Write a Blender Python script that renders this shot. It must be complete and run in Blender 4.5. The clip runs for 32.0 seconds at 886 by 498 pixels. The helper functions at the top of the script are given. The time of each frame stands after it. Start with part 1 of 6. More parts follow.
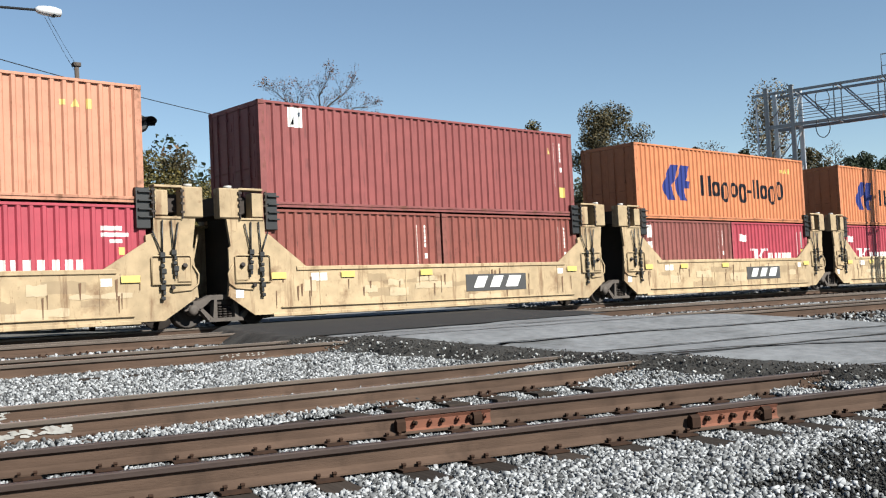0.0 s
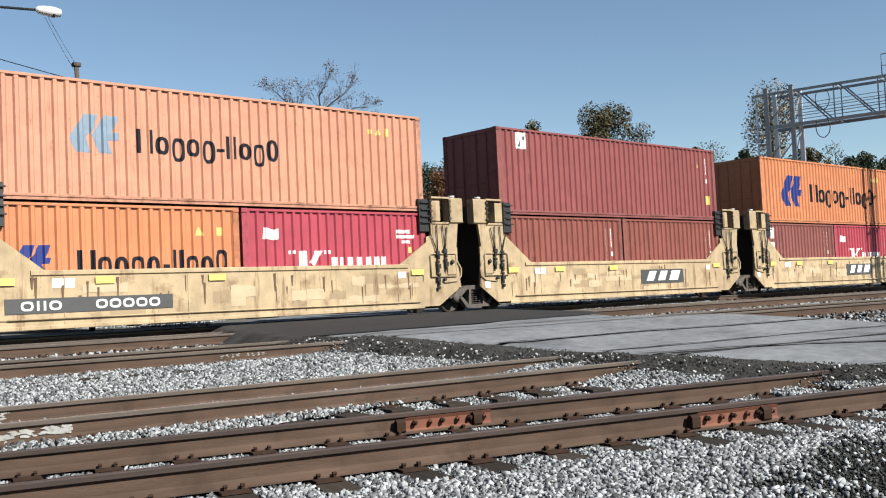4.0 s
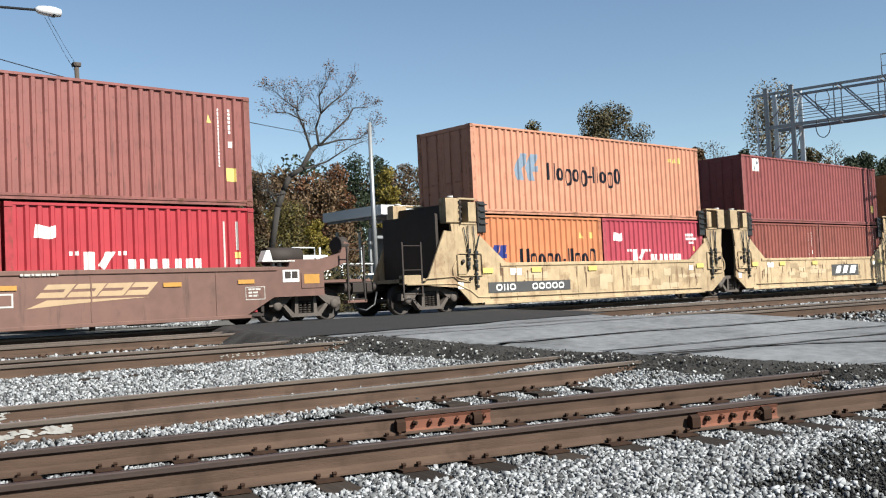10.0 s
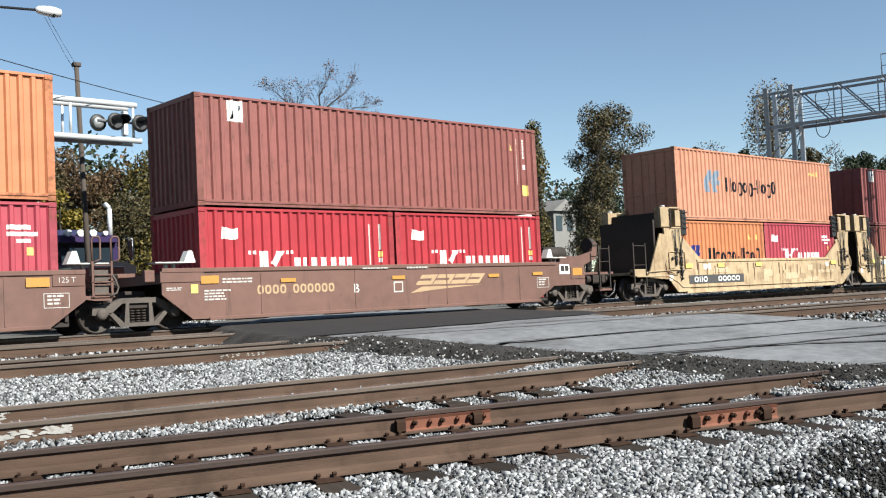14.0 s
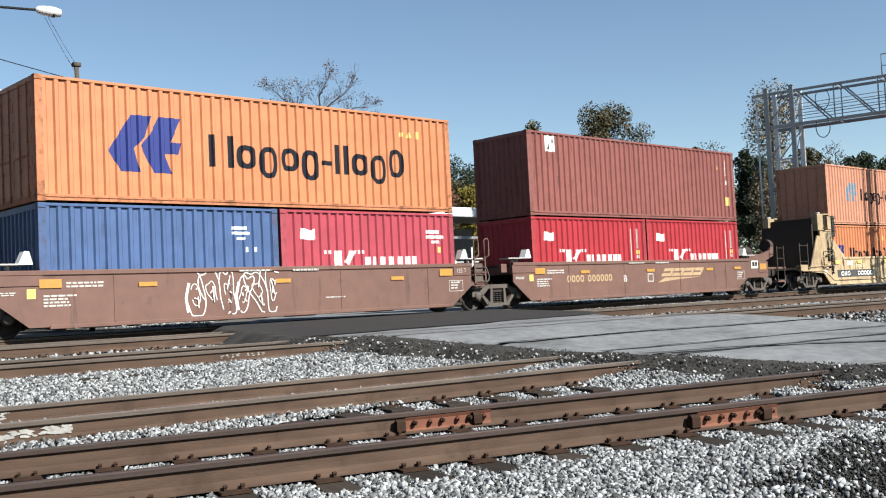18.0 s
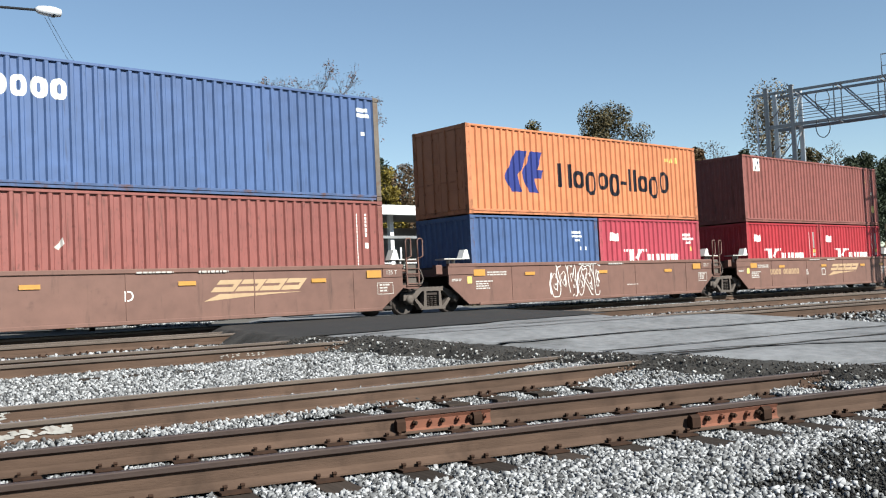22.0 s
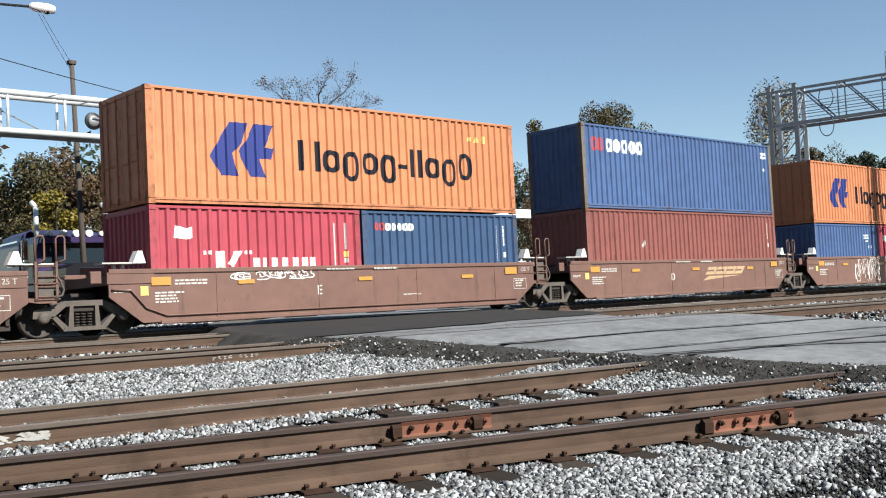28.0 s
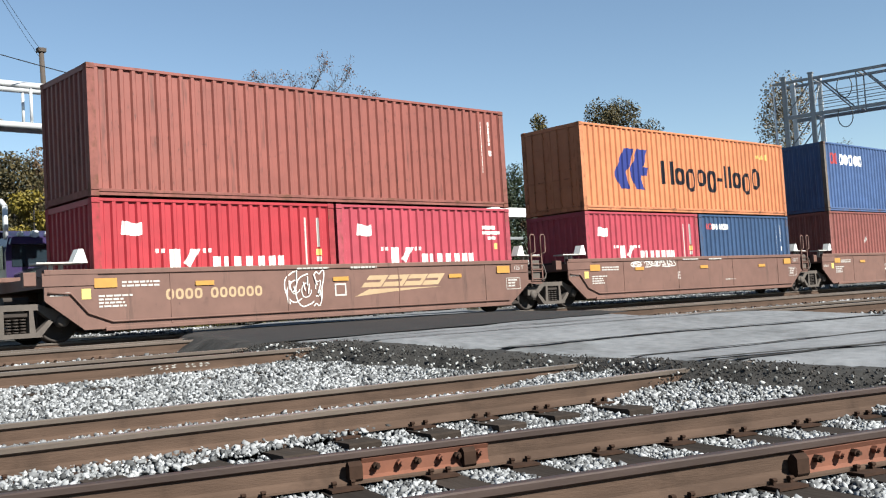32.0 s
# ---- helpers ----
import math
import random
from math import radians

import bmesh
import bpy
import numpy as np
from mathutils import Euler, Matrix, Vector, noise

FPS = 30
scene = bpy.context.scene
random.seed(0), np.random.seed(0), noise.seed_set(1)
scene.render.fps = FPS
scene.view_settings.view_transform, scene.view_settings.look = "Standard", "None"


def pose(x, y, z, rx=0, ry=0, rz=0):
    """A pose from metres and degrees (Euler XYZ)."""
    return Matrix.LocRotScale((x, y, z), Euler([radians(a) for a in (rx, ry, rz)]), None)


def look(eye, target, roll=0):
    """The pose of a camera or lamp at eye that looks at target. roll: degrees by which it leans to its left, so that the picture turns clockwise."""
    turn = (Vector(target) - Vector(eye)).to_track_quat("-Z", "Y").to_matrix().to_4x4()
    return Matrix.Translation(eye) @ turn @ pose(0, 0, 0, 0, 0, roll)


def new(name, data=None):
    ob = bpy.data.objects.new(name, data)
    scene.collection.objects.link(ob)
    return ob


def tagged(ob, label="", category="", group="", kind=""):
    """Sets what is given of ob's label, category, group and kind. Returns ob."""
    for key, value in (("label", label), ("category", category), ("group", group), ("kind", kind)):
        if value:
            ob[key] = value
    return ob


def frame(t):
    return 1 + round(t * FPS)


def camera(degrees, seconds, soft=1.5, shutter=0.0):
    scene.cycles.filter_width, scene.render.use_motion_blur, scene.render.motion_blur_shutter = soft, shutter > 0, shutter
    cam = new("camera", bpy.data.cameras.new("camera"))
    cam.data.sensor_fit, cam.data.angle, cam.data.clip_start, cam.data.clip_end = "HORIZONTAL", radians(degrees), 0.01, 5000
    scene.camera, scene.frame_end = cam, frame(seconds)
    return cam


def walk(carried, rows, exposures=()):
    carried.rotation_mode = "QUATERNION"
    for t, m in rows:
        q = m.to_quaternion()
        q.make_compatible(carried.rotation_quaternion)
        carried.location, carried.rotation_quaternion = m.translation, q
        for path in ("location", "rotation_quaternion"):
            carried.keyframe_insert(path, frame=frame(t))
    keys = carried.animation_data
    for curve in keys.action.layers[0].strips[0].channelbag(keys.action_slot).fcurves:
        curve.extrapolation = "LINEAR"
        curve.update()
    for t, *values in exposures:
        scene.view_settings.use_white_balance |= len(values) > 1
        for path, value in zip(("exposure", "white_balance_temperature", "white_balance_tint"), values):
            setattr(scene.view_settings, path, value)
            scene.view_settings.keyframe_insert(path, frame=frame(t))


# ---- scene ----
# World: x along the main track (the way the train goes), y away from the eye, z = 0 at the main rails' top.

def aim(x, y, z, yaw, pitch, lean):
    a, b = radians(yaw), radians(pitch)
    way = Vector((math.sin(a) * math.cos(b), math.cos(a) * math.cos(b), math.sin(b)))
    return look((x, y, z), Vector((x, y, z)) + way * 10, -lean)


cam = camera(47.07, 32.0, soft=1.15)
FIRST = aim(0.0, 0.0, 0.42, 42.9, 2.79, 2.79)
walk(cam, [
    (0.0, FIRST),
    (27.4, FIRST),
    (28.0, aim(0.30, 0.29, 0.40, 42.84, 2.85, 2.89)),
    (28.3, aim(1.26, 1.20, 0.33, 42.67, 3.04, 3.24)),
    (28.5, aim(1.90, 1.80, 0.29, 42.57, 3.15, 3.44)),
    (28.7, aim(1.92, 1.81, 0.288, 42.57, 3.15, 3.44)),
    (32.0, aim(1.92, 1.81, 0.288, 42.57, 3.15, 3.44)),
], exposures=[(0.0, 1.36, 6500, 5), (3.0, 1.34, 6500, 5), (6.0, 1.21, 6500, 5), (8.0, 1.24, 6500, 5), (9.0, 1.34, 6500, 5), (10.0, 1.37, 6500, 5), (12.0, 1.42, 6500, 5), (17.0, 1.44, 6500, 5), (20.0, 1.38, 6500, 5), (22.0, 1.44, 6500, 5), (28.0, 1.44, 6500, 5), (28.6, 1.48, 6500, 5), (32.0, 1.50, 6500, 5)])

# ---- light ----
SUN_AZ, SUN_EL = radians(-79), radians(39)     # the sun's bearing in the plan (from +x) and its height
world = bpy.data.worlds.new("world")
scene.world = world
world.use_nodes = True
wn = world.node_tree
sky = wn.nodes.new("ShaderNodeTexSky")
sky.sky_type, sky.sun_disc = "NISHITA", False
sky.sun_elevation, sky.sun_rotation = SUN_EL, radians(90) - SUN_AZ
sky.air_density, sky.dust_density, sky.ozone_density, sky.altitude = 0.9, 0.0, 0.95, 100
wn.links.new(sky.outputs[0], wn.nodes["Background"].inputs[0])
wn.nodes["Background"].inputs[1].default_value = 0.05
sun = new("sun", bpy.data.lights.new("sun", "SUN"))
sun.data.energy, sun.data.angle, sun.data.color = 5.0, radians(0.53), (1.0, 0.965, 0.91)
sun_from = Vector((math.cos(SUN_AZ) * math.cos(SUN_EL), math.sin(SUN_AZ) * math.cos(SUN_EL), math.sin(SUN_EL)))
sun.matrix_world = look(sun_from * 60 + Vector((20, 10, 0)), (20, 10, 0))


# ---- materials ----
def material(name, colour, rough=0.6, metal=0.0, vary=0.25, grain=6.0, dirt=None, dirt_amount=0.0, dirt_scale=1.2,
             bump=0.15, bump_scale=40.0, stretch=(1, 1, 1), random=0.0, spec=0.5, streak=0.0, speck=0.0):
    """Painted or raw surface: two scales of tone, stains with their own shape, fine relief."""
    m = bpy.data.materials.new(name)
    m.use_nodes = True
    n, l = m.node_tree.nodes, m.node_tree.links
    b = n["Principled BSDF"]
    b.inputs["Roughness"].default_value, b.inputs["Metallic"].default_value = rough, metal
    b.inputs["Specular IOR Level"].default_value = spec
    co = n.new("ShaderNodeTexCoord")
    mp = n.new("ShaderNodeMapping")
    mp.inputs["Scale"].default_value = stretch
    l.new(co.outputs["Object"], mp.inputs[0])
    t1 = n.new("ShaderNodeTexNoise")
    t1.inputs["Scale"].default_value, t1.inputs["Detail"].default_value = grain, 6
    l.new(mp.outputs[0], t1.inputs["Vector"])
    t2 = n.new("ShaderNodeTexNoise")
    t2.inputs["Scale"].default_value, t2.inputs["Detail"].default_value = grain * 0.13, 4
    l.new(mp.outputs[0], t2.inputs["Vector"])
    add = n.new("ShaderNodeMath")
    add.operation = "ADD"
    l.new(t1.outputs[0], add.inputs[0])
    l.new(t2.outputs[0], add.inputs[1])
    rng = n.new("ShaderNodeMapRange")
    rng.inputs["From Min"].default_value, rng.inputs["From Max"].default_value = 0.6, 1.4
    rng.inputs["To Min"].default_value, rng.inputs["To Max"].default_value = 1 - vary, 1 + vary
    l.new(add.outputs[0], rng.inputs["Value"])
    mul = n.new("ShaderNodeVectorMath")
    mul.operation = "SCALE"
    mul.inputs[0].default_value = colour
    last = rng.outputs[0]
    if random:
        oi = n.new("ShaderNodeObjectInfo")
        r2 = n.new("ShaderNodeMapRange")
        r2.inputs["To Min"].default_value, r2.inputs["To Max"].default_value = 1 - random, 1 + random
        l.new(oi.outputs["Random"], r2.inputs["Value"])
        mm = n.new("ShaderNodeMath")
        mm.operation = "MULTIPLY"
        l.new(last, mm.inputs[0])
        l.new(r2.outputs[0], mm.inputs[1])
        last = mm.outputs[0]
    l.new(last, mul.inputs["Scale"])
    out = mul.outputs[0]
    if dirt:
        for k, (sc, st, amt) in enumerate(((dirt_scale, (1, 1, 1), dirt_amount), (dirt_scale * 4, (1, 1, 0.12), streak), (13.0, (1, 1, 0.55), speck))):
            if not amt:
                continue
            mp2 = n.new("ShaderNodeMapping")
            mp2.inputs["Scale"].default_value = st
            l.new(co.outputs["Object"], mp2.inputs[0])
            t3 = n.new("ShaderNodeTexNoise")
            t3.inputs["Scale"].default_value, t3.inputs["Detail"].default_value, t3.inputs["Roughness"].default_value = sc, 8, 0.65
            l.new(mp2.outputs[0], t3.inputs["Vector"])
            cr = n.new("ShaderNodeMapRange")
            cr.inputs["From Min"].default_value, cr.inputs["From Max"].default_value = 0.72 - 0.3 * amt, 0.86 - 0.3 * amt
            cr.inputs["To Max"].default_value = 0.75
            l.new(t3.outputs[0], cr.inputs["Value"])
            mx = n.new("ShaderNodeMix")
            mx.data_type = "RGBA"
            l.new(cr.outputs[0], mx.inputs["Factor"])
            l.new(out, mx.inputs["A"])
            mx.inputs["B"].default_value = (*dirt, 1)
            out = mx.outputs["Result"]
    l.new(out, b.inputs["Base Color"])
    if bump:
        t4 = n.new("ShaderNodeTexNoise")
        t4.inputs["Scale"].default_value, t4.inputs["Detail"].default_value = bump_scale, 5
        l.new(mp.outputs[0], t4.inputs["Vector"])
        bp = n.new("ShaderNodeBump")
        bp.inputs["Strength"].default_value, bp.inputs["Distance"].default_value = bump, 0.01
        l.new(t4.outputs[0], bp.inputs["Height"])
        l.new(bp.outputs[0], b.inputs["Normal"])
    return m


RUST = (0.07, 0.031, 0.0155)


WORN = {}


def paint(name, c, dirt=RUST, amount=0.25, streak=0.3, rough=0.55, vary=0.17, speck=0.30):
    """Paint on steel, and under WORN the same paint as it looks on chafed and rusted edges."""
    m = material(name, c, rough=rough, vary=vary, grain=3.0, dirt=dirt, dirt_amount=amount, streak=streak, bump=0.06, spec=0.3, speck=speck)
    WORN[name] = (tuple(v * 0.85 + 0.012 for v in c), rough)
    return m


def worn(m):
    """The same paint, rubbed and rusted, for posts, rails and castings."""
    c, rough = WORN[m.name]
    key = m.name + "_rusted_edges"
    return bpy.data.materials.get(key) or material(key, c, rough=0.75, vary=0.3, grain=7.0, dirt=RUST, dirt_amount=0.62, dirt_scale=3.0, streak=0.45, bump=0.2, spec=0.2, speck=0.45)


M_BROWN = paint("brown_container_paint", (0.146, 0.043, 0.0335), (0.045, 0.0165, 0.0125), 0.36, 0.5, speck=0.46)
M_BROWN2 = paint("reddish_brown_container_paint", (0.146, 0.0475, 0.041), (0.05, 0.0195, 0.0145), 0.38, 0.52, speck=0.5)
M_MAROON = paint("maroon_container_paint", (0.146, 0.039, 0.0375), (0.0478, 0.013, 0.013), 0.32, 0.42, speck=0.36)
M_ORANGE = paint("orange_container_paint", (0.336, 0.121, 0.054), (0.183, 0.0652, 0.0217), 0.05, 0.12)
M_FADED = paint("sun_faded_orange_paint", (0.328, 0.149, 0.0951), (0.15, 0.055, 0.026), 0.26, 0.36, speck=0.42)
M_BLUE = paint("blue_container_paint", (0.036, 0.066, 0.150), (0.014, 0.021, 0.044), 0.26, 0.40, vary=0.22)
M_NAVY = paint("dark_blue_container_paint", (0.020, 0.042, 0.092), (0.013, 0.013, 0.0217), 0.15, 0.2)
M_RED = paint("red_container_paint", (0.228, 0.0155, 0.0225), (0.14, 0.013, 0.013), 0.15, 0.2)
M_PINK = paint("faded_crimson_paint", (0.232, 0.031, 0.046), (0.14, 0.024, 0.028), 0.2, 0.25)
M_TAN = paint("weathered_tan_paint", (0.272, 0.201, 0.122), (0.10, 0.05, 0.025), 0.55, 0.56, 0.75, 0.30, speck=0.42)
M_PATCH = paint("patched_tan_paint", (0.21, 0.152, 0.092), RUST, 0.5, 0.45)
M_CREAM = paint("patched_cream_paint", (0.315, 0.245, 0.16), (0.12, 0.07, 0.035), 0.4, 0.4)
M_RUN = material("dark_rust_run", (0.085, 0.045, 0.024), 0.9, 0, 0.3, 9, bump=0)
M_OXIDE = paint("oxide_brown_wagon_paint", (0.0985, 0.0515, 0.0405), (0.04, 0.024, 0.019), 0.34, 0.42, 0.65, 0.2, speck=0.36)
# Grimy steel; its near-black also carries the shade on the end bulkheads.
M_DARK = material("grimy_shade_dark_steel", (0.017, 0.0105, 0.0078), 0.8, 0.1, 0.35, 5, (0.030, 0.017, 0.011), 0.4, 2.0)
M_TRUCK = material("dusty_bogie_steel", (0.058, 0.046, 0.039), 0.8, 0.1, 0.3, 8)
M_POST = material("rusted_corner_post_paint", (0.085, 0.07, 0.058), 0.8, 0.1, 0.35, 7, RUST, 0.6, 3.0, 0.2, streak=0.5, speck=0.5)
M_WHEEL = material("greasy_wheel_steel", (0.018, 0.0125, 0.010), 0.7, 0.3, 0.3, 8)
M_RAILTOP = material("dull_rail_head_steel", (0.21, 0.195, 0.18), 0.36, 0.6, 0.3, 5, stretch=(0.3, 3, 1))
M_RAIL = material("brown_rusted_rail", (0.054, 0.0342, 0.0248), 0.9, 0.0, 0.45, 5, (0.024, 0.0155, 0.0115), 0.58, 1.3, 0.3, 60, stretch=(0.35, 1, 2), spec=0.15, streak=0.3)
M_HEADDARK = material("dark_maroon_rail_head", (0.040, 0.0265, 0.0225), 0.55, 0.25, 0.35, 5, stretch=(0.3, 3, 1), spec=0.4)
M_HEADGREY = material("greyed_rusty_rail_head", (0.078, 0.060, 0.049), 0.6, 0.25, 0.35, 5, (0.035, 0.023, 0.017), 0.4, 1.3, stretch=(0.3, 3, 1), spec=0.4)
M_BAR = material("red_rusted_fishplate", (0.105, 0.035, 0.018), 0.85, 0.1, 0.3, 9, (0.0304, 0.0153, 0.0109), 0.3, 5)
M_SPIKE = material("dark_rust_spikes", (0.024, 0.0125, 0.008), 0.9, 0.0, 0.35, 20, spec=0.15)
M_TIE = material("creosoted_timber", (0.021, 0.0155, 0.0125), 0.95, 0, 0.35, 7, stretch=(1, 0.12, 1), bump=0.9, bump_scale=25, random=0.35, spec=0.15)
M_WHITE = material("white_marking_paint", (0.512, 0.505, 0.485), 0.6, 0, 0.08, 8, bump=0)
M_GREYW = material("greyed_white_marking_paint", (0.30, 0.285, 0.268), 0.6, 0, 0.15, 8, bump=0)
M_YELLOW = material("amber_reflective_film", (0.30, 0.15, 0.03), 0.4, 0, 0.12, 8, bump=0)
M_LEMON = material("yellow_marking_paint", (0.42, 0.32, 0.09), 0.5, 0, 0.1, 8, bump=0)
M_INK = material("blue_black_marking_paint", (0.0055, 0.006, 0.0105), 0.7, 0, 0.1, 8, bump=0, spec=0.15)
M_LOGOBLUE = material("blue_marking_paint", (0.0125, 0.021, 0.118), 0.6, 0, 0.12, 8, bump=0, spec=0.25)
M_LOGOPALE = material("faded_blue_marking_paint", (0.11, 0.15, 0.20), 0.6, 0, 0.2, 8, bump=0)
M_LOGORED = material("red_marking_paint", (0.27, 0.0261, 0.0261), 0.55, 0, 0.1, 8, bump=0)
M_GOLD = material("dull_gold_marking_paint", (0.27, 0.183, 0.104), 0.6, 0, 0.12, 8, bump=0)
M_BLACK = material("black_painted_steel", (0.00782, 0.00782, 0.00869), 0.5, 0, 0.2, 8)
M_GALV = material("galvanised_steel", (0.217, 0.221, 0.226), 0.45, 0.5, 0.18, 6)
M_ALU = material("bright_aluminium", (0.492, 0.499, 0.51), 0.4, 0.3, 0.08, 6)
M_CHROME = material("chrome", (0.525, 0.525, 0.525), 0.12, 1.0, 0.05, 6, bump=0)
M_POLE = material("weathered_pole_timber", (0.0435, 0.0326, 0.0261), 0.9, 0, 0.3, 6, stretch=(4, 4, 0.3), bump=0.5)
M_PURPLE = material("purple_truck_paint", (0.024, 0.014, 0.055), 0.3, 0.1, 0.1, 5, bump=0.02)
M_NIGHT = material("black_truck_paint", (0.008, 0.008, 0.011), 0.25, 0.0, 0.1, 5, bump=0.02)
M_TANK = material("pale_green_tank_paint", (0.217, 0.252, 0.217), 0.4, 0, 0.1, 5)
M_GLASS = material("dark_tinted_glass", (0.0131, 0.0197, 0.0262), 0.08, 0, 0.05, 5, bump=0, spec=0.8)
M_BARK = material("grey_brown_bark", (0.017, 0.0135, 0.0115), 0.9, 0, 0.35, 6, stretch=(3, 3, 0.5), bump=0.8)
M_STUCCO = material("white_fascia_panel", (0.492, 0.492, 0.486), 0.5, 0, 0.05, 3)
M_ROOFBLUE = material("blue_grey_sheet_roof", (0.13, 0.152, 0.183), 0.5, 0.2, 0.12, 3)
M_WALL = material("grey_wall_render", (0.13, 0.126, 0.121), 0.8, 0, 0.15, 3)


def leaf_material(name, a, b):
    m = bpy.data.materials.new(name)
    m.use_nodes = True
    n, l = m.node_tree.nodes, m.node_tree.links
    p = n["Principled BSDF"]
    p.inputs["Roughness"].default_value = 0.65
    p.inputs["Specular IOR Level"].default_value = 0.25
    g = n.new("ShaderNodeNewGeometry")
    mx = n.new("ShaderNodeMix")
    mx.data_type = "RGBA"
    mx.inputs["A"].default_value, mx.inputs["B"].default_value = (*a, 1), (*b, 1)
    l.new(g.outputs["Random Per Island"], mx.inputs["Factor"])
    l.new(mx.outputs["Result"], p.inputs["Base Color"])
    return m


L_GREEN = leaf_material("yellowing_green_leaves", (0.018, 0.020, 0.006), (0.105, 0.078, 0.018))
L_DARK = leaf_material("dark_pine_needles", (0.00943, 0.0167, 0.0073), (0.0235, 0.0313, 0.0131))
L_OLIVE = leaf_material("olive_brown_leaves", (0.016, 0.017, 0.008), (0.075, 0.055, 0.020))
L_YELLOW = leaf_material("yellow_autumn_leaves", (0.0836, 0.068, 0.0104), (0.157, 0.115, 0.0157))
L_RUST = leaf_material("rust_red_autumn_leaves", (0.0523, 0.0235, 0.0104), (0.105, 0.0444, 0.0184))
L_TWIG = leaf_material("thin_dry_leaves", (0.0348, 0.0257, 0.0167), (0.0593, 0.0418, 0.0251))
L_PALE = leaf_material("pale_dry_ivy_leaves", (0.07, 0.052, 0.03), (0.17, 0.135, 0.085))
L_BROWN = leaf_material("dry_brown_leaves", (0.040, 0.025, 0.013), (0.098, 0.058, 0.027))


# ---- mesh helpers ----
def box(bm, x0, x1, y0, y1, z0, z1, b=0.0):
    """A box, with its four x-wise edges chamfered by b."""
    if b:
        pts = [(y0 + b, z0), (y1 - b, z0), (y1, z0 + b), (y1, z1 - b), (y1 - b, z1), (y0 + b, z1), (y0, z1 - b), (y0, z0 + b)]
        lo, hi = [bm.verts.new((x0, *p)) for p in pts], [bm.verts.new((x1, *p)) for p in pts]
    else:
        pts = [(y0, z0), (y1, z0), (y1, z1), (y0, z1)]
        lo, hi = [bm.verts.new((x0, *p)) for p in pts], [bm.verts.new((x1, *p)) for p in pts]
    k = len(pts)
    for i in range(k):
        bm.faces.new((lo[i], hi[i], hi[(i + 1) % k], lo[(i + 1) % k]))
    bm.faces.new(lo)
    bm.faces.new(hi[::-1])
    return bm


def slab(bm, poly, y0, y1):
    """A plate: an outline in x and z, thick from y0 to y1."""
    a, c = [bm.verts.new((x, y0, z)) for x, z in poly], [bm.verts.new((x, y1, z)) for x, z in poly]
    k = len(poly)
    for i in range(k):
        bm.faces.new((a[i], a[(i + 1) % k], c[(i + 1) % k], c[i]))
    bm.faces.new(a[::-1])
    bm.faces.new(c)
    return bm


def rod(bm, p, q, r, n=8, r2=None):
    p, q = Vector(p), Vector(q)
    w = (q - p).normalized()
    u = w.orthogonal().normalized()
    v = w.cross(u)
    r2 = r if r2 is None else r2
    rings = []
    for c, rr in ((p, r), (q, r2)):
        rings.append([bm.verts.new(c + (u * math.cos(2 * math.pi * i / n) + v * math.sin(2 * math.pi * i / n)) * rr) for i in range(n)])
    for i in range(n):
        f = bm.faces.new((rings[0][i], rings[0][(i + 1) % n], rings[1][(i + 1) % n], rings[1][i]))
        f.smooth = n > 6
    bm.faces.new(rings[0][::-1])
    bm.faces.new(rings[1])
    return bm


def lathe(bm, profile, n=24, axis="y"):
    """Turned shape: a profile of (radius, height along the axis)."""
    rings = []
    for r, h in profile:
        ring = []
        for i in range(n):
            a = 2 * math.pi * i / n
            c, s = r * math.cos(a), r * math.sin(a)
            ring.append(bm.verts.new({"y": (c, h, s), "x": (h, c, s), "z": (c, s, h)}[axis]))
        rings.append(ring)
    for a, b in zip(rings, rings[1:]):
        for i in range(n):
            f = bm.faces.new((a[i], a[(i + 1) % n], b[(i + 1) % n], b[i]))
            f.smooth = True
    bm.faces.new(rings[0][::-1])
    bm.faces.new(rings[-1])
    return bm


def path_rod(bm, pts, r, n=6):
    """One bent rod along the points."""
    pts = [Vector(p) for p in pts]
    rings, u = [], None
    for i, p in enumerate(pts):
        w = (pts[min(i + 1, len(pts) - 1)] - pts[max(i - 1, 0)]).normalized()
        u = w.orthogonal().normalized() if u is None else (u - w * u.dot(w)).normalized()
        v = w.cross(u)
        rings.append([bm.verts.new(p + (u * math.cos(2 * math.pi * k / n) + v * math.sin(2 * math.pi * k / n)) * r) for k in range(n)])
    for a, b in zip(rings, rings[1:]):
        for k in range(n):
            bm.faces.new((a[k], a[(k + 1) % n], b[(k + 1) % n], b[k])).smooth = True
    bm.faces.new(rings[0][::-1])
    bm.faces.new(rings[-1])
    return bm


def mesh_of(name, bm, mat):
    bmesh.ops.recalc_face_normals(bm, faces=bm.faces[:])
    me = bpy.data.meshes.new(name)
    bm.to_mesh(me)
    bm.free()
    for mm in (mat if isinstance(mat, (list, tuple)) else (mat,)):
        me.materials.append(mm)
    return me


def part(name, bm, mat, parent, label="", at=None):
    ob = new(name, bm if isinstance(bm, bpy.types.Mesh) else mesh_of(name, bm, mat))
    ob.parent = parent
    if at is not None:
        ob.matrix_basis = at
    return tagged(ob, label)


def thing(name, at, label, category, group="", kind=""):
    ob = new(name)
    ob.empty_display_size = 0.3
    ob.matrix_basis = at
    return tagged(ob, label, category, group, kind)


B = bmesh.new
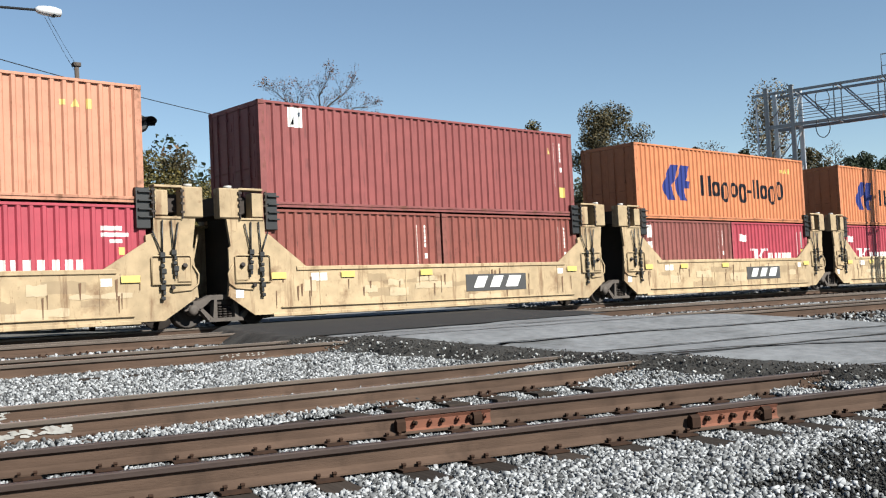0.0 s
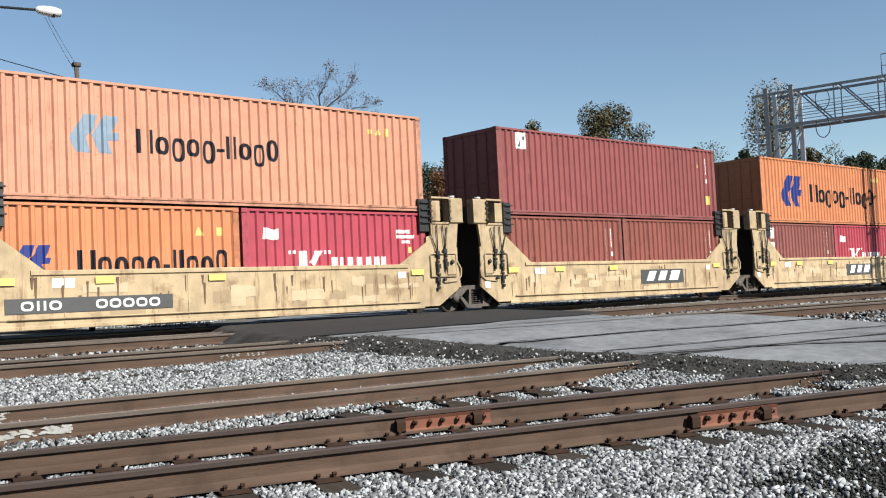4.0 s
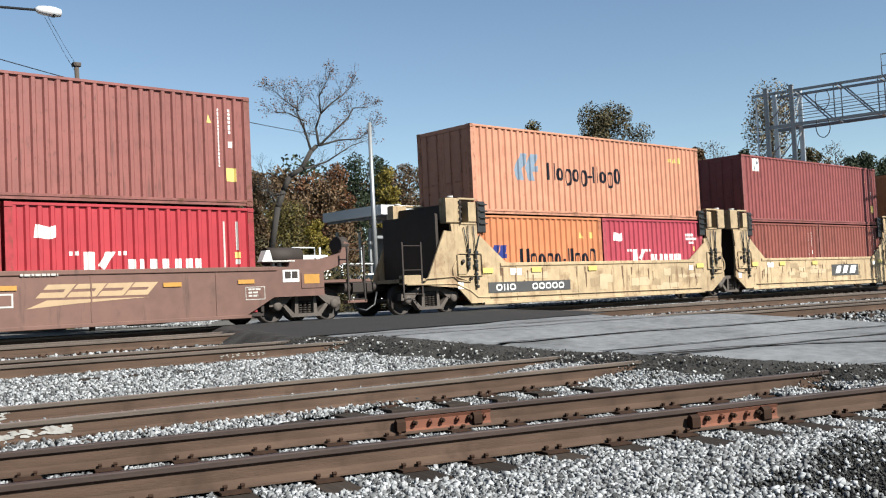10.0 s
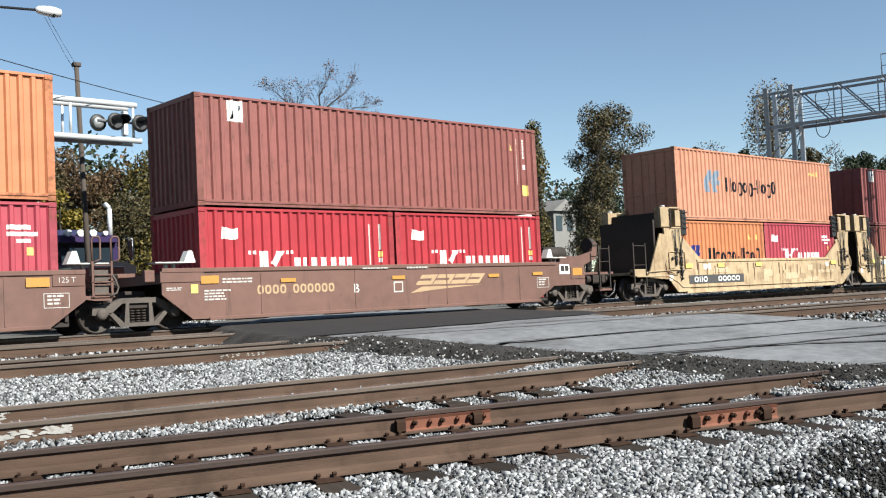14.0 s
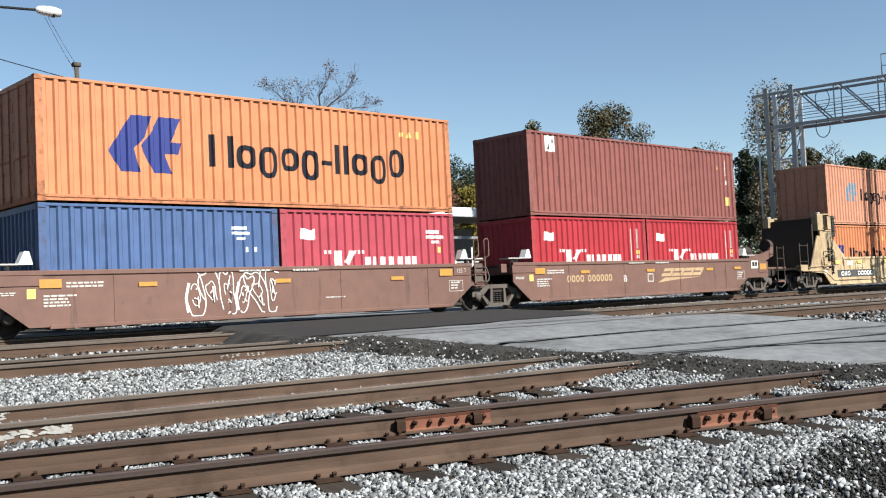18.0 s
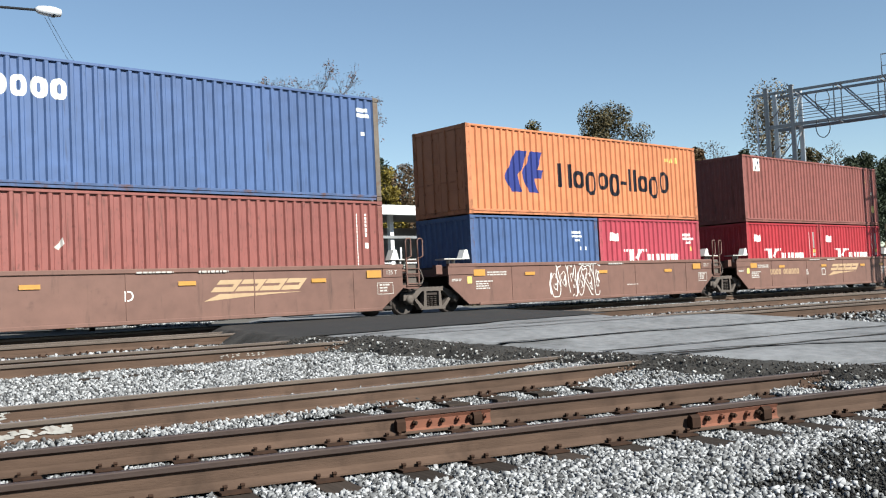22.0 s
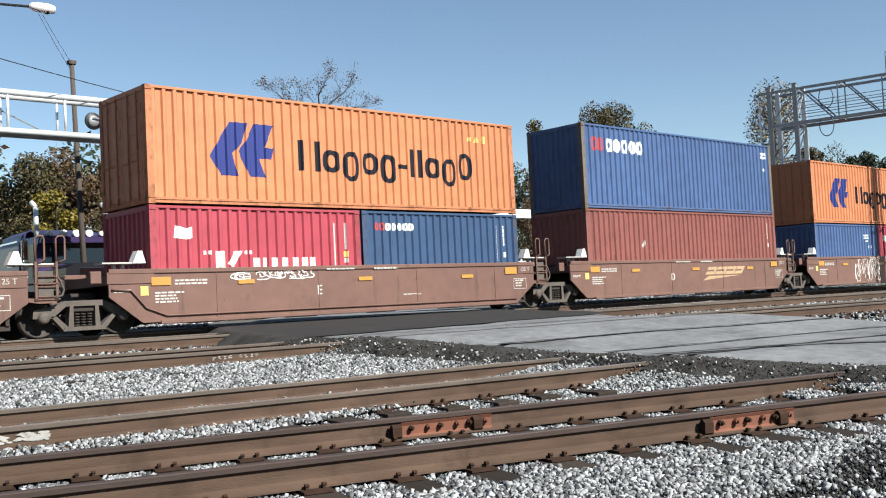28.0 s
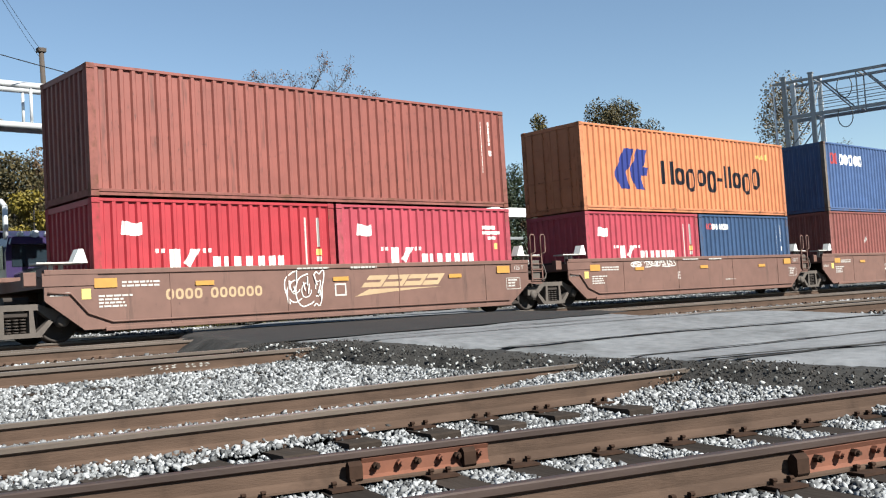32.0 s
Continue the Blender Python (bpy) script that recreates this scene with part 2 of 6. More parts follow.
# ---- ground, road, tracks ----
def level(y, x=6.0):
    """Height of the rails' tops over the plan: the side tracks lie lower than the main one."""
    a, b, c = 5.66 - 0.3153 * (x - 5), 8.09 - 0.1817 * (x - 6), 11.72 - 0.1405 * (x - 8.5)
    ks = [-900, a + 0.85, b - 0.9, b + 0.95, c - 0.95, c + 0.95, c + 3.6, 900]
    for i in range(1, 8):
        ks[i] = max(ks[i], ks[i - 1] + 0.05)
    return float(np.interp(y, ks, [-0.48, -0.48, -0.35, -0.35, -0.08, -0.08, 0.0, 0.0]))


def ground_material():
    m = material("crushed_stone_and_dirt", (0.06, 0.056, 0.051), 0.95, 0, 0.35, 30, (0.0217, 0.0195, 0.0174), 0.2, 0.7, 1.0, 45)
    return m


def far_level(x, y):
    """Low rise of the land far behind the train."""
    return max(0.0, (y - 45) * 0.035) if y > 45 else 0.0


def rise(y):
    """The yard behind the main track lies higher than the bed of the tracks."""
    return float(np.interp(y, [24.0, 24.9], [0.0, 0.21]))


def sheet():
    bm = B()
    xs = [-900, -300, -100, -40, -20, -10, -5] + [-2 + 0.6 * i for i in range(24)] + [13, 15, 18, 22, 26, 34, 44, 60, 80, 110, 150, 200, 300, 900]
    ys = [-900, -200, -50, -15, -5, 0, 2] + [3 + 0.25 * i for i in range(46)] + [15, 16, 20, 22, 24, 24.9, 27, 30, 36, 45, 60, 80, 110, 160, 300, 900]
    vs = [[bm.verts.new((x, y, level(y, x) - 0.25 + rise(y) + far_level(x, min(y, 120)))) for x in xs] for y in ys]
    for a, b in zip(vs, vs[1:]):
        for i in range(len(xs) - 1):
            bm.faces.new((a[i], a[i + 1], b[i + 1], b[i]))
    ob = new("ground", mesh_of("ground", bm, ground_material()))
    return tagged(ob, "grey crushed stone ballast and dirt ground", "ground", kind="structure")


sheet()


EDGE_Y = [-4, 4.2, 5, 6.8, 8.25, 10.9, 12.4, 17, 22.4, 33, 60]
EDGE_X = [10.6, 10.15, 9.88, 9.22, 9.72, 8.56, 8.56, 10.0, 13.4, 20, 42]


def edge_left(y):
    return float(np.interp(y, EDGE_Y, EDGE_X))


def edge_right(y):
    return float(np.interp(y, [-4, 5, 7.5, 9.2, 11, 15, 22.4, 33, 60], [19.5, 18.2, 17.2, 16.4, 15.6, 17.6, 23, 33, 56]))


M_ASPHALT = material("worn_grey_asphalt", (0.102, 0.104, 0.110), 0.9, 0, 0.5, 7, (0.0304, 0.0295, 0.0287), 0.5, 0.55, 0.5, 90)
M_TAR = material("broken_black_asphalt", (0.024, 0.0225, 0.0215), 0.95, 0, 0.45, 22, (0.048, 0.045, 0.042), 0.42, 3.5, 1.0, 45, spec=0.2)


def road():
    rng = np.random.RandomState(5)
    bm = B()
    ys = [-4, 0, 2, 3.4] + list(np.arange(4, 23, 0.35)) + [23.5, 24.5, 26, 30, 38, 48, 60]
    rows = []
    for y in ys:
        a, b = edge_left(y) + rng.uniform(-.10, .10), edge_right(y) + rng.uniform(-.10, .10)
        row = []
        for k in range(13):
            s = k / 12
            xx = a + (b - a) * s
            z = level(y, xx) + 0.012 - (0.12 if k in (0, 12) else 0) + 0.012 * noise.noise(Vector((a + (b - a) * s, y, 0)) * 0.6)
            if y > 40:
                z += far_level(0, y)
            row.append(bm.verts.new((a + (b - a) * s, y, z)))
        rows.append(row)
    for r0, r1 in zip(rows, rows[1:]):
        for k in range(12):
            bm.faces.new((r0[k], r0[k + 1], r1[k + 1], r1[k]))
    ob = new("road", mesh_of("road", bm, M_ASPHALT))
    return tagged(ob, "worn grey asphalt road over the level crossing", "road", kind="structure")


road()


def ragged_strip(name, line, w_in, w_out, drop, label, seed):
    """A ragged apron of black asphalt along a line: high on the road side, breaking down into the stones."""
    rng = random.Random(seed)
    fine = []
    for (xa, ya), (xb, yb) in zip(line, line[1:]):
        k = max(2, int(math.hypot(xb - xa, yb - ya) / 0.07))
        fine += [(xa + (xb - xa) * i / k, ya + (yb - ya) * i / k) for i in range(k)]
    fine.append(line[-1])
    bm, rows = B(), []
    for i, (x, y) in enumerate(fine):
        x2, y2 = fine[min(i + 1, len(fine) - 1)]
        x1, y1 = fine[max(i - 1, 0)]
        d = Vector((x2 - x1, y2 - y1, 0)).normalized()
        nrm = Vector((-d.y, d.x, 0))
        wob = noise.noise(Vector((x * 2.3, y * 2.3, seed))) + 0.5 * noise.noise(Vector((x * 7, y * 7, seed)))
        row = []
        for s, h in ((-w_in * (1 + 0.6 * wob), 0.004), (-w_in * 0.3, 0.022), (w_out * 0.3, 0.012), (w_out * (0.7 + 0.4 * wob), -drop * 0.5), (w_out * (1 + 0.9 * wob), -drop)):
            p = Vector((x, y, 0)) + nrm * s
            row.append(bm.verts.new((p.x, p.y, level(p.y, p.x) + h + 0.012 + 0.02 * noise.noise(Vector((p.x * 9, p.y * 9, 2))) + rng.uniform(-.005, .005))))
        rows.append(row)
    for r0, r1 in zip(rows, rows[1:]):
        for k in range(4):
            bm.faces.new((r0[k], r0[k + 1], r1[k + 1], r1[k])).smooth = True
    return tagged(new(name, mesh_of(name, bm, M_TAR)), label, "asphalt", kind="structure")


ragged_strip("asphalt_edge", [(edge_left(y) + 0.03, y) for y in (3.6, 4.3, 5.0, 5.9, 6.8, 7.6, 8.2, 9.1, 10.0, 10.9, 12.4, 14.0, 16.0, 18.5, 21.0)], 0.20, 0.45, 0.24, "ragged black asphalt edge of the road", 4)


def dark_line(pts, w, label):
    """A dark wavering line laid on the road."""
    bm, rows = B(), []
    for i in range(40):
        f = i / 39 * (len(pts) - 1)
        k = min(int(f), len(pts) - 2)
        p = Vector((*pts[k], 0)).lerp(Vector((*pts[k + 1], 0)), f - k)
        wob = noise.noise(Vector((i * 0.35, 1, 0))) * 0.05
        rows.append([bm.verts.new((p.x, p.y + o + wob, level(p.y, p.x) + 0.03)) for o in (-w * (0.7 + 0.5 * abs(wob) * 10), w)])
    for a, b in zip(rows, rows[1:]):
        bm.faces.new((a[0], b[0], b[1], a[1]))
    tagged(new("tar_seam", mesh_of("tar_seam", bm, M_TAR)), label, "tar seam", kind="structure")


dark_line([(9.7, 7.05), (10.8, 6.6), (12.2, 5.7), (14.0, 4.7)], 0.085, "dark wavering line across the road")
dark_line([(9.6, 9.4), (12.5, 9.0), (16.2, 8.2)], 0.06, "dark wavering line across the road")


def dark_lane():
    """The newer, darker asphalt between the third track and the main one; its colour also holds the shade at the
    train's foot.
    """
    bm, rows = B(), []
    for i, y in enumerate(np.linspace(12.75, 22.0, 24)):
        a, b = edge_left(y) + 0.1, edge_right(y) - 0.2
        rows.append([bm.verts.new((a + (b - a) * s, y + (0.25 * noise.noise(Vector((s * 9, 3, 1))) if i == 0 else 0), level(y, a + (b - a) * s) + 0.026)) for s in np.linspace(0, 1, 20)])
    for r0, r1 in zip(rows, rows[1:]):
        for k in range(19):
            bm.faces.new((r0[k], r0[k + 1], r1[k + 1], r1[k]))
    m = material("newer_asphalt_with_train_shade", (0.018, 0.0176, 0.0178), 0.95, 0, 0.25, 14, (0.033, 0.033, 0.033), 0.3, 0.6, 0.5, 90, spec=0.2)
    tagged(new("asphalt_lane", mesh_of("asphalt_lane", bm, m)), "darker newer asphalt beside the main track, train shade in its colour", "asphalt", kind="structure")


dark_lane()

# rails: centre line point, bearing, gauge between head centres, height of the top, from and to along the line
TRACKS = {
    "near": ((5.0, 5.66), -17.5, 1.49, -0.48, -9.0, 30.0),
    "second": ((6.0, 8.09), -10.3, 1.57, -0.35, -11.0, 40.0),
    "third": ((8.5, 11.72), -8.0, 1.50, -0.08, -16.0, 60.0),
    "fourth": ((8.5, 16.45), -8.0, 1.50, 0.0, -22.0, 70.0),
    "main": ((20.0, 22.91), 0.0, 1.505, 0.0, -75.0, 170.0),
}
RAIL_PROFILE = [(-0.070, -0.172), (0.070, -0.172), (0.070, -0.160), (0.016, -0.140), (0.010, -0.125), (0.010, -0.050), (0.034, -0.036),
                (0.036, -0.008), (0.028, -0.001), (-0.028, -0.001), (-0.036, -0.008), (-0.034, -0.036), (-0.010, -0.050), (-0.010, -0.125), (-0.016, -0.140), (-0.070, -0.160)]


def track_frame(key):
    (cx, cy), ang, gauge, z, s0, s1 = TRACKS[key]
    a = radians(ang)
    return Vector((cx, cy, z)), Vector((math.cos(a), math.sin(a), 0)), Vector((-math.sin(a), math.cos(a), 0)), gauge, s0, s1


def rail(key, side, s0, s1):
    c, d, nrm, gauge, _, _ = track_frame(key)
    at = Matrix.Translation(c + nrm * (side * gauge / 2)) @ Matrix.Rotation(math.atan2(d.y, d.x), 4, "Z")
    th = thing("rail", at, "brown rusted steel rail spiked to timber sleepers", "rail", "rails of the level crossing tracks")
    P = RAIL_PROFILE
    for nm, idx in (("rail_foot", [0, 1, 2, 3, 14, 15]), ("rail_web", [3, 4, 5, 12, 13, 14]), ("rail_head", [5, 6, 7, 8, 9, 10, 11, 12])):
        bm = B()
        poly = [P[i] for i in idx]
        ends = [[bm.verts.new((s, u, v)) for u, v in poly] for s in (s0, s1)]
        k = len(poly)
        for i in range(k):
            f = bm.faces.new((ends[0][i], ends[1][i], ends[1][(i + 1) % k], ends[0][(i + 1) % k]))
            if nm == "rail_head" and (i == 3 or (key == "main" and i in (2, 3, 4))):
                f.material_index = 1
        bm.faces.new(ends[0])
        bm.faces.new(ends[1][::-1])
        side_mat = M_RAIL if nm != "rail_head" else M_HEADDARK if key == "near" else M_HEADGREY
        part(nm, bm, (side_mat, M_HEADDARK if key == "near" else M_RAILTOP), th, "dull worn rail head" if nm == "rail_head" else "")
    return th


def s_at_x(key, x):
    c, d, *_ = track_frame(key)
    return (x - c.x) / d.x


for key in TRACKS:
    *_, s0, s1 = track_frame(key)
    for side in (-1, 1):
        rail(key, side, s0, s1)

# sleepers, tie plates and spikes
def tie_mesh():
    bm = B()
    box(bm, -0.115, 0.115, -1.27, 1.27, -0.18, 0.0, 0.012)
    return mesh_of("tie", bm, M_TIE)


def plate_mesh():
    """A tie plate with two spikes on each side of the rail."""
    bm = B()
    slab(bm, [(-0.09, 0), (0.09, 0), (0.09, 0.014), (-0.09, 0.014)], -0.17, 0.17)
    for sx, sy in ((-0.05, -0.088), (0.055, -0.088), (0.05, 0.088), (-0.055, 0.088)):
        box(bm, sx - 0.009, sx + 0.009, sy - 0.009, sy + 0.009, 0.0, 0.04)
        box(bm, sx - 0.012, sx + 0.012, sy - 0.015, sy + 0.015, 0.030, 0.047, 0.005)
    return mesh_of("tie_plate", bm, M_SPIKE)


TIE, PLATE = tie_mesh(), plate_mesh()
TIE_AT = []


def ties(key, s_list):
    rng = random.Random(hash(key) % 1 + len(s_list))
    c, d, nrm, gauge, _, _ = track_frame(key)
    ang = math.atan2(d.y, d.x)
    for s in s_list:
        p = c + d * (s + rng.uniform(-.04, .04))
        tie = new("sleeper", TIE)
        tie.matrix_basis = Matrix.Translation((p.x, p.y, c.z - 0.187 - rng.random() * 0.008)) @ Matrix.Rotation(ang + rng.uniform(-.02, .02), 4, "Z") @ Matrix.Translation((0, rng.uniform(-.1, .1), 0))
        if key == "near":
            TIE_AT.append((tie.matrix_basis.translation.x, tie.matrix_basis.translation.y, ang))
        tagged(tie, "dark creosoted timber railway sleeper in ballast", "sleeper", group="railway sleepers")
        for side in (-1, 1):
            q = p + nrm * side * gauge / 2
            pl = part("tie_plate", PLATE, None, tie)
            pl.matrix_basis = tie.matrix_basis.inverted() @ Matrix.Translation((q.x, q.y, c.z - 0.186)) @ Matrix.Rotation(ang, 4, "Z")


random.seed(2)
ties("near", [-7 + 0.54 * i for i in range(24) if -7 + 0.54 * i < 4.4])
ties("second", [-8 + 0.54 * i for i in range(25) if -8 + 0.54 * i < 2.9])
ties("third", [-9 + 0.54 * i for i in range(19) if -9 + 0.54 * i < 0.2] + [8.6 + 0.54 * i for i in range(24)])
ties("fourth", [-10 + 0.6 * i for i in range(17)] + [9.5 + 0.6 * i for i in range(24)])
ties("main", [-24 + 0.6 * i for i in range(28)] + [5 + 0.6 * i for i in range(40)])


def joint_bar(key, side, s, length):
    """A bolted fishplate on the near face of a rail."""
    c, d, nrm, gauge, _, _ = track_frame(key)
    p = c + d * s + nrm * side * gauge / 2
    at = Matrix.Translation(p) @ Matrix.Rotation(math.atan2(d.y, d.x), 4, "Z")
    th = thing("joint_bar", at, "red-rusted bolted fishplate joining two rail lengths", "fishplate", "rail joint fishplates")
    bm = B()
    poly = [(-0.052, -0.155), (-0.03, -0.135), (-0.028, -0.07), (-0.042, -0.045), (-0.012, -0.045), (-0.012, -0.15)]
    a = [bm.verts.new((-length / 2, y, z)) for y, z in poly]
    b = [bm.verts.new((length / 2, y, z)) for y, z in poly]
    for i in range(6):
        bm.faces.new((a[i], b[i], b[(i + 1) % 6], a[(i + 1) % 6]))
    bm.faces.new(a)
    bm.faces.new(b[::-1])
    part("plate", bm, M_BAR, th)
    for i in range(6):
        x = (i - 2.5) * length / 6.3 + 0.02 * (i % 2)
        bm = B()
        rod(bm, (x, -0.03, -0.09), (x, -0.062, -0.09), 0.021, 6)
        rod(bm, (x, -0.062, -0.09), (x, -0.082, -0.09), 0.011, 6)
        part("bolt", bm, M_BAR if i % 2 else M_SPIKE, th)
    for x in (-length / 2 - 0.05, length * 0.32):
        bm = B()
        box(bm, x - 0.038, x + 0.038, -0.082, -0.02, -0.165, -0.05, 0.022)
        part("clamp", bm, M_SPIKE, th)
    return th


def flangeway(key, side):
    """The dark tar-filled gap beside a rail where it runs through the road."""
    c, d, nrm, gauge, _, _ = track_frame(key)
    bm = B()
    rows = []
    for s in np.arange(-6, 22, 0.4):
        p = c + d * s + nrm * (side * (gauge / 2 - 0.09))
        if not edge_left(p.y) + 0.1 < p.x < edge_right(p.y) - 0.1:
            continue
        rows.append([bm.verts.new((p + nrm * o + Vector((0, 0, 0.022 + 0.004 * math.sin(s * 5))))) for o in (-0.05 + 0.02 * noise.noise(Vector((s, 0, 0))), 0.05)])
    for a, b in zip(rows, rows[1:]):
        bm.faces.new((a[0], b[0], b[1], a[1]))
    tagged(new("flangeway", mesh_of("flangeway", bm, M_TAR)), "dark flangeway beside a rail in the road", "flangeway", kind="structure")


for key in ("near", "second", "third", "fourth"):
    for side in (-1, 1):
        flangeway(key, side)

joint_bar("near", 1, s_at_x("near", 5.50), 0.78)
joint_bar("near", -1, s_at_x("near", 7.16), 0.78)


def rail_paint(key, side, s0, s1, z0, z1, n, seed, size, label):
    """Chalky white paint daubed on the near face of a rail, in ragged flecks."""
    rng = random.Random(seed)
    c, d, nrm, gauge, _, _ = track_frame(key)
    bm = B()
    for i in range(n):
        u = rng.random()
        p = c + d * (s0 + (s1 - s0) * u) + nrm * (side * gauge / 2 - 0.0135 - 0.0001 * i) + Vector((0, 0, rng.uniform(z0, z1)))
        r = size * rng.uniform(0.4, 1.2)
        bm.faces.new([bm.verts.new(p + d * (r * 1.7 * math.cos(a) * rng.uniform(0.5, 1.1)) + Vector((0, 0, 0.6 * r * math.sin(a) * rng.uniform(0.5, 1.1)))) for a in [k * 0.785 for k in range(8)]])
    tagged(new("paint_mark", mesh_of("paint_mark", bm, M_CHALK)), label, "paint mark", "paint marks on the rails")


M_CHALK = material("chalky_white_paint", (0.20, 0.192, 0.182), 0.9, 0, 0.4, 14, (0.06, 0.04, 0.03), 0.45, 9.0, bump=0)
rail_paint("second", -1, s_at_x("second", 2.2), s_at_x("second", 3.38), -0.115, -0.062, 60, 3, 0.034, "white paint smeared on a rusted rail")
rail_paint("second", 1, s_at_x("second", 3.05), s_at_x("second", 3.2), -0.064, -0.056, 8, 5, 0.014, "white paint stroke on a rusted rail")
rail_paint("second", 1, s_at_x("second", 3.12), s_at_x("second", 3.14), -0.12, -0.06, 9, 6, 0.014, "white paint stroke on a rusted rail")
for i in range(9):
    if i != 4:
        rail_paint("third", -1, 6.66 - 8.5 + 0.07 * i, 6.66 - 8.5 + 0.07 * i + 0.03, -0.105, -0.065, 5, 20 + i, 0.011, "small chalked figure on a rusted rail, worn off")
# ---- the train ----
W = 2.438                      # width of a container
TRACK_Y = 22.91
RIB, DEPTH = 0.2785, 0.046


def ribs(x0, x1, pitch=RIB):
    """The folds of a corrugated wall between x0 and x1: (x, inward depth)."""
    n = max(1, round((x1 - x0) / pitch))
    p = (x1 - x0) / n
    out = []
    for i in range(n):
        a = x0 + i * p
        out += [(a, 0.0), (a + p * 0.27, 0.0), (a + p * 0.40, DEPTH), (a + p * 0.87, DEPTH)]
    return out + [(x1, 0.0)]


def fold_depth(folds, x):
    for (a, da), (b, db) in zip(folds, folds[1:]):
        if a <= x <= b:
            return da + (db - da) * (x - a) / (b - a)
    return 0.0


def corrugated(bm, folds, y, sign, z0, z1):
    """A folded sheet at y, its folds going inward (sign: +1 for the wall at the lower y)."""
    lo = [bm.verts.new((x, y + sign * d, z0)) for x, d in folds]
    hi = [bm.verts.new((x, y + sign * d, z1)) for x, d in folds]
    for i in range(len(folds) - 1):
        bm.faces.new((lo[i], lo[i + 1], hi[i + 1], hi[i]))
    return bm


def container_meshes(L, H):
    """Geometry of one size of box, before paint."""
    g = {}
    folds = ribs(0.17, L - 0.17)
    for key, y, s in (("side_panel", -W / 2 + 0.012, 1), ("side_panel_far", W / 2 - 0.012, -1)):
        g[key] = corrugated(B(), folds, y, s, 0.15, H - 0.065)
    bm = B()
    front = ribs(-W / 2 + 0.15, W / 2 - 0.15, 0.25)
    lo = [bm.verts.new((0.012 + d, yy, 0.15)) for yy, d in front]
    hi = [bm.verts.new((0.012 + d, yy, H - 0.10)) for yy, d in front]
    for i in range(len(front) - 1):
        bm.faces.new((lo[i], lo[i + 1], hi[i + 1], hi[i]))
    g["front_end"] = bm
    bm = B()
    lo = [bm.verts.new((L - 0.012 - d, yy, 0.15)) for yy, d in front]
    hi = [bm.verts.new((L - 0.012 - d, yy, H - 0.10)) for yy, d in front]
    for i in range(len(front) - 1):
        bm.faces.new((lo[i], lo[i + 1], hi[i + 1], hi[i]))
    g["rear_end"] = bm
    g["roof"] = box(B(), 0.05, L - 0.05, -W / 2 + 0.03, W / 2 - 0.03, H - 0.035, H - 0.012, 0.004)
    g["floor"] = box(B(), 0.05, L - 0.05, -W / 2 + 0.03, W / 2 - 0.03, 0.08, 0.14, 0.004)
    for k, y in (("a", -W / 2), ("b", W / 2 - 0.07)):
        g["top_rail_" + k] = box(B(), 0.17, L - 0.17, y + 0.002, y + 0.066, H - 0.075, H - 0.008, 0.008)
        g["bottom_rail_" + k] = slab(box(B(), 0.17, L - 0.17, y, y + 0.068, 0.10, 0.165, 0.006), [(0.17, 0.03), (L - 0.17, 0.03), (L - 0.17, 0.1), (0.17, 0.1)], y + 0.02 if k == "a" else y + 0.03, y + 0.05)
    for i, (x, y) in enumerate(((0, -W / 2), (0, W / 2 - 0.16), (L - 0.17, -W / 2), (L - 0.17, W / 2 - 0.16))):
        bm = box(B(), x + 0.002, x + 0.168, y + 0.002, y + 0.158, 0.118, H - 0.118, 0.02)
        g["corner_post_%d" % i] = bm
        for z in (0, H - 0.118):
            c = box(B(), x - 0.001, x + 0.172, y - 0.003, y + 0.163, z, z + 0.118, 0.012)
            rod(c, (x + 0.085, y + (-0.008 if i in (0, 2) else 0.155), z + 0.06), (x + 0.085, y + (0.02 if i in (0, 2) else 0.17), z + 0.06), 0.032, 8)
            g["corner_casting_%d_%d" % (i, z > 0)] = c
    g["end_header"] = box(B(), 0.004, 0.09, -W / 2 + 0.16, W / 2 - 0.16, H - 0.13, H - 0.01, 0.01)
    g["end_sill"] = box(B(), 0.004, 0.09, -W / 2 + 0.16, W / 2 - 0.16, 0.02, 0.16, 0.01)
    for k, (a, b) in enumerate(((-W / 2 + 0.16, -0.006), (0.006, W / 2 - 0.16))):
        g["door_%d" % k] = box(B(), 0.02, 0.06, a, b, 0.17, H - 0.14, 0.006)
        for j, z in enumerate(np.linspace(0.35, H - 0.65, 5)):
            g["door_panel_%d_%d" % (k, j)] = box(B(), 0.008, 0.019, a + 0.1, b - 0.1, z, z + 0.24, 0.01)
        for j, f in enumerate((0.28, 0.72)):
            y = a + (b - a) * f
            bm = rod(B(), (-0.005, y, 0.10), (-0.005, y, H - 0.08), 0.017, 6)
            for z in (0.2, 0.75, 1.3, H - 0.35):
                box(bm, -0.02, 0.03, y - 0.04, y + 0.04, z, z + 0.05)
            box(bm, -0.03, -0.005, y - 0.02, y + 0.28, 1.02, 1.06)
            g["lock_rod_%d%d" % (k, j)] = bm
    return g


BASE = {}


def plain_name(k):
    return k.rstrip("0123456789_") if k[-1].isdigit() else {"side_panel_far": "side_panel", "top_rail_a": "top_rail", "top_rail_b": "top_rail", "bottom_rail_a": "bottom_rail", "bottom_rail_b": "bottom_rail"}.get(k, k)


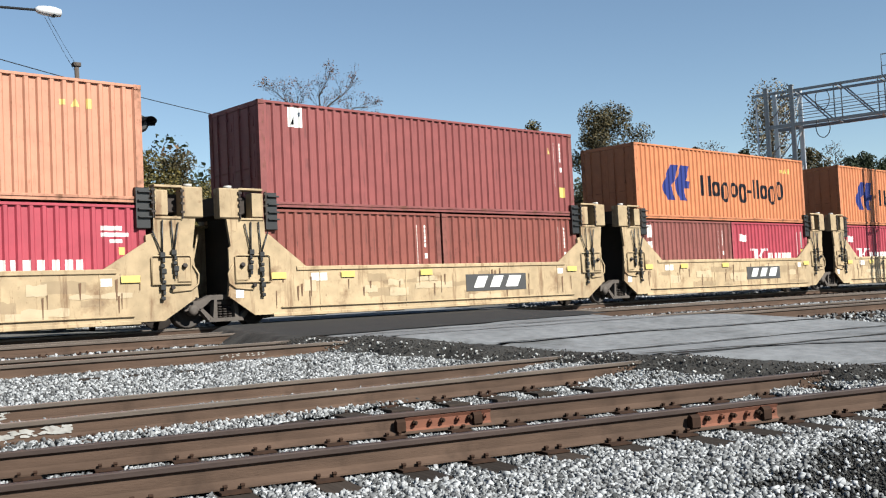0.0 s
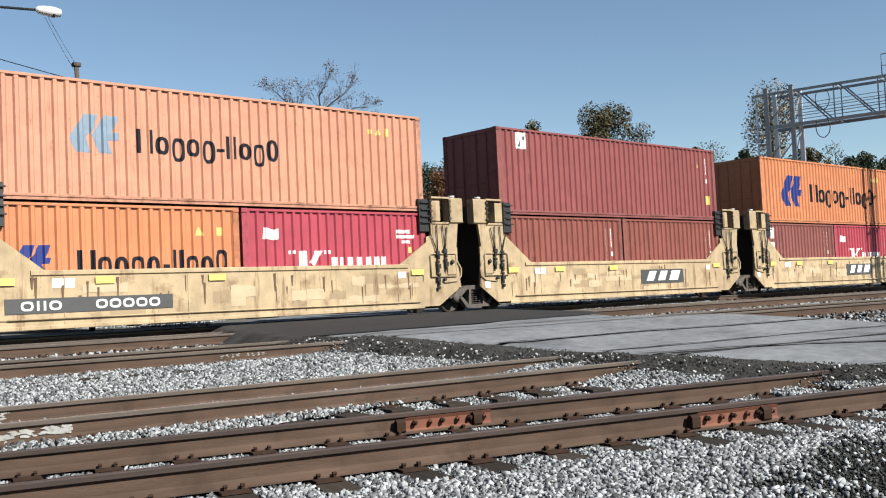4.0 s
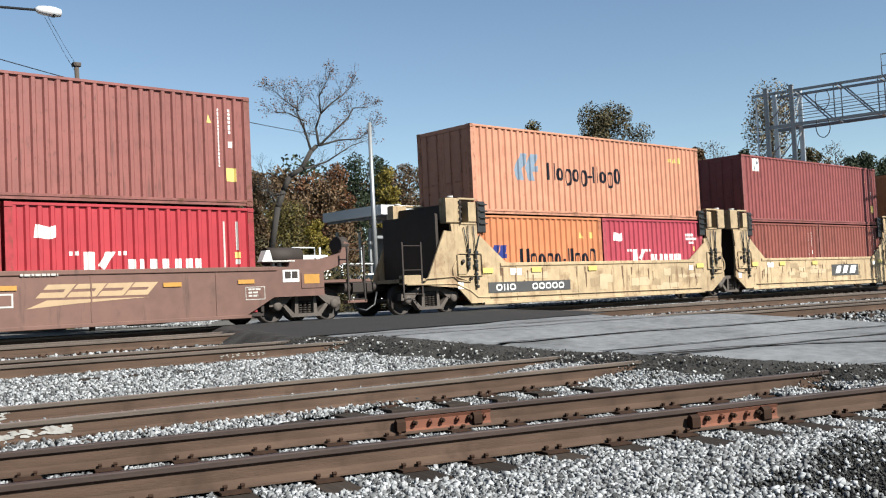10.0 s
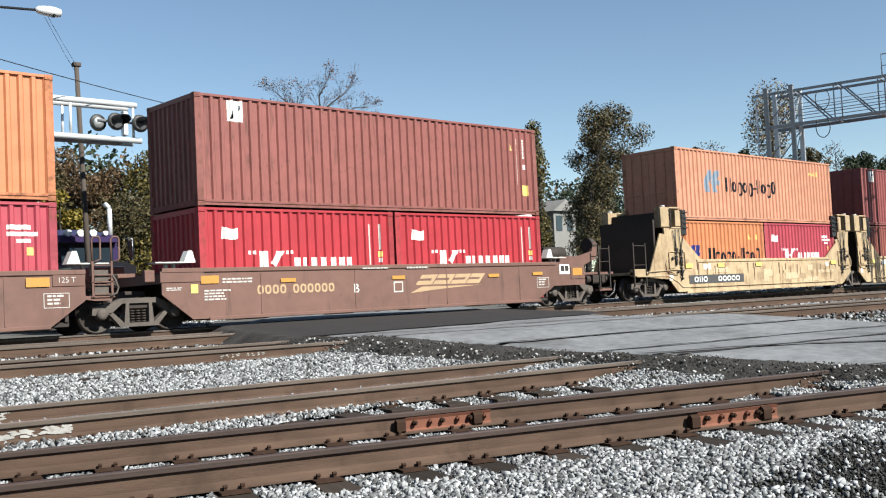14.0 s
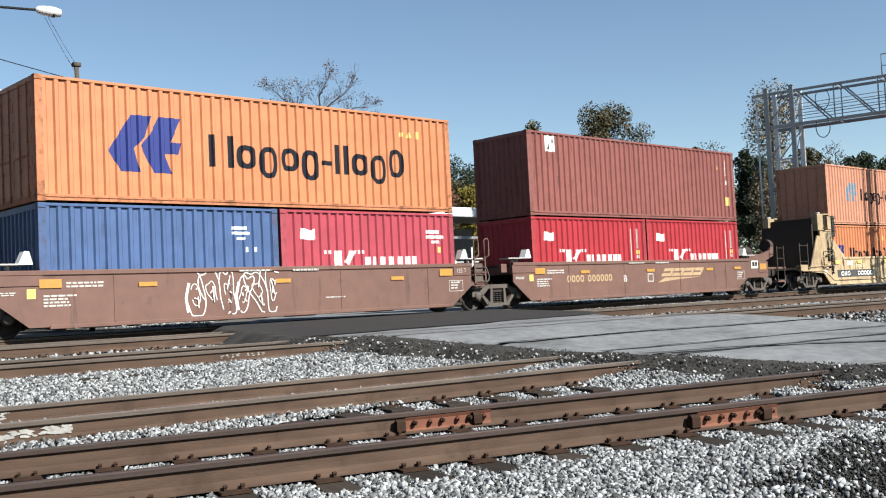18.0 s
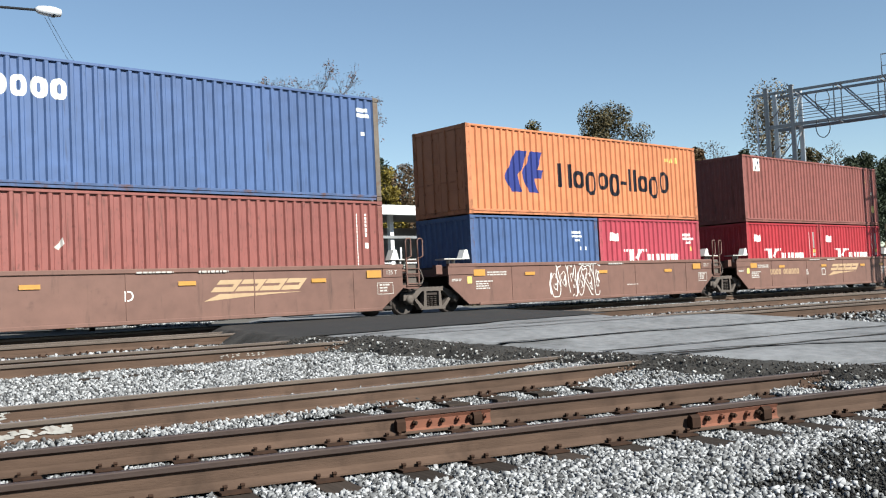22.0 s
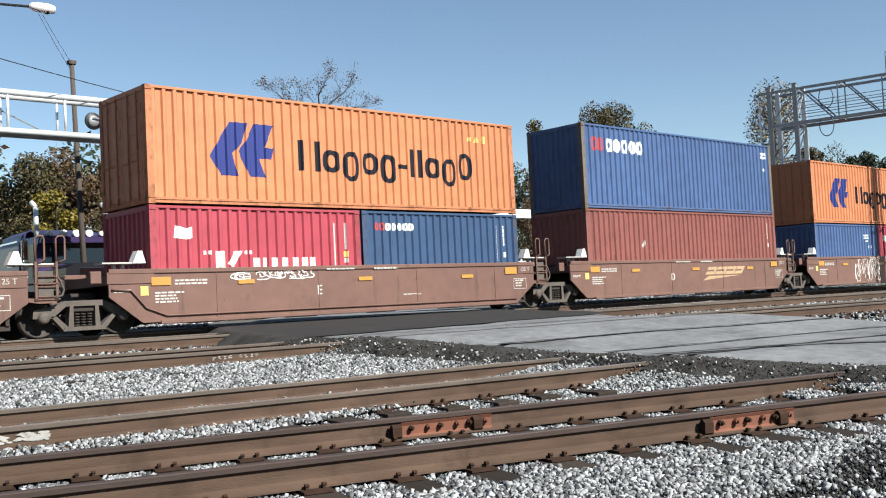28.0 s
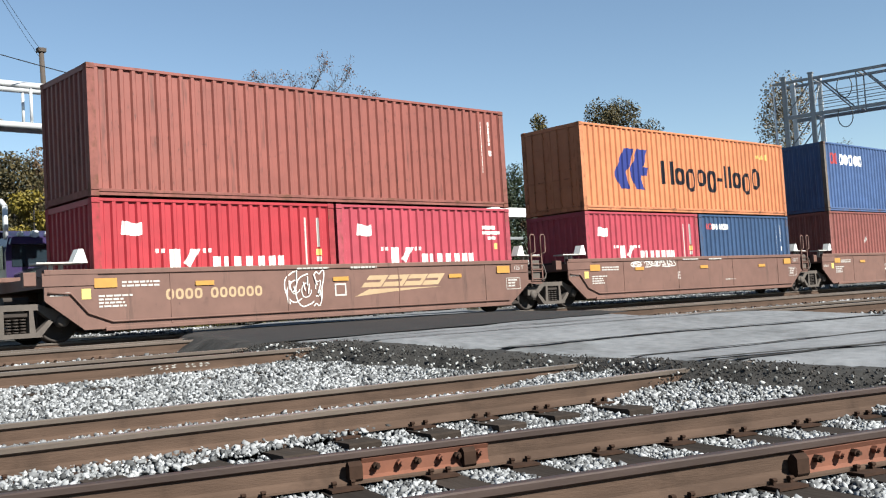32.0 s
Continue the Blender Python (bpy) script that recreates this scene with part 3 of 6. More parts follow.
def container(L, H, mat, label, doors, post_mat=None):
    key = (L, H)
    if key not in BASE:
        BASE[key] = {k: mesh_of(plain_name(k), v, mat) for k, v in container_meshes(L, H).items()}
    th = thing("container", Matrix.Identity(4), label, "shipping container", "containers on the train")
    for k, me in BASE[key].items():
        if (k.startswith(("door", "lock")) and not doors) or (k == "front_end" and doors):
            continue
        me2 = me.copy()
        me2.materials.clear()
        me2.materials.append(mat if not k.startswith(("corner", "lock", "bottom", "end_sill")) else post_mat if post_mat and k.startswith(("corner", "lock")) else worn(mat))
        part(plain_name(k), me2, None, th)
    th["L"], th["H"] = L, H
    return th


# markings that follow the folds of the near wall
def spread(shape):
    """A mark as an outline: four numbers are a rectangle (x0, x1, z0, z1)."""
    if isinstance(shape, tuple):
        x0, x1, z0, z1 = shape
        return [(x0, z0), (x1, z0), (x1, z1), (x0, z1)]
    return shape


def lay(bm, poly, y_at, cuts=()):
    """Lay a filled outline on a wall, cut where the wall folds."""
    lo, hi = min(p[0] for p in poly), max(p[0] for p in poly)
    xs = sorted({round(p[0], 4) for p in poly} | {round(c, 4) for c in cuts if lo < c < hi})

    def crossings(x, e):
        zs = []
        for (xa, za), (xb, zb) in zip(poly, poly[1:] + poly[:1]):
            if (xa > x + e) != (xb > x + e):
                zs.append(za + (zb - za) * (x - xa) / (xb - xa))
        return sorted(zs)

    for a, b in zip(xs, xs[1:]):
        if b - a < 1e-3:
            continue
        za, zb = crossings(a, 2e-4), crossings(b, -2e-4)
        for i in range(0, min(len(za), len(zb)) - 1, 2):
            pts = [(a, za[i]), (b, zb[i]), (b, zb[i + 1]), (a, za[i + 1])]
            vs = [bm.verts.new((x, y_at(x), z)) for x, z in pts]
            bm.faces.new(vs)
    bmesh.ops.remove_doubles(bm, verts=bm.verts[:], dist=0.0015)


SMALL = ("code_marking", "stencil", "sticker", "graffiti")


def marks(parent, name, shapes, mat, label, y_at, cuts):
    """Small print stays one part; every larger mark is a part of its own."""
    polys = [spread(s) for s in shapes]
    if name in SMALL:
        bm = B()
        for p in polys:
            lay(bm, p, y_at, cuts)
        return tagged(part(name, bm, mat, parent, label), kind="stuff")
    ob = None
    for p in polys:
        bm = B()
        lay(bm, p, y_at, cuts)
        ob = part(name, bm, mat, parent, label)
    return ob


def decal(th, name, shapes, mat, label=""):
    """Painted marks laid on the folded near side."""
    folds = ribs(0.17, th["L"] - 0.17)
    y = -W / 2 + 0.012 - 0.003
    return marks(th, name, shapes, mat, label, lambda x: y + fold_depth(folds, x), [x for x, _ in folds])


def bird(x, z, s):
    """Two swept wedges, the plain form of a painted emblem; s is its height."""
    a = [(0.0, 0.35), (0.42, 1.0), (0.80, 1.0), (0.68, 0.62), (0.47, 0.42), (0.50, 0.30), (0.57, 0.0), (0.21, 0.0)]
    b = [(0.59, 0.47), (0.76, 0.66), (0.95, 1.0), (1.38, 1.0), (1.16, 0.56), (1.38, 0.56), (1.32, 0.35), (1.04, 0.35), (1.18, 0.0), (0.82, 0.0)]
    return [[(x + u * s, z + v * s) for u, v in p] for p in (a, b)]


def hoop(x0, x1, z0, z1, t):
    """A rounded ring filling a rectangle, its stroke t wide."""
    cx, cz, out = (x0 + x1) / 2, (z0 + z1) / 2, []
    for rx, rz, turn in (((x1 - x0) / 2, (z1 - z0) / 2, 1), ((x1 - x0) / 2 - t, (z1 - z0) / 2 - t * 0.9, -1)):
        ring = []
        for k in range(17):
            a = -math.pi / 2 + 2 * math.pi * k / 16
            c, d = math.cos(a), math.sin(a)
            ring.append((cx + rx * math.copysign(abs(c) ** 0.75, c) * (abs(c) > 1e-6), cz + rz * math.copysign(abs(d) ** 0.75, d) * (abs(d) > 1e-6)))
        out += ring[::turn]
    return out


def shapes_row(pattern, x0, x1, z, h, t):
    """Plain bars and rings in place of a trade name: I bar, H two bars, o low ring, q hanging ring, d tall ring, - dash, space."""
    wide = {"I": 0.30, "H": 0.78, "o": 0.66, "q": 0.66, "d": 0.66, "-": 0.42, " ": 0.5}
    unit_w = (x1 - x0) / sum(wide[c] for c in pattern)
    out, a = [], x0
    for c in pattern:
        b = a + wide[c] * unit_w
        g = 0.05 * unit_w
        if c == "I":
            out.append(((a + b - t) / 2, (a + b + t) / 2, z, z + h))
        elif c == "H":
            out += [(a + g, a + g + t, z, z + h), (b - g - t, b - g, z, z + h)]
        elif c == "-":
            out.append((a + g, b - g, z + 0.27 * h, z + 0.27 * h + t * 0.85))
        elif c != " ":
            lo, hi = {"o": (-0.01, 0.75), "q": (-0.27, 0.75), "d": (-0.01, 1.0)}[c]
            out.append(hoop(a + g, b - g, z + lo * h, z + hi * h, t))
        a = b
    return out


NAME_ROW = "Hoqoq-IIoqd"


def side_stencils(th, yellow=True, tall=True, seed=0):
    """Code bars and small labels near the far end of a box's side, as plain bars."""
    L, H = th["L"], th["H"]
    rng = random.Random(seed)
    r = []
    z = H - 0.35
    while z > H - (1.75 if tall else 0.95):
        h = rng.uniform(0.05, 0.10)
        r.append((L - 0.92, L - 0.86, z - h, z))
        z -= h + 0.025
    z = H - 0.35
    while z > H - 0.95:
        h = rng.uniform(0.05, 0.12)
        r.append((L - 0.60, L - 0.54, z - h, z))
        z -= h + 0.03
    r.append((L - 0.62, L - 0.5, H - 1.30, H - 1.15))
    decal(th, "code_marking", r, M_WHITE, "white code bars")
    if yellow:
        decal(th, "warning_sticker", [(L - 0.72, L - 0.44, 0.62, 0.95)] + [[(L - 1.22, H - 0.72), (L - 1.06, H - 0.72), (L - 1.14, H - 0.52)]], M_LEMON, "yellow warning stickers")


def orange_marks(th, faded=False):
    if faded:
        decal(th, "emblem", bird(1.86, 1.12, 0.86), M_LOGOPALE, "faded blue swept emblem")
        decal(th, "lettering", shapes_row(NAME_ROW, 3.42, 7.35, 1.18, 0.56, 0.095), M_INK, "blue-black lettering bars")
    else:
        decal(th, "emblem", bird(1.64, 0.74, 1.32), M_LOGOBLUE, "blue swept emblem")
        decal(th, "lettering", shapes_row(NAME_ROW, 4.15, 10.45, 0.965, 0.79, 0.145), M_INK, "blue-black lettering bars")
    L, H = th["L"], th["H"]
    decal(th, "sticker", [(L - 1.9, L - 1.78, H - 0.62, H - 0.5), (L - 1.3, L - 1.16, H - 0.66, H - 0.44)] + [[(L - 1.65, H - 0.64), (L - 1.45, H - 0.64), (L - 1.55, H - 0.46)]], M_LEMON, "small yellow stickers")


def red_marks(th, codes=True, seed=1):
    """White pennant and lettering bars, low on a red box."""
    decal(th, "pennant", [[(0.62, 1.83), (0.98, 1.80), (1.10, 1.84), (1.10, 2.10), (0.95, 2.06), (0.66, 2.12)]], M_WHITE, "white pennant emblem")
    r = [(1.38, 1.45, 1.44, 1.53), (1.50, 1.57, 1.44, 1.53), (2.50, 2.57, 1.44, 1.53), (2.61, 2.68, 1.44, 1.53)]
    r += [(1.70, 1.95, 0.9, 1.52), [(2.02, 1.22), (2.20, 1.52), (2.42, 1.52), (2.16, 1.10)], [(2.02, 1.10), (2.14, 1.02), (2.40, 0.9), (2.10, 0.9)]]
    for a, w in ((2.74, 0.16), (3.02, 0.10), (3.27, 0.16), (3.58, 0.14), (3.90, 0.14), (4.18, 0.17), (4.43, 0.13)):
        r.append((a, a + w, 0.8, 1.35))
    decal(th, "lettering", r, M_WHITE, "white lettering bars")
    if codes:
        L, H = th["L"], th["H"]
        decal(th, "code_marking", [(L - 0.85 + 0.001, L - 0.80, 1.05, 2.25), (L - 0.5, L - 0.45, 1.55, 2.25), (L - 0.53, L - 0.42, 1.2, 1.32), (L - 0.53, L - 0.42, 0.98, 1.1)], M_GREYW, "white code bars")
        decal(th, "sticker", [(L - 0.54, L - 0.41, 1.35, 1.5)], M_LEMON)
    else:
        L = th["L"]
        decal(th, "code_marking", [(L - 1.05, L - 0.55, 2.0, 2.1), (L - 1.05, L - 0.42, 1.86, 1.95), (L - 0.85, L - 0.55, 1.72, 1.8)], M_WHITE, "white code bars")
        decal(th, "sticker", [(L - 0.66, L - 0.5, 1.45, 1.62)], M_LEMON)


def white_square(th, x=0.92, z=2.12):
    decal(th, "emblem", [(x, x + 0.42, z, z + 0.52)], M_WHITE, "white square emblem")
    decal(th, "emblem_mark", [[(x + 0.06, z + 0.06), (x + 0.16, z + 0.06), (x + 0.24, z + 0.26), (x + 0.36, z + 0.30), (x + 0.36, z + 0.40), (x + 0.18, z + 0.40)]], M_NAVY)


def blue_marks(th, big=True):
    if big:
        decal(th, "lettering", shapes_row("dd", 0.52, 1.22, 1.98, 0.47, 0.11), M_LOGORED, "faded red lettering bars")
        decal(th, "lettering", shapes_row("ooooo", 1.27, 3.45, 1.97, 0.62, 0.14), M_WHITE, "white lettering bars")
    else:
        decal(th, "lettering", shapes_row("dd", 0.42, 0.80, 2.06, 0.22, 0.055), M_LOGORED, "red lettering bars")
        decal(th, "lettering", shapes_row("ooooo", 0.82, 1.85, 2.06, 0.28, 0.07), M_WHITE, "white lettering bars")


# ---- running gear ----
def wheel_mesh():
    bm = B()
    for s in (-1, 1):
        prof = [(0.0, 0.655), (0.30, 0.66), (0.34, 0.675), (0.43, 0.675), (0.455, 0.69), (0.458, 0.70), (0.43, 0.715), (0.425, 0.81), (0.38, 0.815), (0.36, 0.78), (0.14, 0.77), (0.12, 0.85), (0.0, 0.85)]
        lathe(bm, [(max(r, 0.001), s * h) for r, h in prof], 28)
        for k in range(3):
            a = 2 * math.pi * k / 3
            rod(bm, (0.24 * math.cos(a), s * 0.77, 0.24 * math.sin(a)), (0.24 * math.cos(a), s * 0.79, 0.24 * math.sin(a)), 0.03, 6)
    rod(bm, (0, -1.02, 0), (0, 1.02, 0), 0.075, 12)
    return mesh_of("wheelset", bm, M_WHEEL)


def side_frame_mesh(s):
    bm = B()
    y0, y1 = (-1.08, -0.90) if s < 0 else (0.90, 1.08)
    slab(bm, [(-1.10, 0.60), (-1.12, 0.42), (-0.70, 0.42), (-0.40, 0.66), (0.40, 0.66), (0.70, 0.42), (1.12, 0.42), (1.10, 0.60), (0.72, 0.66), (0.42, 0.78), (-0.42, 0.78), (-0.72, 0.66)], y0, y1)
    for sg in (-1, 1):
        slab(bm, [(sg * 0.74, 0.46), (sg * 0.62, 0.46), (sg * 0.34, 0.20), (sg * 0.46, 0.14)], y0, y1)
        slab(bm, [(sg * 0.32, 0.66), (sg * 0.24, 0.66), (sg * 0.24, 0.22), (sg * 0.36, 0.22)], y0, y1)
    slab(bm, [(-0.48, 0.13), (0.48, 0.13), (0.44, 0.22), (-0.44, 0.22)], y0 - 0.02, y1 + 0.02)
    return mesh_of("side_frame", bm, M_TRUCK)


def spring_mesh():
    bm = B()
    for s in (-1, 1):
        for x in (-0.14, 0.0, 0.14):
            for k in range(5):
                rod(bm, (x, s * 0.99, 0.23 + k * 0.06), (x, s * 0.99, 0.262 + k * 0.06), 0.062, 10)
    box(bm, -0.26, 0.26, -1.02, 1.02, 0.53, 0.66, 0.02)
    box(bm, -0.22, 0.22, -0.86, 0.86, 0.5, 0.72, 0.03)
    return mesh_of("bolster", bm, M_DARK)


def bearing_mesh(s):
    bm = B()
    if s:
        lathe(bm, [(0.11, s * 0.92), (0.13, s * 0.95), (0.13, s * 1.10), (0.10, s * 1.14), (0.04, s * 1.15)], 14)
    return mesh_of("axle_bearing", bm, M_TRUCK)


WHEEL, FRAME_N, FRAME_F, SPRING, BEARINGS = wheel_mesh(), side_frame_mesh(-1), side_frame_mesh(1), spring_mesh(), (bearing_mesh(-1), bearing_mesh(1))
WHEELSETS = []
WHEEL_R = 0.43


def bogie(car, x):
    at = Matrix.Translation((x, 0, 0))
    part("side_frame", FRAME_N, None, car, at=at)
    part("side_frame", FRAME_F, None, car, at=at)
    part("bolster", SPRING, None, car, at=at)
    for dx in (-0.89, 0.89):
        for me in BEARINGS:
            part("axle_bearing", me, None, car, at=Matrix.Translation((x + dx, 0, WHEEL_R)))
        w = part("wheelset", WHEEL, None, car, at=Matrix.Translation((x + dx, 0, WHEEL_R)))
        WHEELSETS.append((w, x + dx))


YN = -1.31                      # outer face of a well car's near side


def flat(car, name, shapes, mat, label="", y=YN - 0.006):
    return marks(car, name, shapes, mat, label, lambda x: y, ())


def stencil_block(x, z, w, h, rows, seed):
    rng = random.Random(seed)
    out, step = [], h / rows
    for k in range(rows):
        x1 = x
        end = x + w * rng.uniform(0.6, 1.0)
        while x1 < end:
            ww = rng.uniform(0.05, 0.16)
            out.append((x1, min(x1 + ww, end), z - k * step - step * 0.55, z - k * step))
            x1 += ww + 0.025
    return out


def letters(car, text, x, z, size, mat, y=YN - 0.004):
    cu = bpy.data.curves.new("lettering", "FONT")
    cu.body, cu.size, cu.extrude = text, size, 0.002
    cu.materials.append(mat)
    ob = new("lettering", cu)
    ob.parent = car
    ob.matrix_basis = pose(x, y, z, 90, 0, 0)
    dg = bpy.context.evaluated_depsgraph_get()
    me = bpy.data.meshes.new_from_object(ob.evaluated_get(dg))
    bpy.data.objects.remove(ob)
    return part("lettering", me, None, car, at=pose(x, y, z, 90, 0, 0))


def ladder(car, x0, x1, y, z0, z1, n, mat, name="ladder"):
    bm = B()
    for x in (x0, x1):
        box(bm, x - 0.025, x + 0.025, y - 0.02, y + 0.02, z0, z1, 0.006)
    for z in np.linspace(z0 + 0.08, z1 - 0.1, n):
        rod(bm, (x0, y, z), (x1, y, z), 0.014, 6)
    return part(name, bm, mat, car)


def wedge_lock(car, x, sgn):
    """A white triangular corner guide on a short arm by the end of the well."""
    bm = B()
    slab(bm, [(x - 0.15, 1.56), (x + 0.16, 1.56), (x + 0.08, 1.84), (x - 0.02, 1.84)], YN + 0.02, YN + 0.26)
    part("corner_guide", bm, M_WHITE, car, "white triangular corner guide")
    bm = B()
    a, b = sorted((x, x + sgn * 0.85))
    box(bm, a, b, YN + 0.05, YN + 0.45, 1.545, 1.585, 0.01)
    for xx in (x + sgn * 0.3, x + sgn * 0.5):
        box(bm, xx - 0.03, xx + 0.03, YN + 0.2, YN + 0.3, 1.30, 1.56)
    part("guide_arm", bm, M_GREYW, car)


def well_sides(car, poly, mat, chord_x0, chord_x1, z_top=1.43):
    for k, (a, b) in enumerate(((YN, YN + 0.05), (-YN - 0.05, -YN))):
        part("side_panel", slab(B(), poly, a, b), mat, car)
    for s in (-1, 1):
        y0, y1 = sorted((s * (-YN + 0.035), s * (-YN - 0.09)))
        part("top_chord", box(B(), chord_x0, chord_x1, y0, y1, z_top - 0.11, z_top, 0.015), mat, car)
        y0, y1 = sorted((s * (-YN + 0.03), s * (-YN - 0.15)))
        part("bottom_chord", box(B(), 0.15, 11.95, y0, y1, 0.17, 0.26, 0.012), mat, car)
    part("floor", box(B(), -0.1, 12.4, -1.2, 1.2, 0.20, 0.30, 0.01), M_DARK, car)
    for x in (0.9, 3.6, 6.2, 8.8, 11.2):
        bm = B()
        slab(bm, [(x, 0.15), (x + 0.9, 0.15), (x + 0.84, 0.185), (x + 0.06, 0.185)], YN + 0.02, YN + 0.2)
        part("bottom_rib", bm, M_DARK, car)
    for x in (1.6, 4.55, 7.9, 11.0):
        part("side_seam", box(B(), x, x + 0.035, YN - 0.012, YN, 0.27, z_top - 0.12), mat, car)


def brown_well(letter, first_end="joint", last_end="joint", name="", graffiti=None, pipe=False):
    car = thing("well_car", Matrix.Identity(4), "oxide-brown articulated well wagon carrying stacked containers", "railway wagon", "well wagons of the train")
    right = [(11.95, 0.20), (12.74, 0.76), (12.74, 1.42)] if last_end == "joint" else [(11.75, 0.20), (12.65, 0.66), (14.2, 0.66), (14.2, 1.30), (13.2, 1.42)]
    poly = [(-1.06, 1.42), (-1.06, 0.82), (-0.28, 0.22)] + right
    well_sides(car, poly, M_OXIDE, -1.06, 12.74)
    # ends of the well and the platforms over the bogies
    for x0, x1 in ((-1.05, -0.2), (12.35, 12.75 if last_end == "joint" else 14.2)):
        part("end_deck", box(B(), x0, x1, -1.25, 1.25, 1.08, 1.30, 0.02), M_OXIDE, car)
    for x in (-0.22, 12.3):
        # Bulkheads between the loads: their shade is put into the near-black colour.
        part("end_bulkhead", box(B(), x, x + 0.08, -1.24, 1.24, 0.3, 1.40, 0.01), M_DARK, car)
    part("end_box", box(B(), -1.10, 0.02, YN - 0.022, YN - 0.002, 1.10, 1.36, 0.005), M_OXIDE, car)
    for s in (-1, 1):
        part("end_bracket", box(B(), -1.38, -1.14, s * 1.05 - 0.08, s * 1.05 + 0.08, 1.12, 1.40, 0.02), M_OXIDE, car)
    bm = box(B(), -1.5, -1.0, -0.35, 0.35, 0.55, 0.95, 0.05)
    part("articulated_joint", bm, M_DARK, car)
    wedge_lock(car, -0.32, -1)
    if last_end == "joint":
        wedge_lock(car, 12.5, 1)
        ladder(car, 12.92, 13.36, YN + 0.02, 0.80, 1.62, 4, M_OXIDE)
        for x in (12.92, 13.36):
            bm = B()
            path_rod(bm, [(x, YN + 0.02, 1.55), (x, YN + 0.02, 2.10), (x + 0.05, YN + 0.02, 2.16), (x + 0.16, YN + 0.02, 2.16), (x + 0.19, YN + 0.02, 2.10), (x + 0.19, YN + 0.02, 1.66), (x + 0.05, YN + 0.02, 1.60)], 0.022)
            part("grab_iron", bm, M_OXIDE, car)
        bm = B()
        path_rod(bm, [(13.36, YN, 1.30), (13.42, YN, 1.22), (13.50, YN, 1.02), (13.46, YN, 0.90), (13.30, YN, 0.84)], 0.026)
        part("grab_iron", bm, M_TRUCK, car)
        for z0, z1 in ((1.17, 1.42), (0.84, 1.08)):
            part("step_panel", box(B(), 12.98, 13.30, YN + 0.06, YN + 0.10, z0, z1, 0.01), M_TRUCK, car, "grey-brown dusty step panel")
            part("step", box(B(), 12.88, 13.42, YN + 0.0, YN + 0.34, z0 - 0.035, z0, 0.008), M_OXIDE, car)
        bm = slab(B(), [(12.74, 0.78), (12.98, 0.74), (13.34, 0.74), (13.40, 0.82), (12.74, 0.86)], YN + 0.03, YN + 0.10)
        part("step_bracket", bm, M_OXIDE, car)
        bm = box(B(), 12.75, 13.70, -0.42, 0.42, 0.78, 1.02, 0.05)
        box(bm, 13.30, 13.80, -0.62, -0.30, 1.06, 1.24, 0.03)
        rod(bm, (13.2, -0.9, 1.34), (13.75, -0.7, 1.30), 0.045, 8)
        part("articulated_joint", bm, M_DARK, car)
        part("end_box", box(B(), 12.02, 12.72, YN - 0.02, YN - 0.002, 1.08, 1.36, 0.005), M_OXIDE, car)
        letters(car, "125 T", 12.12, 1.16, 0.17, M_GREYW, YN - 0.024)
    else:
        wedge_lock(car, 12.5, 1)
        part("brake_reservoir", rod(B(), (12.9, -0.55, 1.72), (13.95, -0.55, 1.72), 0.24, 16), M_DARK, car)
        bm = slab(B(), [(13.2, 1.3), (14.5, 1.3), (15.25, 1.55), (15.32, 2.05), (15.15, 2.1), (15.0, 1.78), (14.3, 1.62), (13.3, 1.62)], -1.0, -0.9)
        part("brake_bracket", bm, M_OXIDE, car)
        part("brake_drum", rod(B(), (15.05, -0.75, 1.98), (15.3, -0.75, 1.98), 0.26, 14), M_DARK, car)
        part("end_platform", box(B(), 14.2, 15.8, -1.25, 1.25, 0.98, 1.06, 0.01), M_OXIDE, car)
        ladder(car, 15.0, 15.55, -1.3, 0.45, 1.95, 4, M_DARK, "handrail")
        part("step", box(B(), 14.95, 15.6, -1.32, -1.1, 0.42, 0.5, 0.01), M_OXIDE, car)
        bm = rod(B(), (15.2, 0, 0.85), (16.25, 0, 0.85), 0.14, 8)
        box(bm, 16.0, 16.5, -0.2, 0.2, 0.68, 1.02, 0.05)
        part("coupler", bm, M_DARK, car)
        bm = B()
        path_rod(bm, [(15.3, -1.0, 0.6), (15.4, -1.0, 0.28), (15.8, -1.0, 0.2), (16.1, -1.0, 0.35), (16.2, -1.0, 0.7)], 0.03)
        part("air_hose", bm, M_BLACK, car)
        part("reflector_frame", box(B(), 13.48, 14.18, YN - 0.02, YN - 0.002, 0.86, 1.26, 0.005), M_OXIDE, car)
        flat(car, "placard", [(12.92, 13.42, 1.03, 1.34)], M_WHITE, "white placard frame", YN - 0.01)
        flat(car, "placard_window", [(12.98, 13.16, 1.12, 1.30), (13.19, 13.37, 1.12, 1.30)], M_DARK, "", YN - 0.014)
        flat(car, "yellow_marking", [(13.56, 14.04, 0.98, 1.22)], M_YELLOW, "amber reflector", YN - 0.026)
        bogie(car, 13.76)
    for xx, ww, z0, z1 in ((-0.06, 0.48, 1.05, 1.24), (2.19, 0.45, 1.03, 1.13), (5.85, 0.46, 1.02, 1.12), (9.63, 0.46, 1.0, 1.1)) + (() if last_end == "joint" else ((11.61, 0.46, 1.02, 1.12),)):
        flat(car, "yellow_marking", [(xx, xx + ww, z0, z1)], M_YELLOW, "amber reflective strip", YN - 0.026)
    if last_end == "joint":
        flat(car, "yellow_marking", [(11.45, 11.95, 1.08, 1.28)], M_YELLOW, "amber reflective panel", YN - 0.03)
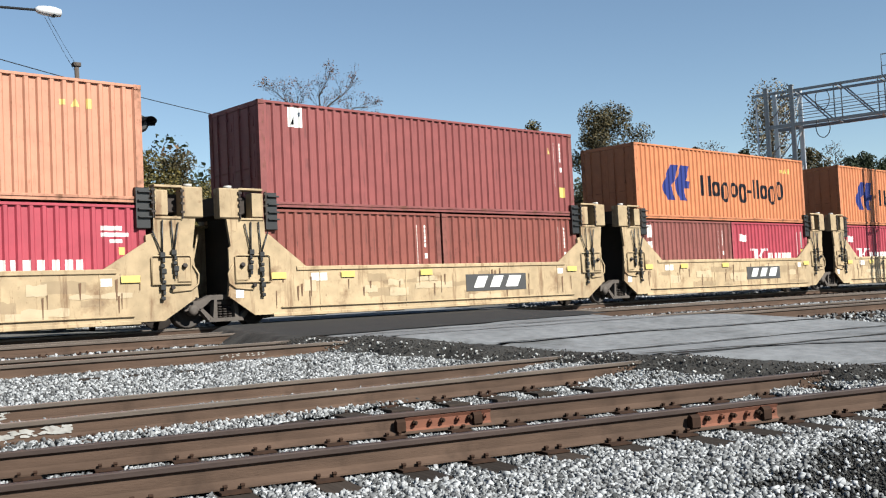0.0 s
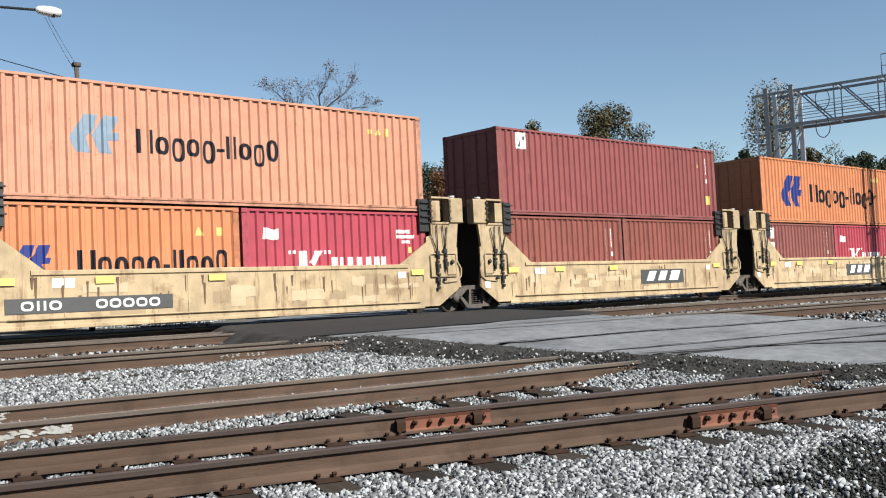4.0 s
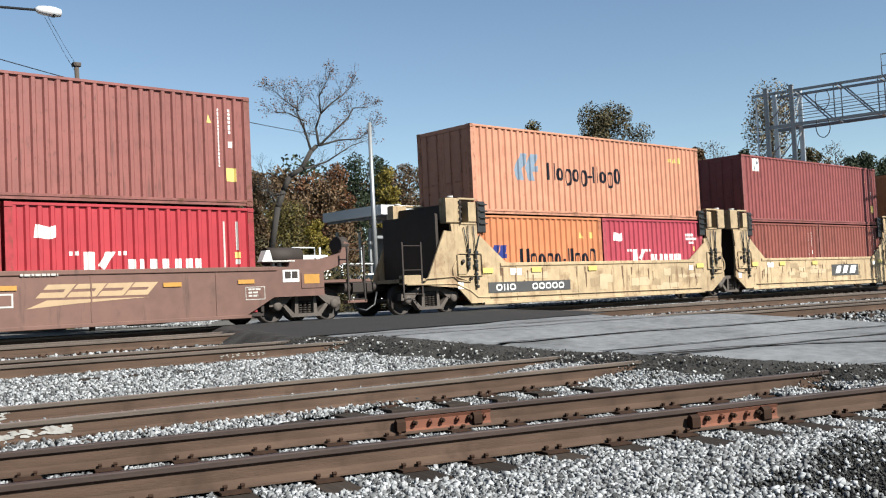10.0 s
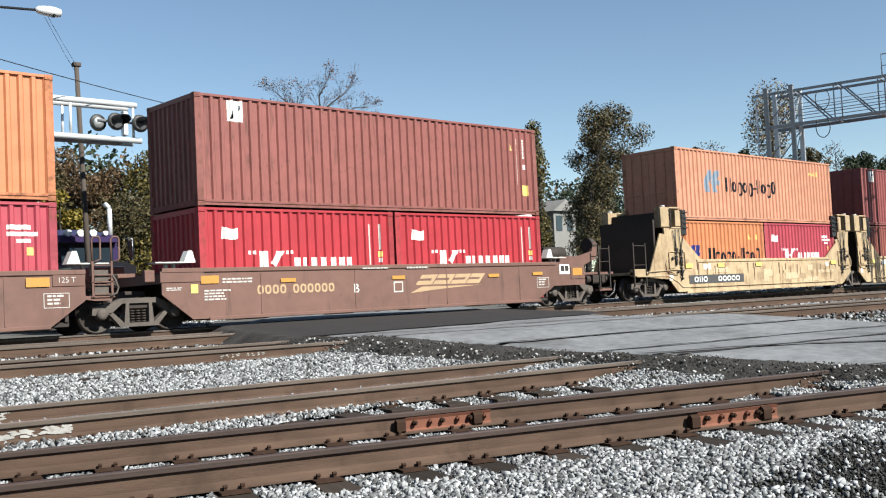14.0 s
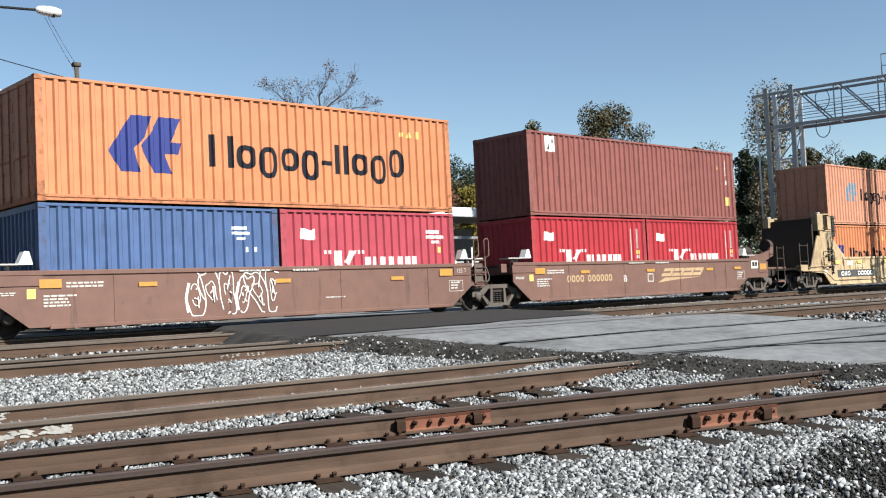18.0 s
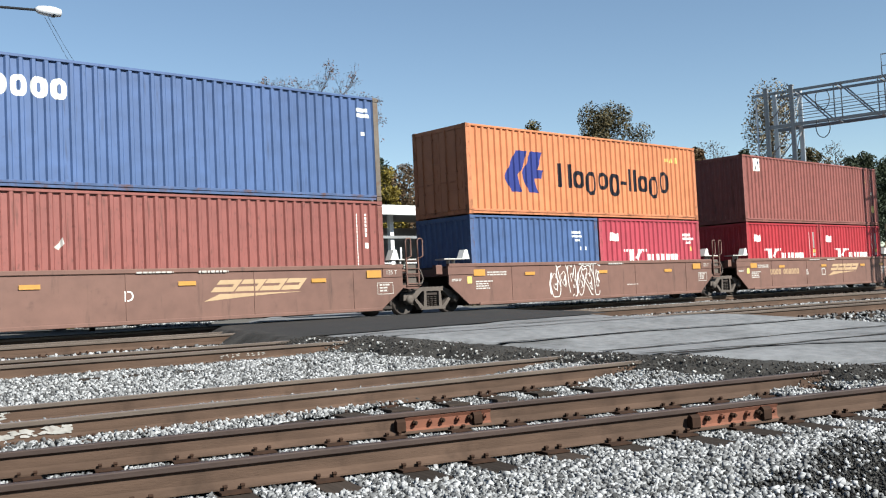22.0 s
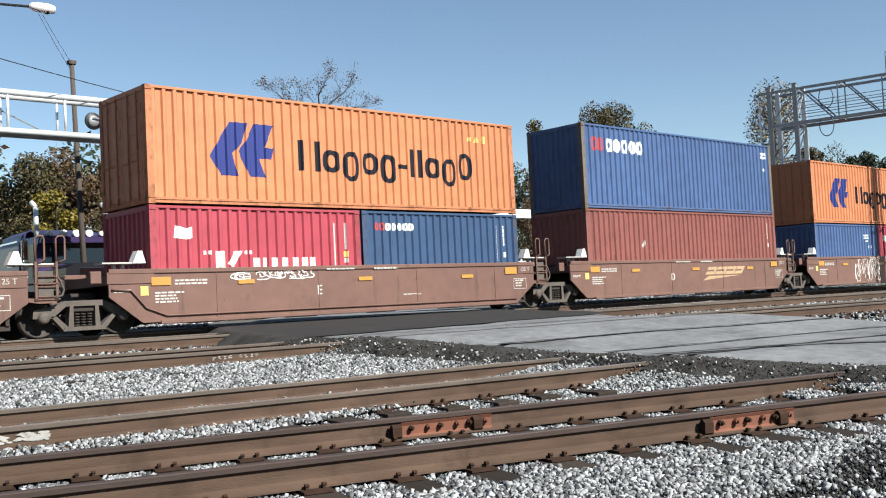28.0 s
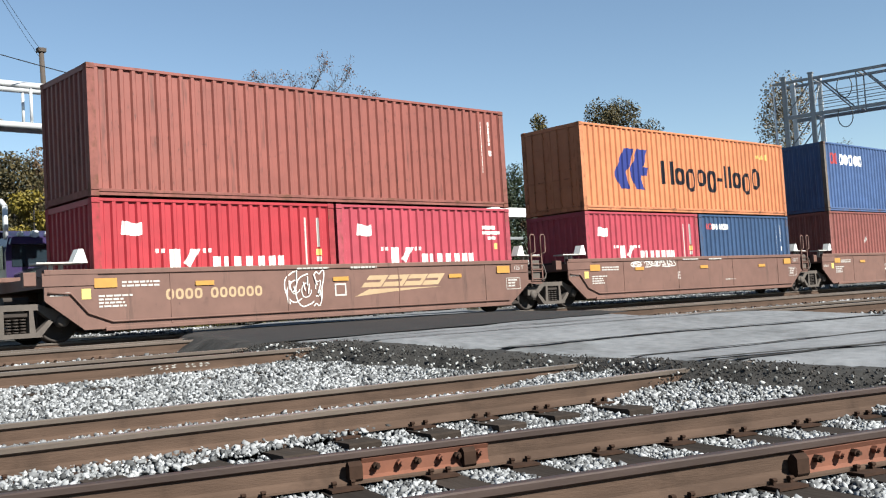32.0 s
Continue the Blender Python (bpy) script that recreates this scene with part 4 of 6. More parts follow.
    flat(car, "stencil", stencil_block(0.53, 1.17, 1.2, 0.15, 2, 3) + stencil_block(0.03, 0.9, 0.85, 0.28, 4, 5)
         + stencil_block(-0.95, 0.98, 0.6, 0.09, 2, 8), M_GREYW, "white stencilled data bars")
    flat(car, "stencil", stencil_block(4.81, 1.36, 1.0, 0.07, 1, 6) + stencil_block(6.38, 1.36, 1.1, 0.09, 1, 7), M_GREYW, "white stencilled data bars", YN - 0.04)
    flat(car, "stencil", [(-0.32, -0.13, 0.83, 1.04)], M_LEMON, "yellow inspection tag", YN - 0.006)
    if name:
        flat(car, "lettering", shapes_row("dddd dddddd", 1.48, 3.88, 0.75, 0.23, 0.055), M_GOLD, "dull gold number bars")
        flat(car, "lettering", [(5.9, 6.24, 0.66, 0.96)], M_GREYW)
        flat(car, "lettering", [(5.94, 6.2, 0.70, 0.92)], M_OXIDE, "", YN - 0.01)
    if name or letter == "D":
        r = []
        for a, w in ((6.70, 0.62), (7.36, 0.66), (8.05, 0.60), (8.68, 0.56)):
            # each a slanted block with a slot through it
            z, h, k = 0.84, 0.285, 0.27
            r.append([(a, z), (a + w, z), (a + w + k, z + h), (a + k, z + h), (a + k * 0.62, z + h * 0.62), (a + w * 0.78 + k * 0.62, z + h * 0.62), (a + w * 0.78 + k * 0.40, z + h * 0.40), (a + k * 0.40, z + h * 0.40)])
        flat(car, "emblem", r, M_GOLD, "dull gold slanted lettering block")
        flat(car, "emblem", [[(6.50, 0.62), (6.94, 0.79), (9.34, 0.785), (8.6, 0.755), (7.6, 0.70)]], M_GOLD, "dull gold swoosh")
    else:
        flat(car, "stencil", stencil_block(7.4, 0.62, 0.8, 0.06, 1, 12), M_GREYW)
    flat(car, "stencil", stencil_block(11.9, 0.9, 0.45, 0.24, 3, 9) + [(11.82, 12.38, 0.62, 0.635), (11.82, 12.38, 0.925, 0.94), (11.82, 11.835, 0.635, 0.925), (12.365, 12.38, 0.635, 0.925)], M_GREYW)
    if letter:
        letters(car, letter, 4.5, 0.70, 0.34, M_WHITE)
    if graffiti:
        scribble(car, *graffiti)
    if pipe:
        bm = B()
        path_rod(bm, [(-1.0, YN - 0.03, 0.98), (-0.55, YN - 0.03, 0.95), (-0.2, YN - 0.03, 0.55), (0.3, YN - 0.03, 0.36), (11.9, YN - 0.03, 0.33)], 0.022)
        part("brake_pipe", bm, M_OXIDE, car)
    if first_end == "joint":
        bogie(car, -1.52)
    return car


def scribble(car, x, z, w, h, seed):
    """Fat looping spray-paint outlines, doubled and shaded, that spell nothing."""
    rng = random.Random(seed)
    bm = B()
    n = max(3, round(w / 0.42))

    def stroke(pts, r, y):
        for (x0, z0), (x1, z1) in zip(pts, pts[1:]):
            d = Vector((x1 - x0, 0, z1 - z0))
            if d.length < 1e-4:
                continue
            nn = Vector((-d.z, 0, d.x)).normalized() * r
            p, q = Vector((x0, y, z0)), Vector((x1, y, z1))
            bm.faces.new([bm.verts.new(v) for v in (p + nn, p - nn, q - nn, q + nn)])

    for k in range(n):
        cx, cz = x + w * (k + 0.5) / n, z + h * rng.uniform(0.42, 0.58)
        rx, rz, tilt = w / n * rng.uniform(0.45, 0.85), h * rng.uniform(0.40, 0.55), rng.uniform(-.45, .35)
        lobes, ph = rng.choice((2, 3, 3, 4)), rng.uniform(0, 6.3)
        for j, (scale, r) in enumerate(((1.0, 0.013), (0.45, 0.010))):
            pts = []
            for i in range(22):
                a = ph + i * 2 * math.pi / (30 if scale > 0.5 else 26)
                rr = scale * (1 + 0.22 * math.sin(lobes * a + ph))
                u, v = rx * rr * math.cos(a), rz * rr * math.sin(a)
                pts.append((cx + u + tilt * v, min(max(cz + v, z), z + h)))
            stroke(pts, r, YN - 0.006 - 0.0012 * (2 * k + j))
        if k % 3 == 0:
            p0 = (cx - 0.7 * rx, z + 0.08 * h)
            stroke([p0, (p0[0] - 0.05, z + 0.4 * h), (p0[0] + 0.04, z + 0.72 * h)], 0.034, YN - 0.005)
        for j in range(3):
            a = ph + j * 2.1
            p0 = (cx + 0.2 * rx * math.cos(a), cz + 0.25 * rz * math.sin(a))
            stroke([p0, (p0[0] + rng.uniform(-.1, .1), min(max(p0[1] + h * rng.uniform(-.4, .4), z), z + h))], 0.014, YN - 0.028 - 0.0012 * (3 * k + j))
    tagged(part("graffiti", bm, M_WHITE, car, "white spray-painted graffiti"), kind="stuff")


def tower(car, x, sgn):
    """The tall corner posts at one end of a tan wagon, and the dark bulkhead between them. sgn: which way is outward."""
    for s in (-1, 1):
        y0, y1 = sorted((s * 1.33, s * 1.05))
        a, b = sorted((x + sgn * 1.17, x + sgn * 0.63))
        part("post_box", box(B(), a, b, y0, y1, 2.62, 3.36, 0.03), M_TAN, car, "cream-tan steel box on the post")
        part("cap", rod(B(), (x + sgn * 0.86, s * 1.2, 3.36), (x + sgn * 0.86, s * 1.2, 3.43), 0.1, 10), M_GREYW, car)
        a, b = sorted((x + sgn * 0.26, x + sgn * -0.06))
        part("post_plate", box(B(), a, b, y0, y1, 2.66, 3.26, 0.02), M_TAN, car)
        for za, zb in ((3.32, 3.38), (2.58, 2.64)):
            part("post_frame", box(B(), *sorted((x + sgn * 0.64, x + sgn * -0.06)), y0, y1, za, zb, 0.01), M_TAN, car)
        for xx in (x + sgn * 0.62, x + sgn * -0.12):
            bm = B()
            for z in (2.75, 2.95, 3.1, 3.25):
                box(bm, xx - 0.05, xx + 0.05, s * 1.36 - 0.02, s * 1.36 + 0.02, z - 0.025, z + 0.025)
            rod(bm, (xx, s * 1.36, 2.6), (xx, s * 1.36, 3.3), 0.02, 6)
            part("lock_bar", bm, M_DARK, car)
        poly = [(x + sgn * 0.98, 2.6), (x - sgn * 0.1, 2.6), (x - sgn * 0.1, 2.25), (x - sgn * 0.3, 2.2), (x - sgn * 0.3, 1.0), (x + sgn * 1.0, 0.72), (x + sgn * 0.88, 1.9)]
        y0, y1 = sorted((s * 1.30, s * 1.22))
        part("post_web", slab(B(), poly, y0, y1), M_TAN, car)
    # The bulkhead's darkness is shade, given here as a near-black colour.
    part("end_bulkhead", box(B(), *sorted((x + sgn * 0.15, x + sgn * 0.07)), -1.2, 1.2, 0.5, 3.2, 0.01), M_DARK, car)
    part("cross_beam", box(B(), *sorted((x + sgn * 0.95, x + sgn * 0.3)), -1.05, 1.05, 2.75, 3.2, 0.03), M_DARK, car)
    # tie-down chains with turnbuckles, hung in a V from the post on the near face
    y = YN - 0.055
    for tops, knot, foot in ((((-0.16, 2.30), (0.10, 2.55)), (0.07, 1.74), (0.06, 0.68)), (((0.32, 2.55), (0.50, 2.50)), (0.36, 1.80), (0.40, 1.18))):
        bm = B()
        for u, z in tops:
            path_rod(bm, [(x + sgn * u, y + 0.02, z), (x + sgn * knot[0], y, knot[1])], 0.018)
        z, k = knot[1], 0
        while z > foot[1]:
            u = knot[0] + (foot[0] - knot[0]) * (knot[1] - z) / (knot[1] - foot[1]) + (0.012 if k % 2 else -0.012)
            w, h = ((0.06, 0.075), (0.03, 0.06), (0.045, 0.05))[k % 3]
            box(bm, x + sgn * u - w, x + sgn * u + w, y - 0.04, y + 0.03, z - h, z + h * 0.8, 0.02)
            z -= 0.125
            k += 1
        rod(bm, (x + sgn * knot[0], y, knot[1]), (x + sgn * foot[0], y, foot[1]), 0.016, 6)
        part("tie_down_chain", bm, M_BLACK, car, "greasy dark tie-down chain")
    bm = B()
    lock = x - sgn * 0.34
    box(bm, *sorted((x - sgn * 0.50, x - sgn * 0.16)), YN + 0.03, YN + 0.2, 2.35, 3.30, 0.02)
    for z in (2.62, 2.80, 3.0, 3.2):
        box(bm, lock - 0.12, lock + 0.2, YN - 0.03, YN + 0.03, z - 0.02, z + 0.02, 0.006)
    part("lock_column", bm, M_BLACK, car, "dark greasy container lock")
    bm = B()
    path_rod(bm, [(x - sgn * 0.2, y + 0.02, 1.06), (x - sgn * 0.2, y + 0.02, 1.68), (x - sgn * 0.16, y + 0.02, 1.72), (x + sgn * 0.76, y + 0.02, 1.72), (x + sgn * 0.8, y + 0.02, 1.68), (x + sgn * 0.8, y + 0.02, 1.06), (x - sgn * 0.2, y + 0.02, 1.06)], 0.02)
    path_rod(bm, [(x + sgn * 0.85, YN - 0.02, 1.50), (x + sgn * 1.0, YN - 0.02, 1.28), (x + sgn * 0.98, YN - 0.02, 1.05), (x + sgn * 0.8, YN - 0.02, 0.92), (x + sgn * 0.3, YN - 0.02, 0.88)], 0.026)
    part("grab_iron", bm, M_TAN, car)
    part("valve", rod(B(), (x + sgn * 0.62, YN - 0.10, 1.50), (x + sgn * 0.62, YN - 0.04, 1.46), 0.06, 8), M_DARK, car)
    part("valve", rod(B(), (x + sgn * 0.30, YN - 0.10, 0.98), (x + sgn * 0.30, YN - 0.04, 0.98), 0.05, 8), M_DARK, car)
    part("side_box", box(B(), *sorted((x + sgn * 0.82, x + sgn * 0.46)), YN - 0.03, YN, 1.10, 1.68, 0.02), M_TAN, car)


def tan_well(sign, last_end="joint", first_end="joint", seed=0):
    car = thing("well_car", Matrix.Identity(4), "weathered tan articulated well wagon with tall corner posts", "railway wagon", "well wagons of the train")
    poly = [(-1.06, 1.9), (-1.06, 0.70), (-0.37, 0.24), (12.55, 0.22), (13.35, 0.70), (13.35, 1.9), (12.6, 2.2), (12.4, 2.2), (11.1, 1.42), (1.22, 1.42), (0.1, 2.25), (-0.4, 2.3)]
    if first_end == "coupled":
        poly[0:3] = [(-1.35, 2.4), (-2.05, 1.05), (-2.25, 0.82), (-0.9, 0.72), (-0.37, 0.24)]
    well_sides(car, poly, M_TAN, 0.9, 11.4)
    tower(car, -0.1, -1)
    tower(car, 12.45, 1)
    for xx, ww in ((0.1, 0.46), (2.3, 0.45), (5.1, 0.45), (11.5, 0.46)):
        flat(car, "yellow_marking", [(xx, xx + ww, 1.12, 1.28)], M_LEMON, "yellow reflective strip", YN - 0.04)
    flat(car, "stencil", [(1.35, 1.85, 1.05, 1.25), (11.0, 11.3, 1.05, 1.22), (-0.9, -0.68, 0.68, 0.92)], M_WHITE, "white label")
    rng = random.Random(seed)
    for tint, k in ((M_PATCH, 7), (M_CREAM, 8)):
        shapes = []
        for i in range(k):
            x, w, z = rng.uniform(0.9, 10.6), rng.uniform(0.3, 1.5), rng.uniform(0.34, 1.0)
            h = rng.uniform(0.10, 0.30)
            lo, hi = max(z, 0.30), min(z + h, 1.28)
            n = 6
            shapes.append([(x + w * j / n, lo + rng.uniform(-.015, .015)) for j in range(n + 1)] + [(x + w * j / n + 0.002, hi + rng.uniform(-.03, .03)) for j in range(n, -1, -1)])
        for j, p in enumerate(shapes):
            flat(car, "patch", [p], tint, "repainted patch", YN - 0.0015 - 0.0006 * j - (0.005 if tint is M_CREAM else 0))
    runs = []
    for i in range(26):
        x, z, h = rng.uniform(0.2, 12.0), rng.uniform(0.75, 1.30), rng.uniform(0.15, 0.55)
        w = rng.uniform(0.012, 0.04)
        runs.append([(x - w * 0.4, max(z - h, 0.28)), (x + w * 0.3, max(z - h, 0.28)), (x + w, z), (x - w, z - 0.01)])
    flat(car, "stencil", runs, M_RUN, "dark rust runs", YN - 0.0125)
    if sign == "plate":
        part("name_plate", box(B(), 6.9, 9.5, YN - 0.016, YN - 0.002, 0.60, 1.1, 0.002), M_BLACKPLATE, car, "dark grey name panel")
        flat(car, "lettering", [[(a, 0.70), (a + w, 0.70), (a + w + 0.2, 1.04), (a + 0.2, 1.04)] for a, w in ((7.2, 0.42), (7.88, 0.42), (8.56, 0.54))], M_WHITE,
             "white slanted lettering bars", YN - 0.022)
    else:
        part("number_plate", box(B(), 0.35, 4.15, YN - 0.016, YN - 0.002, 0.52, 0.84, 0.002), M_BLACKPLATE, car, "dark grey number panel")
        flat(car, "lettering", shapes_row("dIId   ddddd", 0.65, 3.85, 0.58, 0.2, 0.05), M_WHITE, "white number bars", YN - 0.022)
    bm = B()
    path_rod(bm, [(0.4, YN - 0.03, 0.4), (11.8, YN - 0.03, 0.36)], 0.02)
    part("brake_pipe", bm, M_TAN, car)
    if first_end == "coupled":
        part("end_platform", box(B(), -3.0, -1.2, -1.25, 1.25, 0.92, 1.02, 0.01), M_TAN, car)
        ladder(car, -3.0, -2.3, -1.3, 0.5, 2.05, 3, M_DARK, "handrail")
        part("step", box(B(), -3.0, -2.3, -1.3, -1.12, 0.86, 1.12, 0.01), M_TAN, car)
        bm = B()
        path_rod(bm, [(-2.9, YN, 0.85), (-1.0, YN, 0.84), (-0.4, YN, 0.62), (-0.1, YN, 0.42), (0.4, YN, 0.4)], 0.03)
        path_rod(bm, [(-2.2, YN - 0.03, 1.0), (-1.0, YN - 0.03, 1.05), (-0.5, YN - 0.03, 0.9)], 0.02)
        part("brake_pipe", bm, M_TAN, car)
        bm = rod(B(), (-2.6, 0, 0.85), (-3.5, 0, 0.85), 0.14, 8)
        box(bm, -3.55, -3.2, -0.2, 0.2, 0.68, 1.02, 0.05)
        part("coupler", bm, M_DARK, car)
        # End wall in near-black, shade included in the colour.
        part("end_wall", box(B(), -1.6, -1.5, -1.2, 1.2, 0.8, 2.9, 0.02), M_DARK, car)
        bogie(car, -1.8)
    else:
        bogie(car, -1.05)
    return car


M_BLACKPLATE = material("charcoal_panel_paint", (0.0328, 0.0312, 0.032), 0.6, 0, 0.15, 6)

UPPER_Z, LOWER_Z = 2.925, 0.31
H_UP, H_TALL, H_LOW = 2.76, 2.88, 2.591
L40, L20 = 12.192, 6.058
MOVERS = []                    # things of the train, with their place along it


def load(th, x, z):
    th.matrix_basis = Matrix.Translation((x, TRACK_Y, z))
    MOVERS.append((th, x, z))
    return th


def unit(x, car, lower, upper, z_up=UPPER_Z):
    load(car, x, 0.0)
    at = 0.0
    for c in lower:
        load(c, x + at, LOWER_Z)
        at += c["L"] + 0.08
    load(upper, x, z_up)


# first wagon, half out of sight at the start
c1 = container(L20, H_LOW, M_PINK, "crimson twenty-foot container with white markings", False)
red_marks(c1)
c2 = container(L20, H_LOW, M_PINK, "crimson twenty-foot container with white markings", False)
red_marks(c2)
u = container(L40, H_UP, M_ORANGE, "orange forty-foot container with blue emblem and dark lettering", True)
orange_marks(u)
unit(45.2, tan_well("plate", seed=1), [c1, c2], u)
# second
c1 = container(L20, H_LOW, M_BROWN2, "brown twenty-foot container with a white mark", False)
decal(c1, "lettering", [(0.55, 0.8, 1.95, 2.4), (0.55, 0.8, 1.5, 1.8), (0.62, 0.74, 1.2, 1.5)], M_WHITE)
side_stencils(c1, False, True, 4)
c2 = container(L20, H_LOW, M_PINK, "crimson twenty-foot container with white markings", False)
red_marks(c2)
u = container(L40, H_UP, M_ORANGE, "orange forty-foot container with blue emblem and dark lettering", True)
orange_marks(u)
unit(29.68, tan_well("plate", seed=2), [c1, c2], u)
# third
c1 = container(L20, H_LOW, M_BROWN, "brown-red twenty-foot container with white code bars", False)
side_stencils(c1, False, True, 5)
c2 = container(L20, H_LOW, M_BROWN, "brown-red twenty-foot container with white code bars", False)
side_stencils(c2, False, True, 6)
u = container(L40, H_UP, M_MAROON, "maroon forty-foot container with white square emblem", True)
white_square(u)
side_stencils(u, True, True, 7)
unit(14.03, tan_well("plate", seed=3), [c1, c2], u)
# fourth: end of the tan set
c1 = container(L20, H_LOW, M_ORANGE, "orange twenty-foot container with blue emblem and dark lettering", True)
decal(c1, "emblem", bird(0.55, 1.05, 0.62), M_LOGOBLUE, "blue swept emblem")
decal(c1, "lettering", shapes_row(NAME_ROW, 1.95, 5.75, 0.98, 0.58, 0.10), M_INK, "blue-black lettering bars")
decal(c1, "sticker", [(5.45, 5.6, 1.9, 2.1)] + [[(4.85, 1.9), (5.1, 1.9), (4.97, 2.12)]], M_LEMON)
c2 = container(L20, H_LOW, M_PINK, "crimson twenty-foot container with white markings", False)
red_marks(c2, False)
u = container(L40, H_UP, M_FADED, "sun-faded orange forty-foot container with pale emblem", True)
orange_marks(u, True)
unit(-1.32, tan_well("number", first_end="coupled", seed=4), [c1, c2], u)
# fifth: end of the brown set
c1 = container(L20, H_LOW, M_RED, "bright red twenty-foot container with white markings", False)
red_marks(c1)
c2 = container(L20, H_LOW, M_RED, "bright red twenty-foot container with white markings", False)
red_marks(c2)
u = container(L40, H_UP, M_BROWN2, "rust-streaked brown forty-foot container with white square emblem", False)
white_square(u)
side_stencils(u, True, True, 8)
unit(-21.25, brown_well("B", last_end="coupled", name="named"), [c1, c2], u)
# sixth
c1 = container(L20, H_LOW, M_BLUE, "faded blue twenty-foot container with white code bars", False)
decal(c1, "code_marking", [(4.75, 5.15, 2.05, 2.13), (4.75, 5.25, 1.93, 2.0), (4.85, 5.1, 1.8, 1.86), (5.1, 5.2, 1.5, 1.62), (5.35, 5.45, 1.5, 1.62)], M_WHITE)
c2 = container(L20, H_LOW, M_PINK, "faded red twenty-foot container with white markings", False)
red_marks(c2, False)
u = container(L40, H_UP, M_ORANGE, "bright orange forty-foot container with blue emblem and dark lettering", True)
orange_marks(u)
unit(-36.86, brown_well("", graffiti=(3.4, 0.30, 2.6, 1.08, 3)), [c1, c2], u)
# seventh
c1 = container(L40, H_TALL, M_BROWN2, "brown forty-foot container with a scraped patch", False)
side_stencils(c1, False, True, 9)
decal(c1, "scrape", [[(3.02, 1.62), (3.12, 1.56), (3.24, 1.70), (3.20, 1.84), (3.14, 1.72)]], M_GREYW, "pale scraped patch")
u = container(L40, H_TALL, M_BLUE, "blue forty-foot container with red and white lettering", False, M_POST)
blue_marks(u)
decal(u, "code_marking", [(11.45, 11.85, 2.45, 2.55), (11.45, 11.9, 2.3, 2.4), (11.6, 11.72, 1.8, 1.9)], M_WHITE)
unit(-52.43, brown_well("D"), [c1], u, LOWER_Z + H_TALL + 0.005)
# eighth
c1 = container(L20, H_LOW, M_PINK, "crimson twenty-foot container with white markings", False)
red_marks(c1)
c2 = container(L20, H_LOW, M_NAVY, "dark blue twenty-foot container with small lettering", False)
blue_marks(c2, False)
side_stencils(c2, False, True, 11)
u = container(L40, H_UP, M_ORANGE, "bright orange forty-foot container with blue emblem and dark lettering", True)
orange_marks(u)
unit(-68.0, brown_well("E", pipe=True, graffiti=(2.2, 1.12, 2.1, 0.24, 8)), [c1, c2], u)
# ninth
c1 = container(L20, H_LOW, M_RED, "bright red twenty-foot container with white markings", False)
red_marks(c1)
c2 = container(L20, H_LOW, M_PINK, "crimson twenty-foot container with white markings", False)
red_marks(c2, False)
u = container(L40, H_UP, M_BROWN, "dark rust-brown forty-foot container with scuffed side", False)
side_stencils(u, False, True, 12)
unit(-83.55, brown_well("", name="named", pipe=True, graffiti=(4.6, 0.45, 0.95, 0.85, 6)), [c1, c2], u)


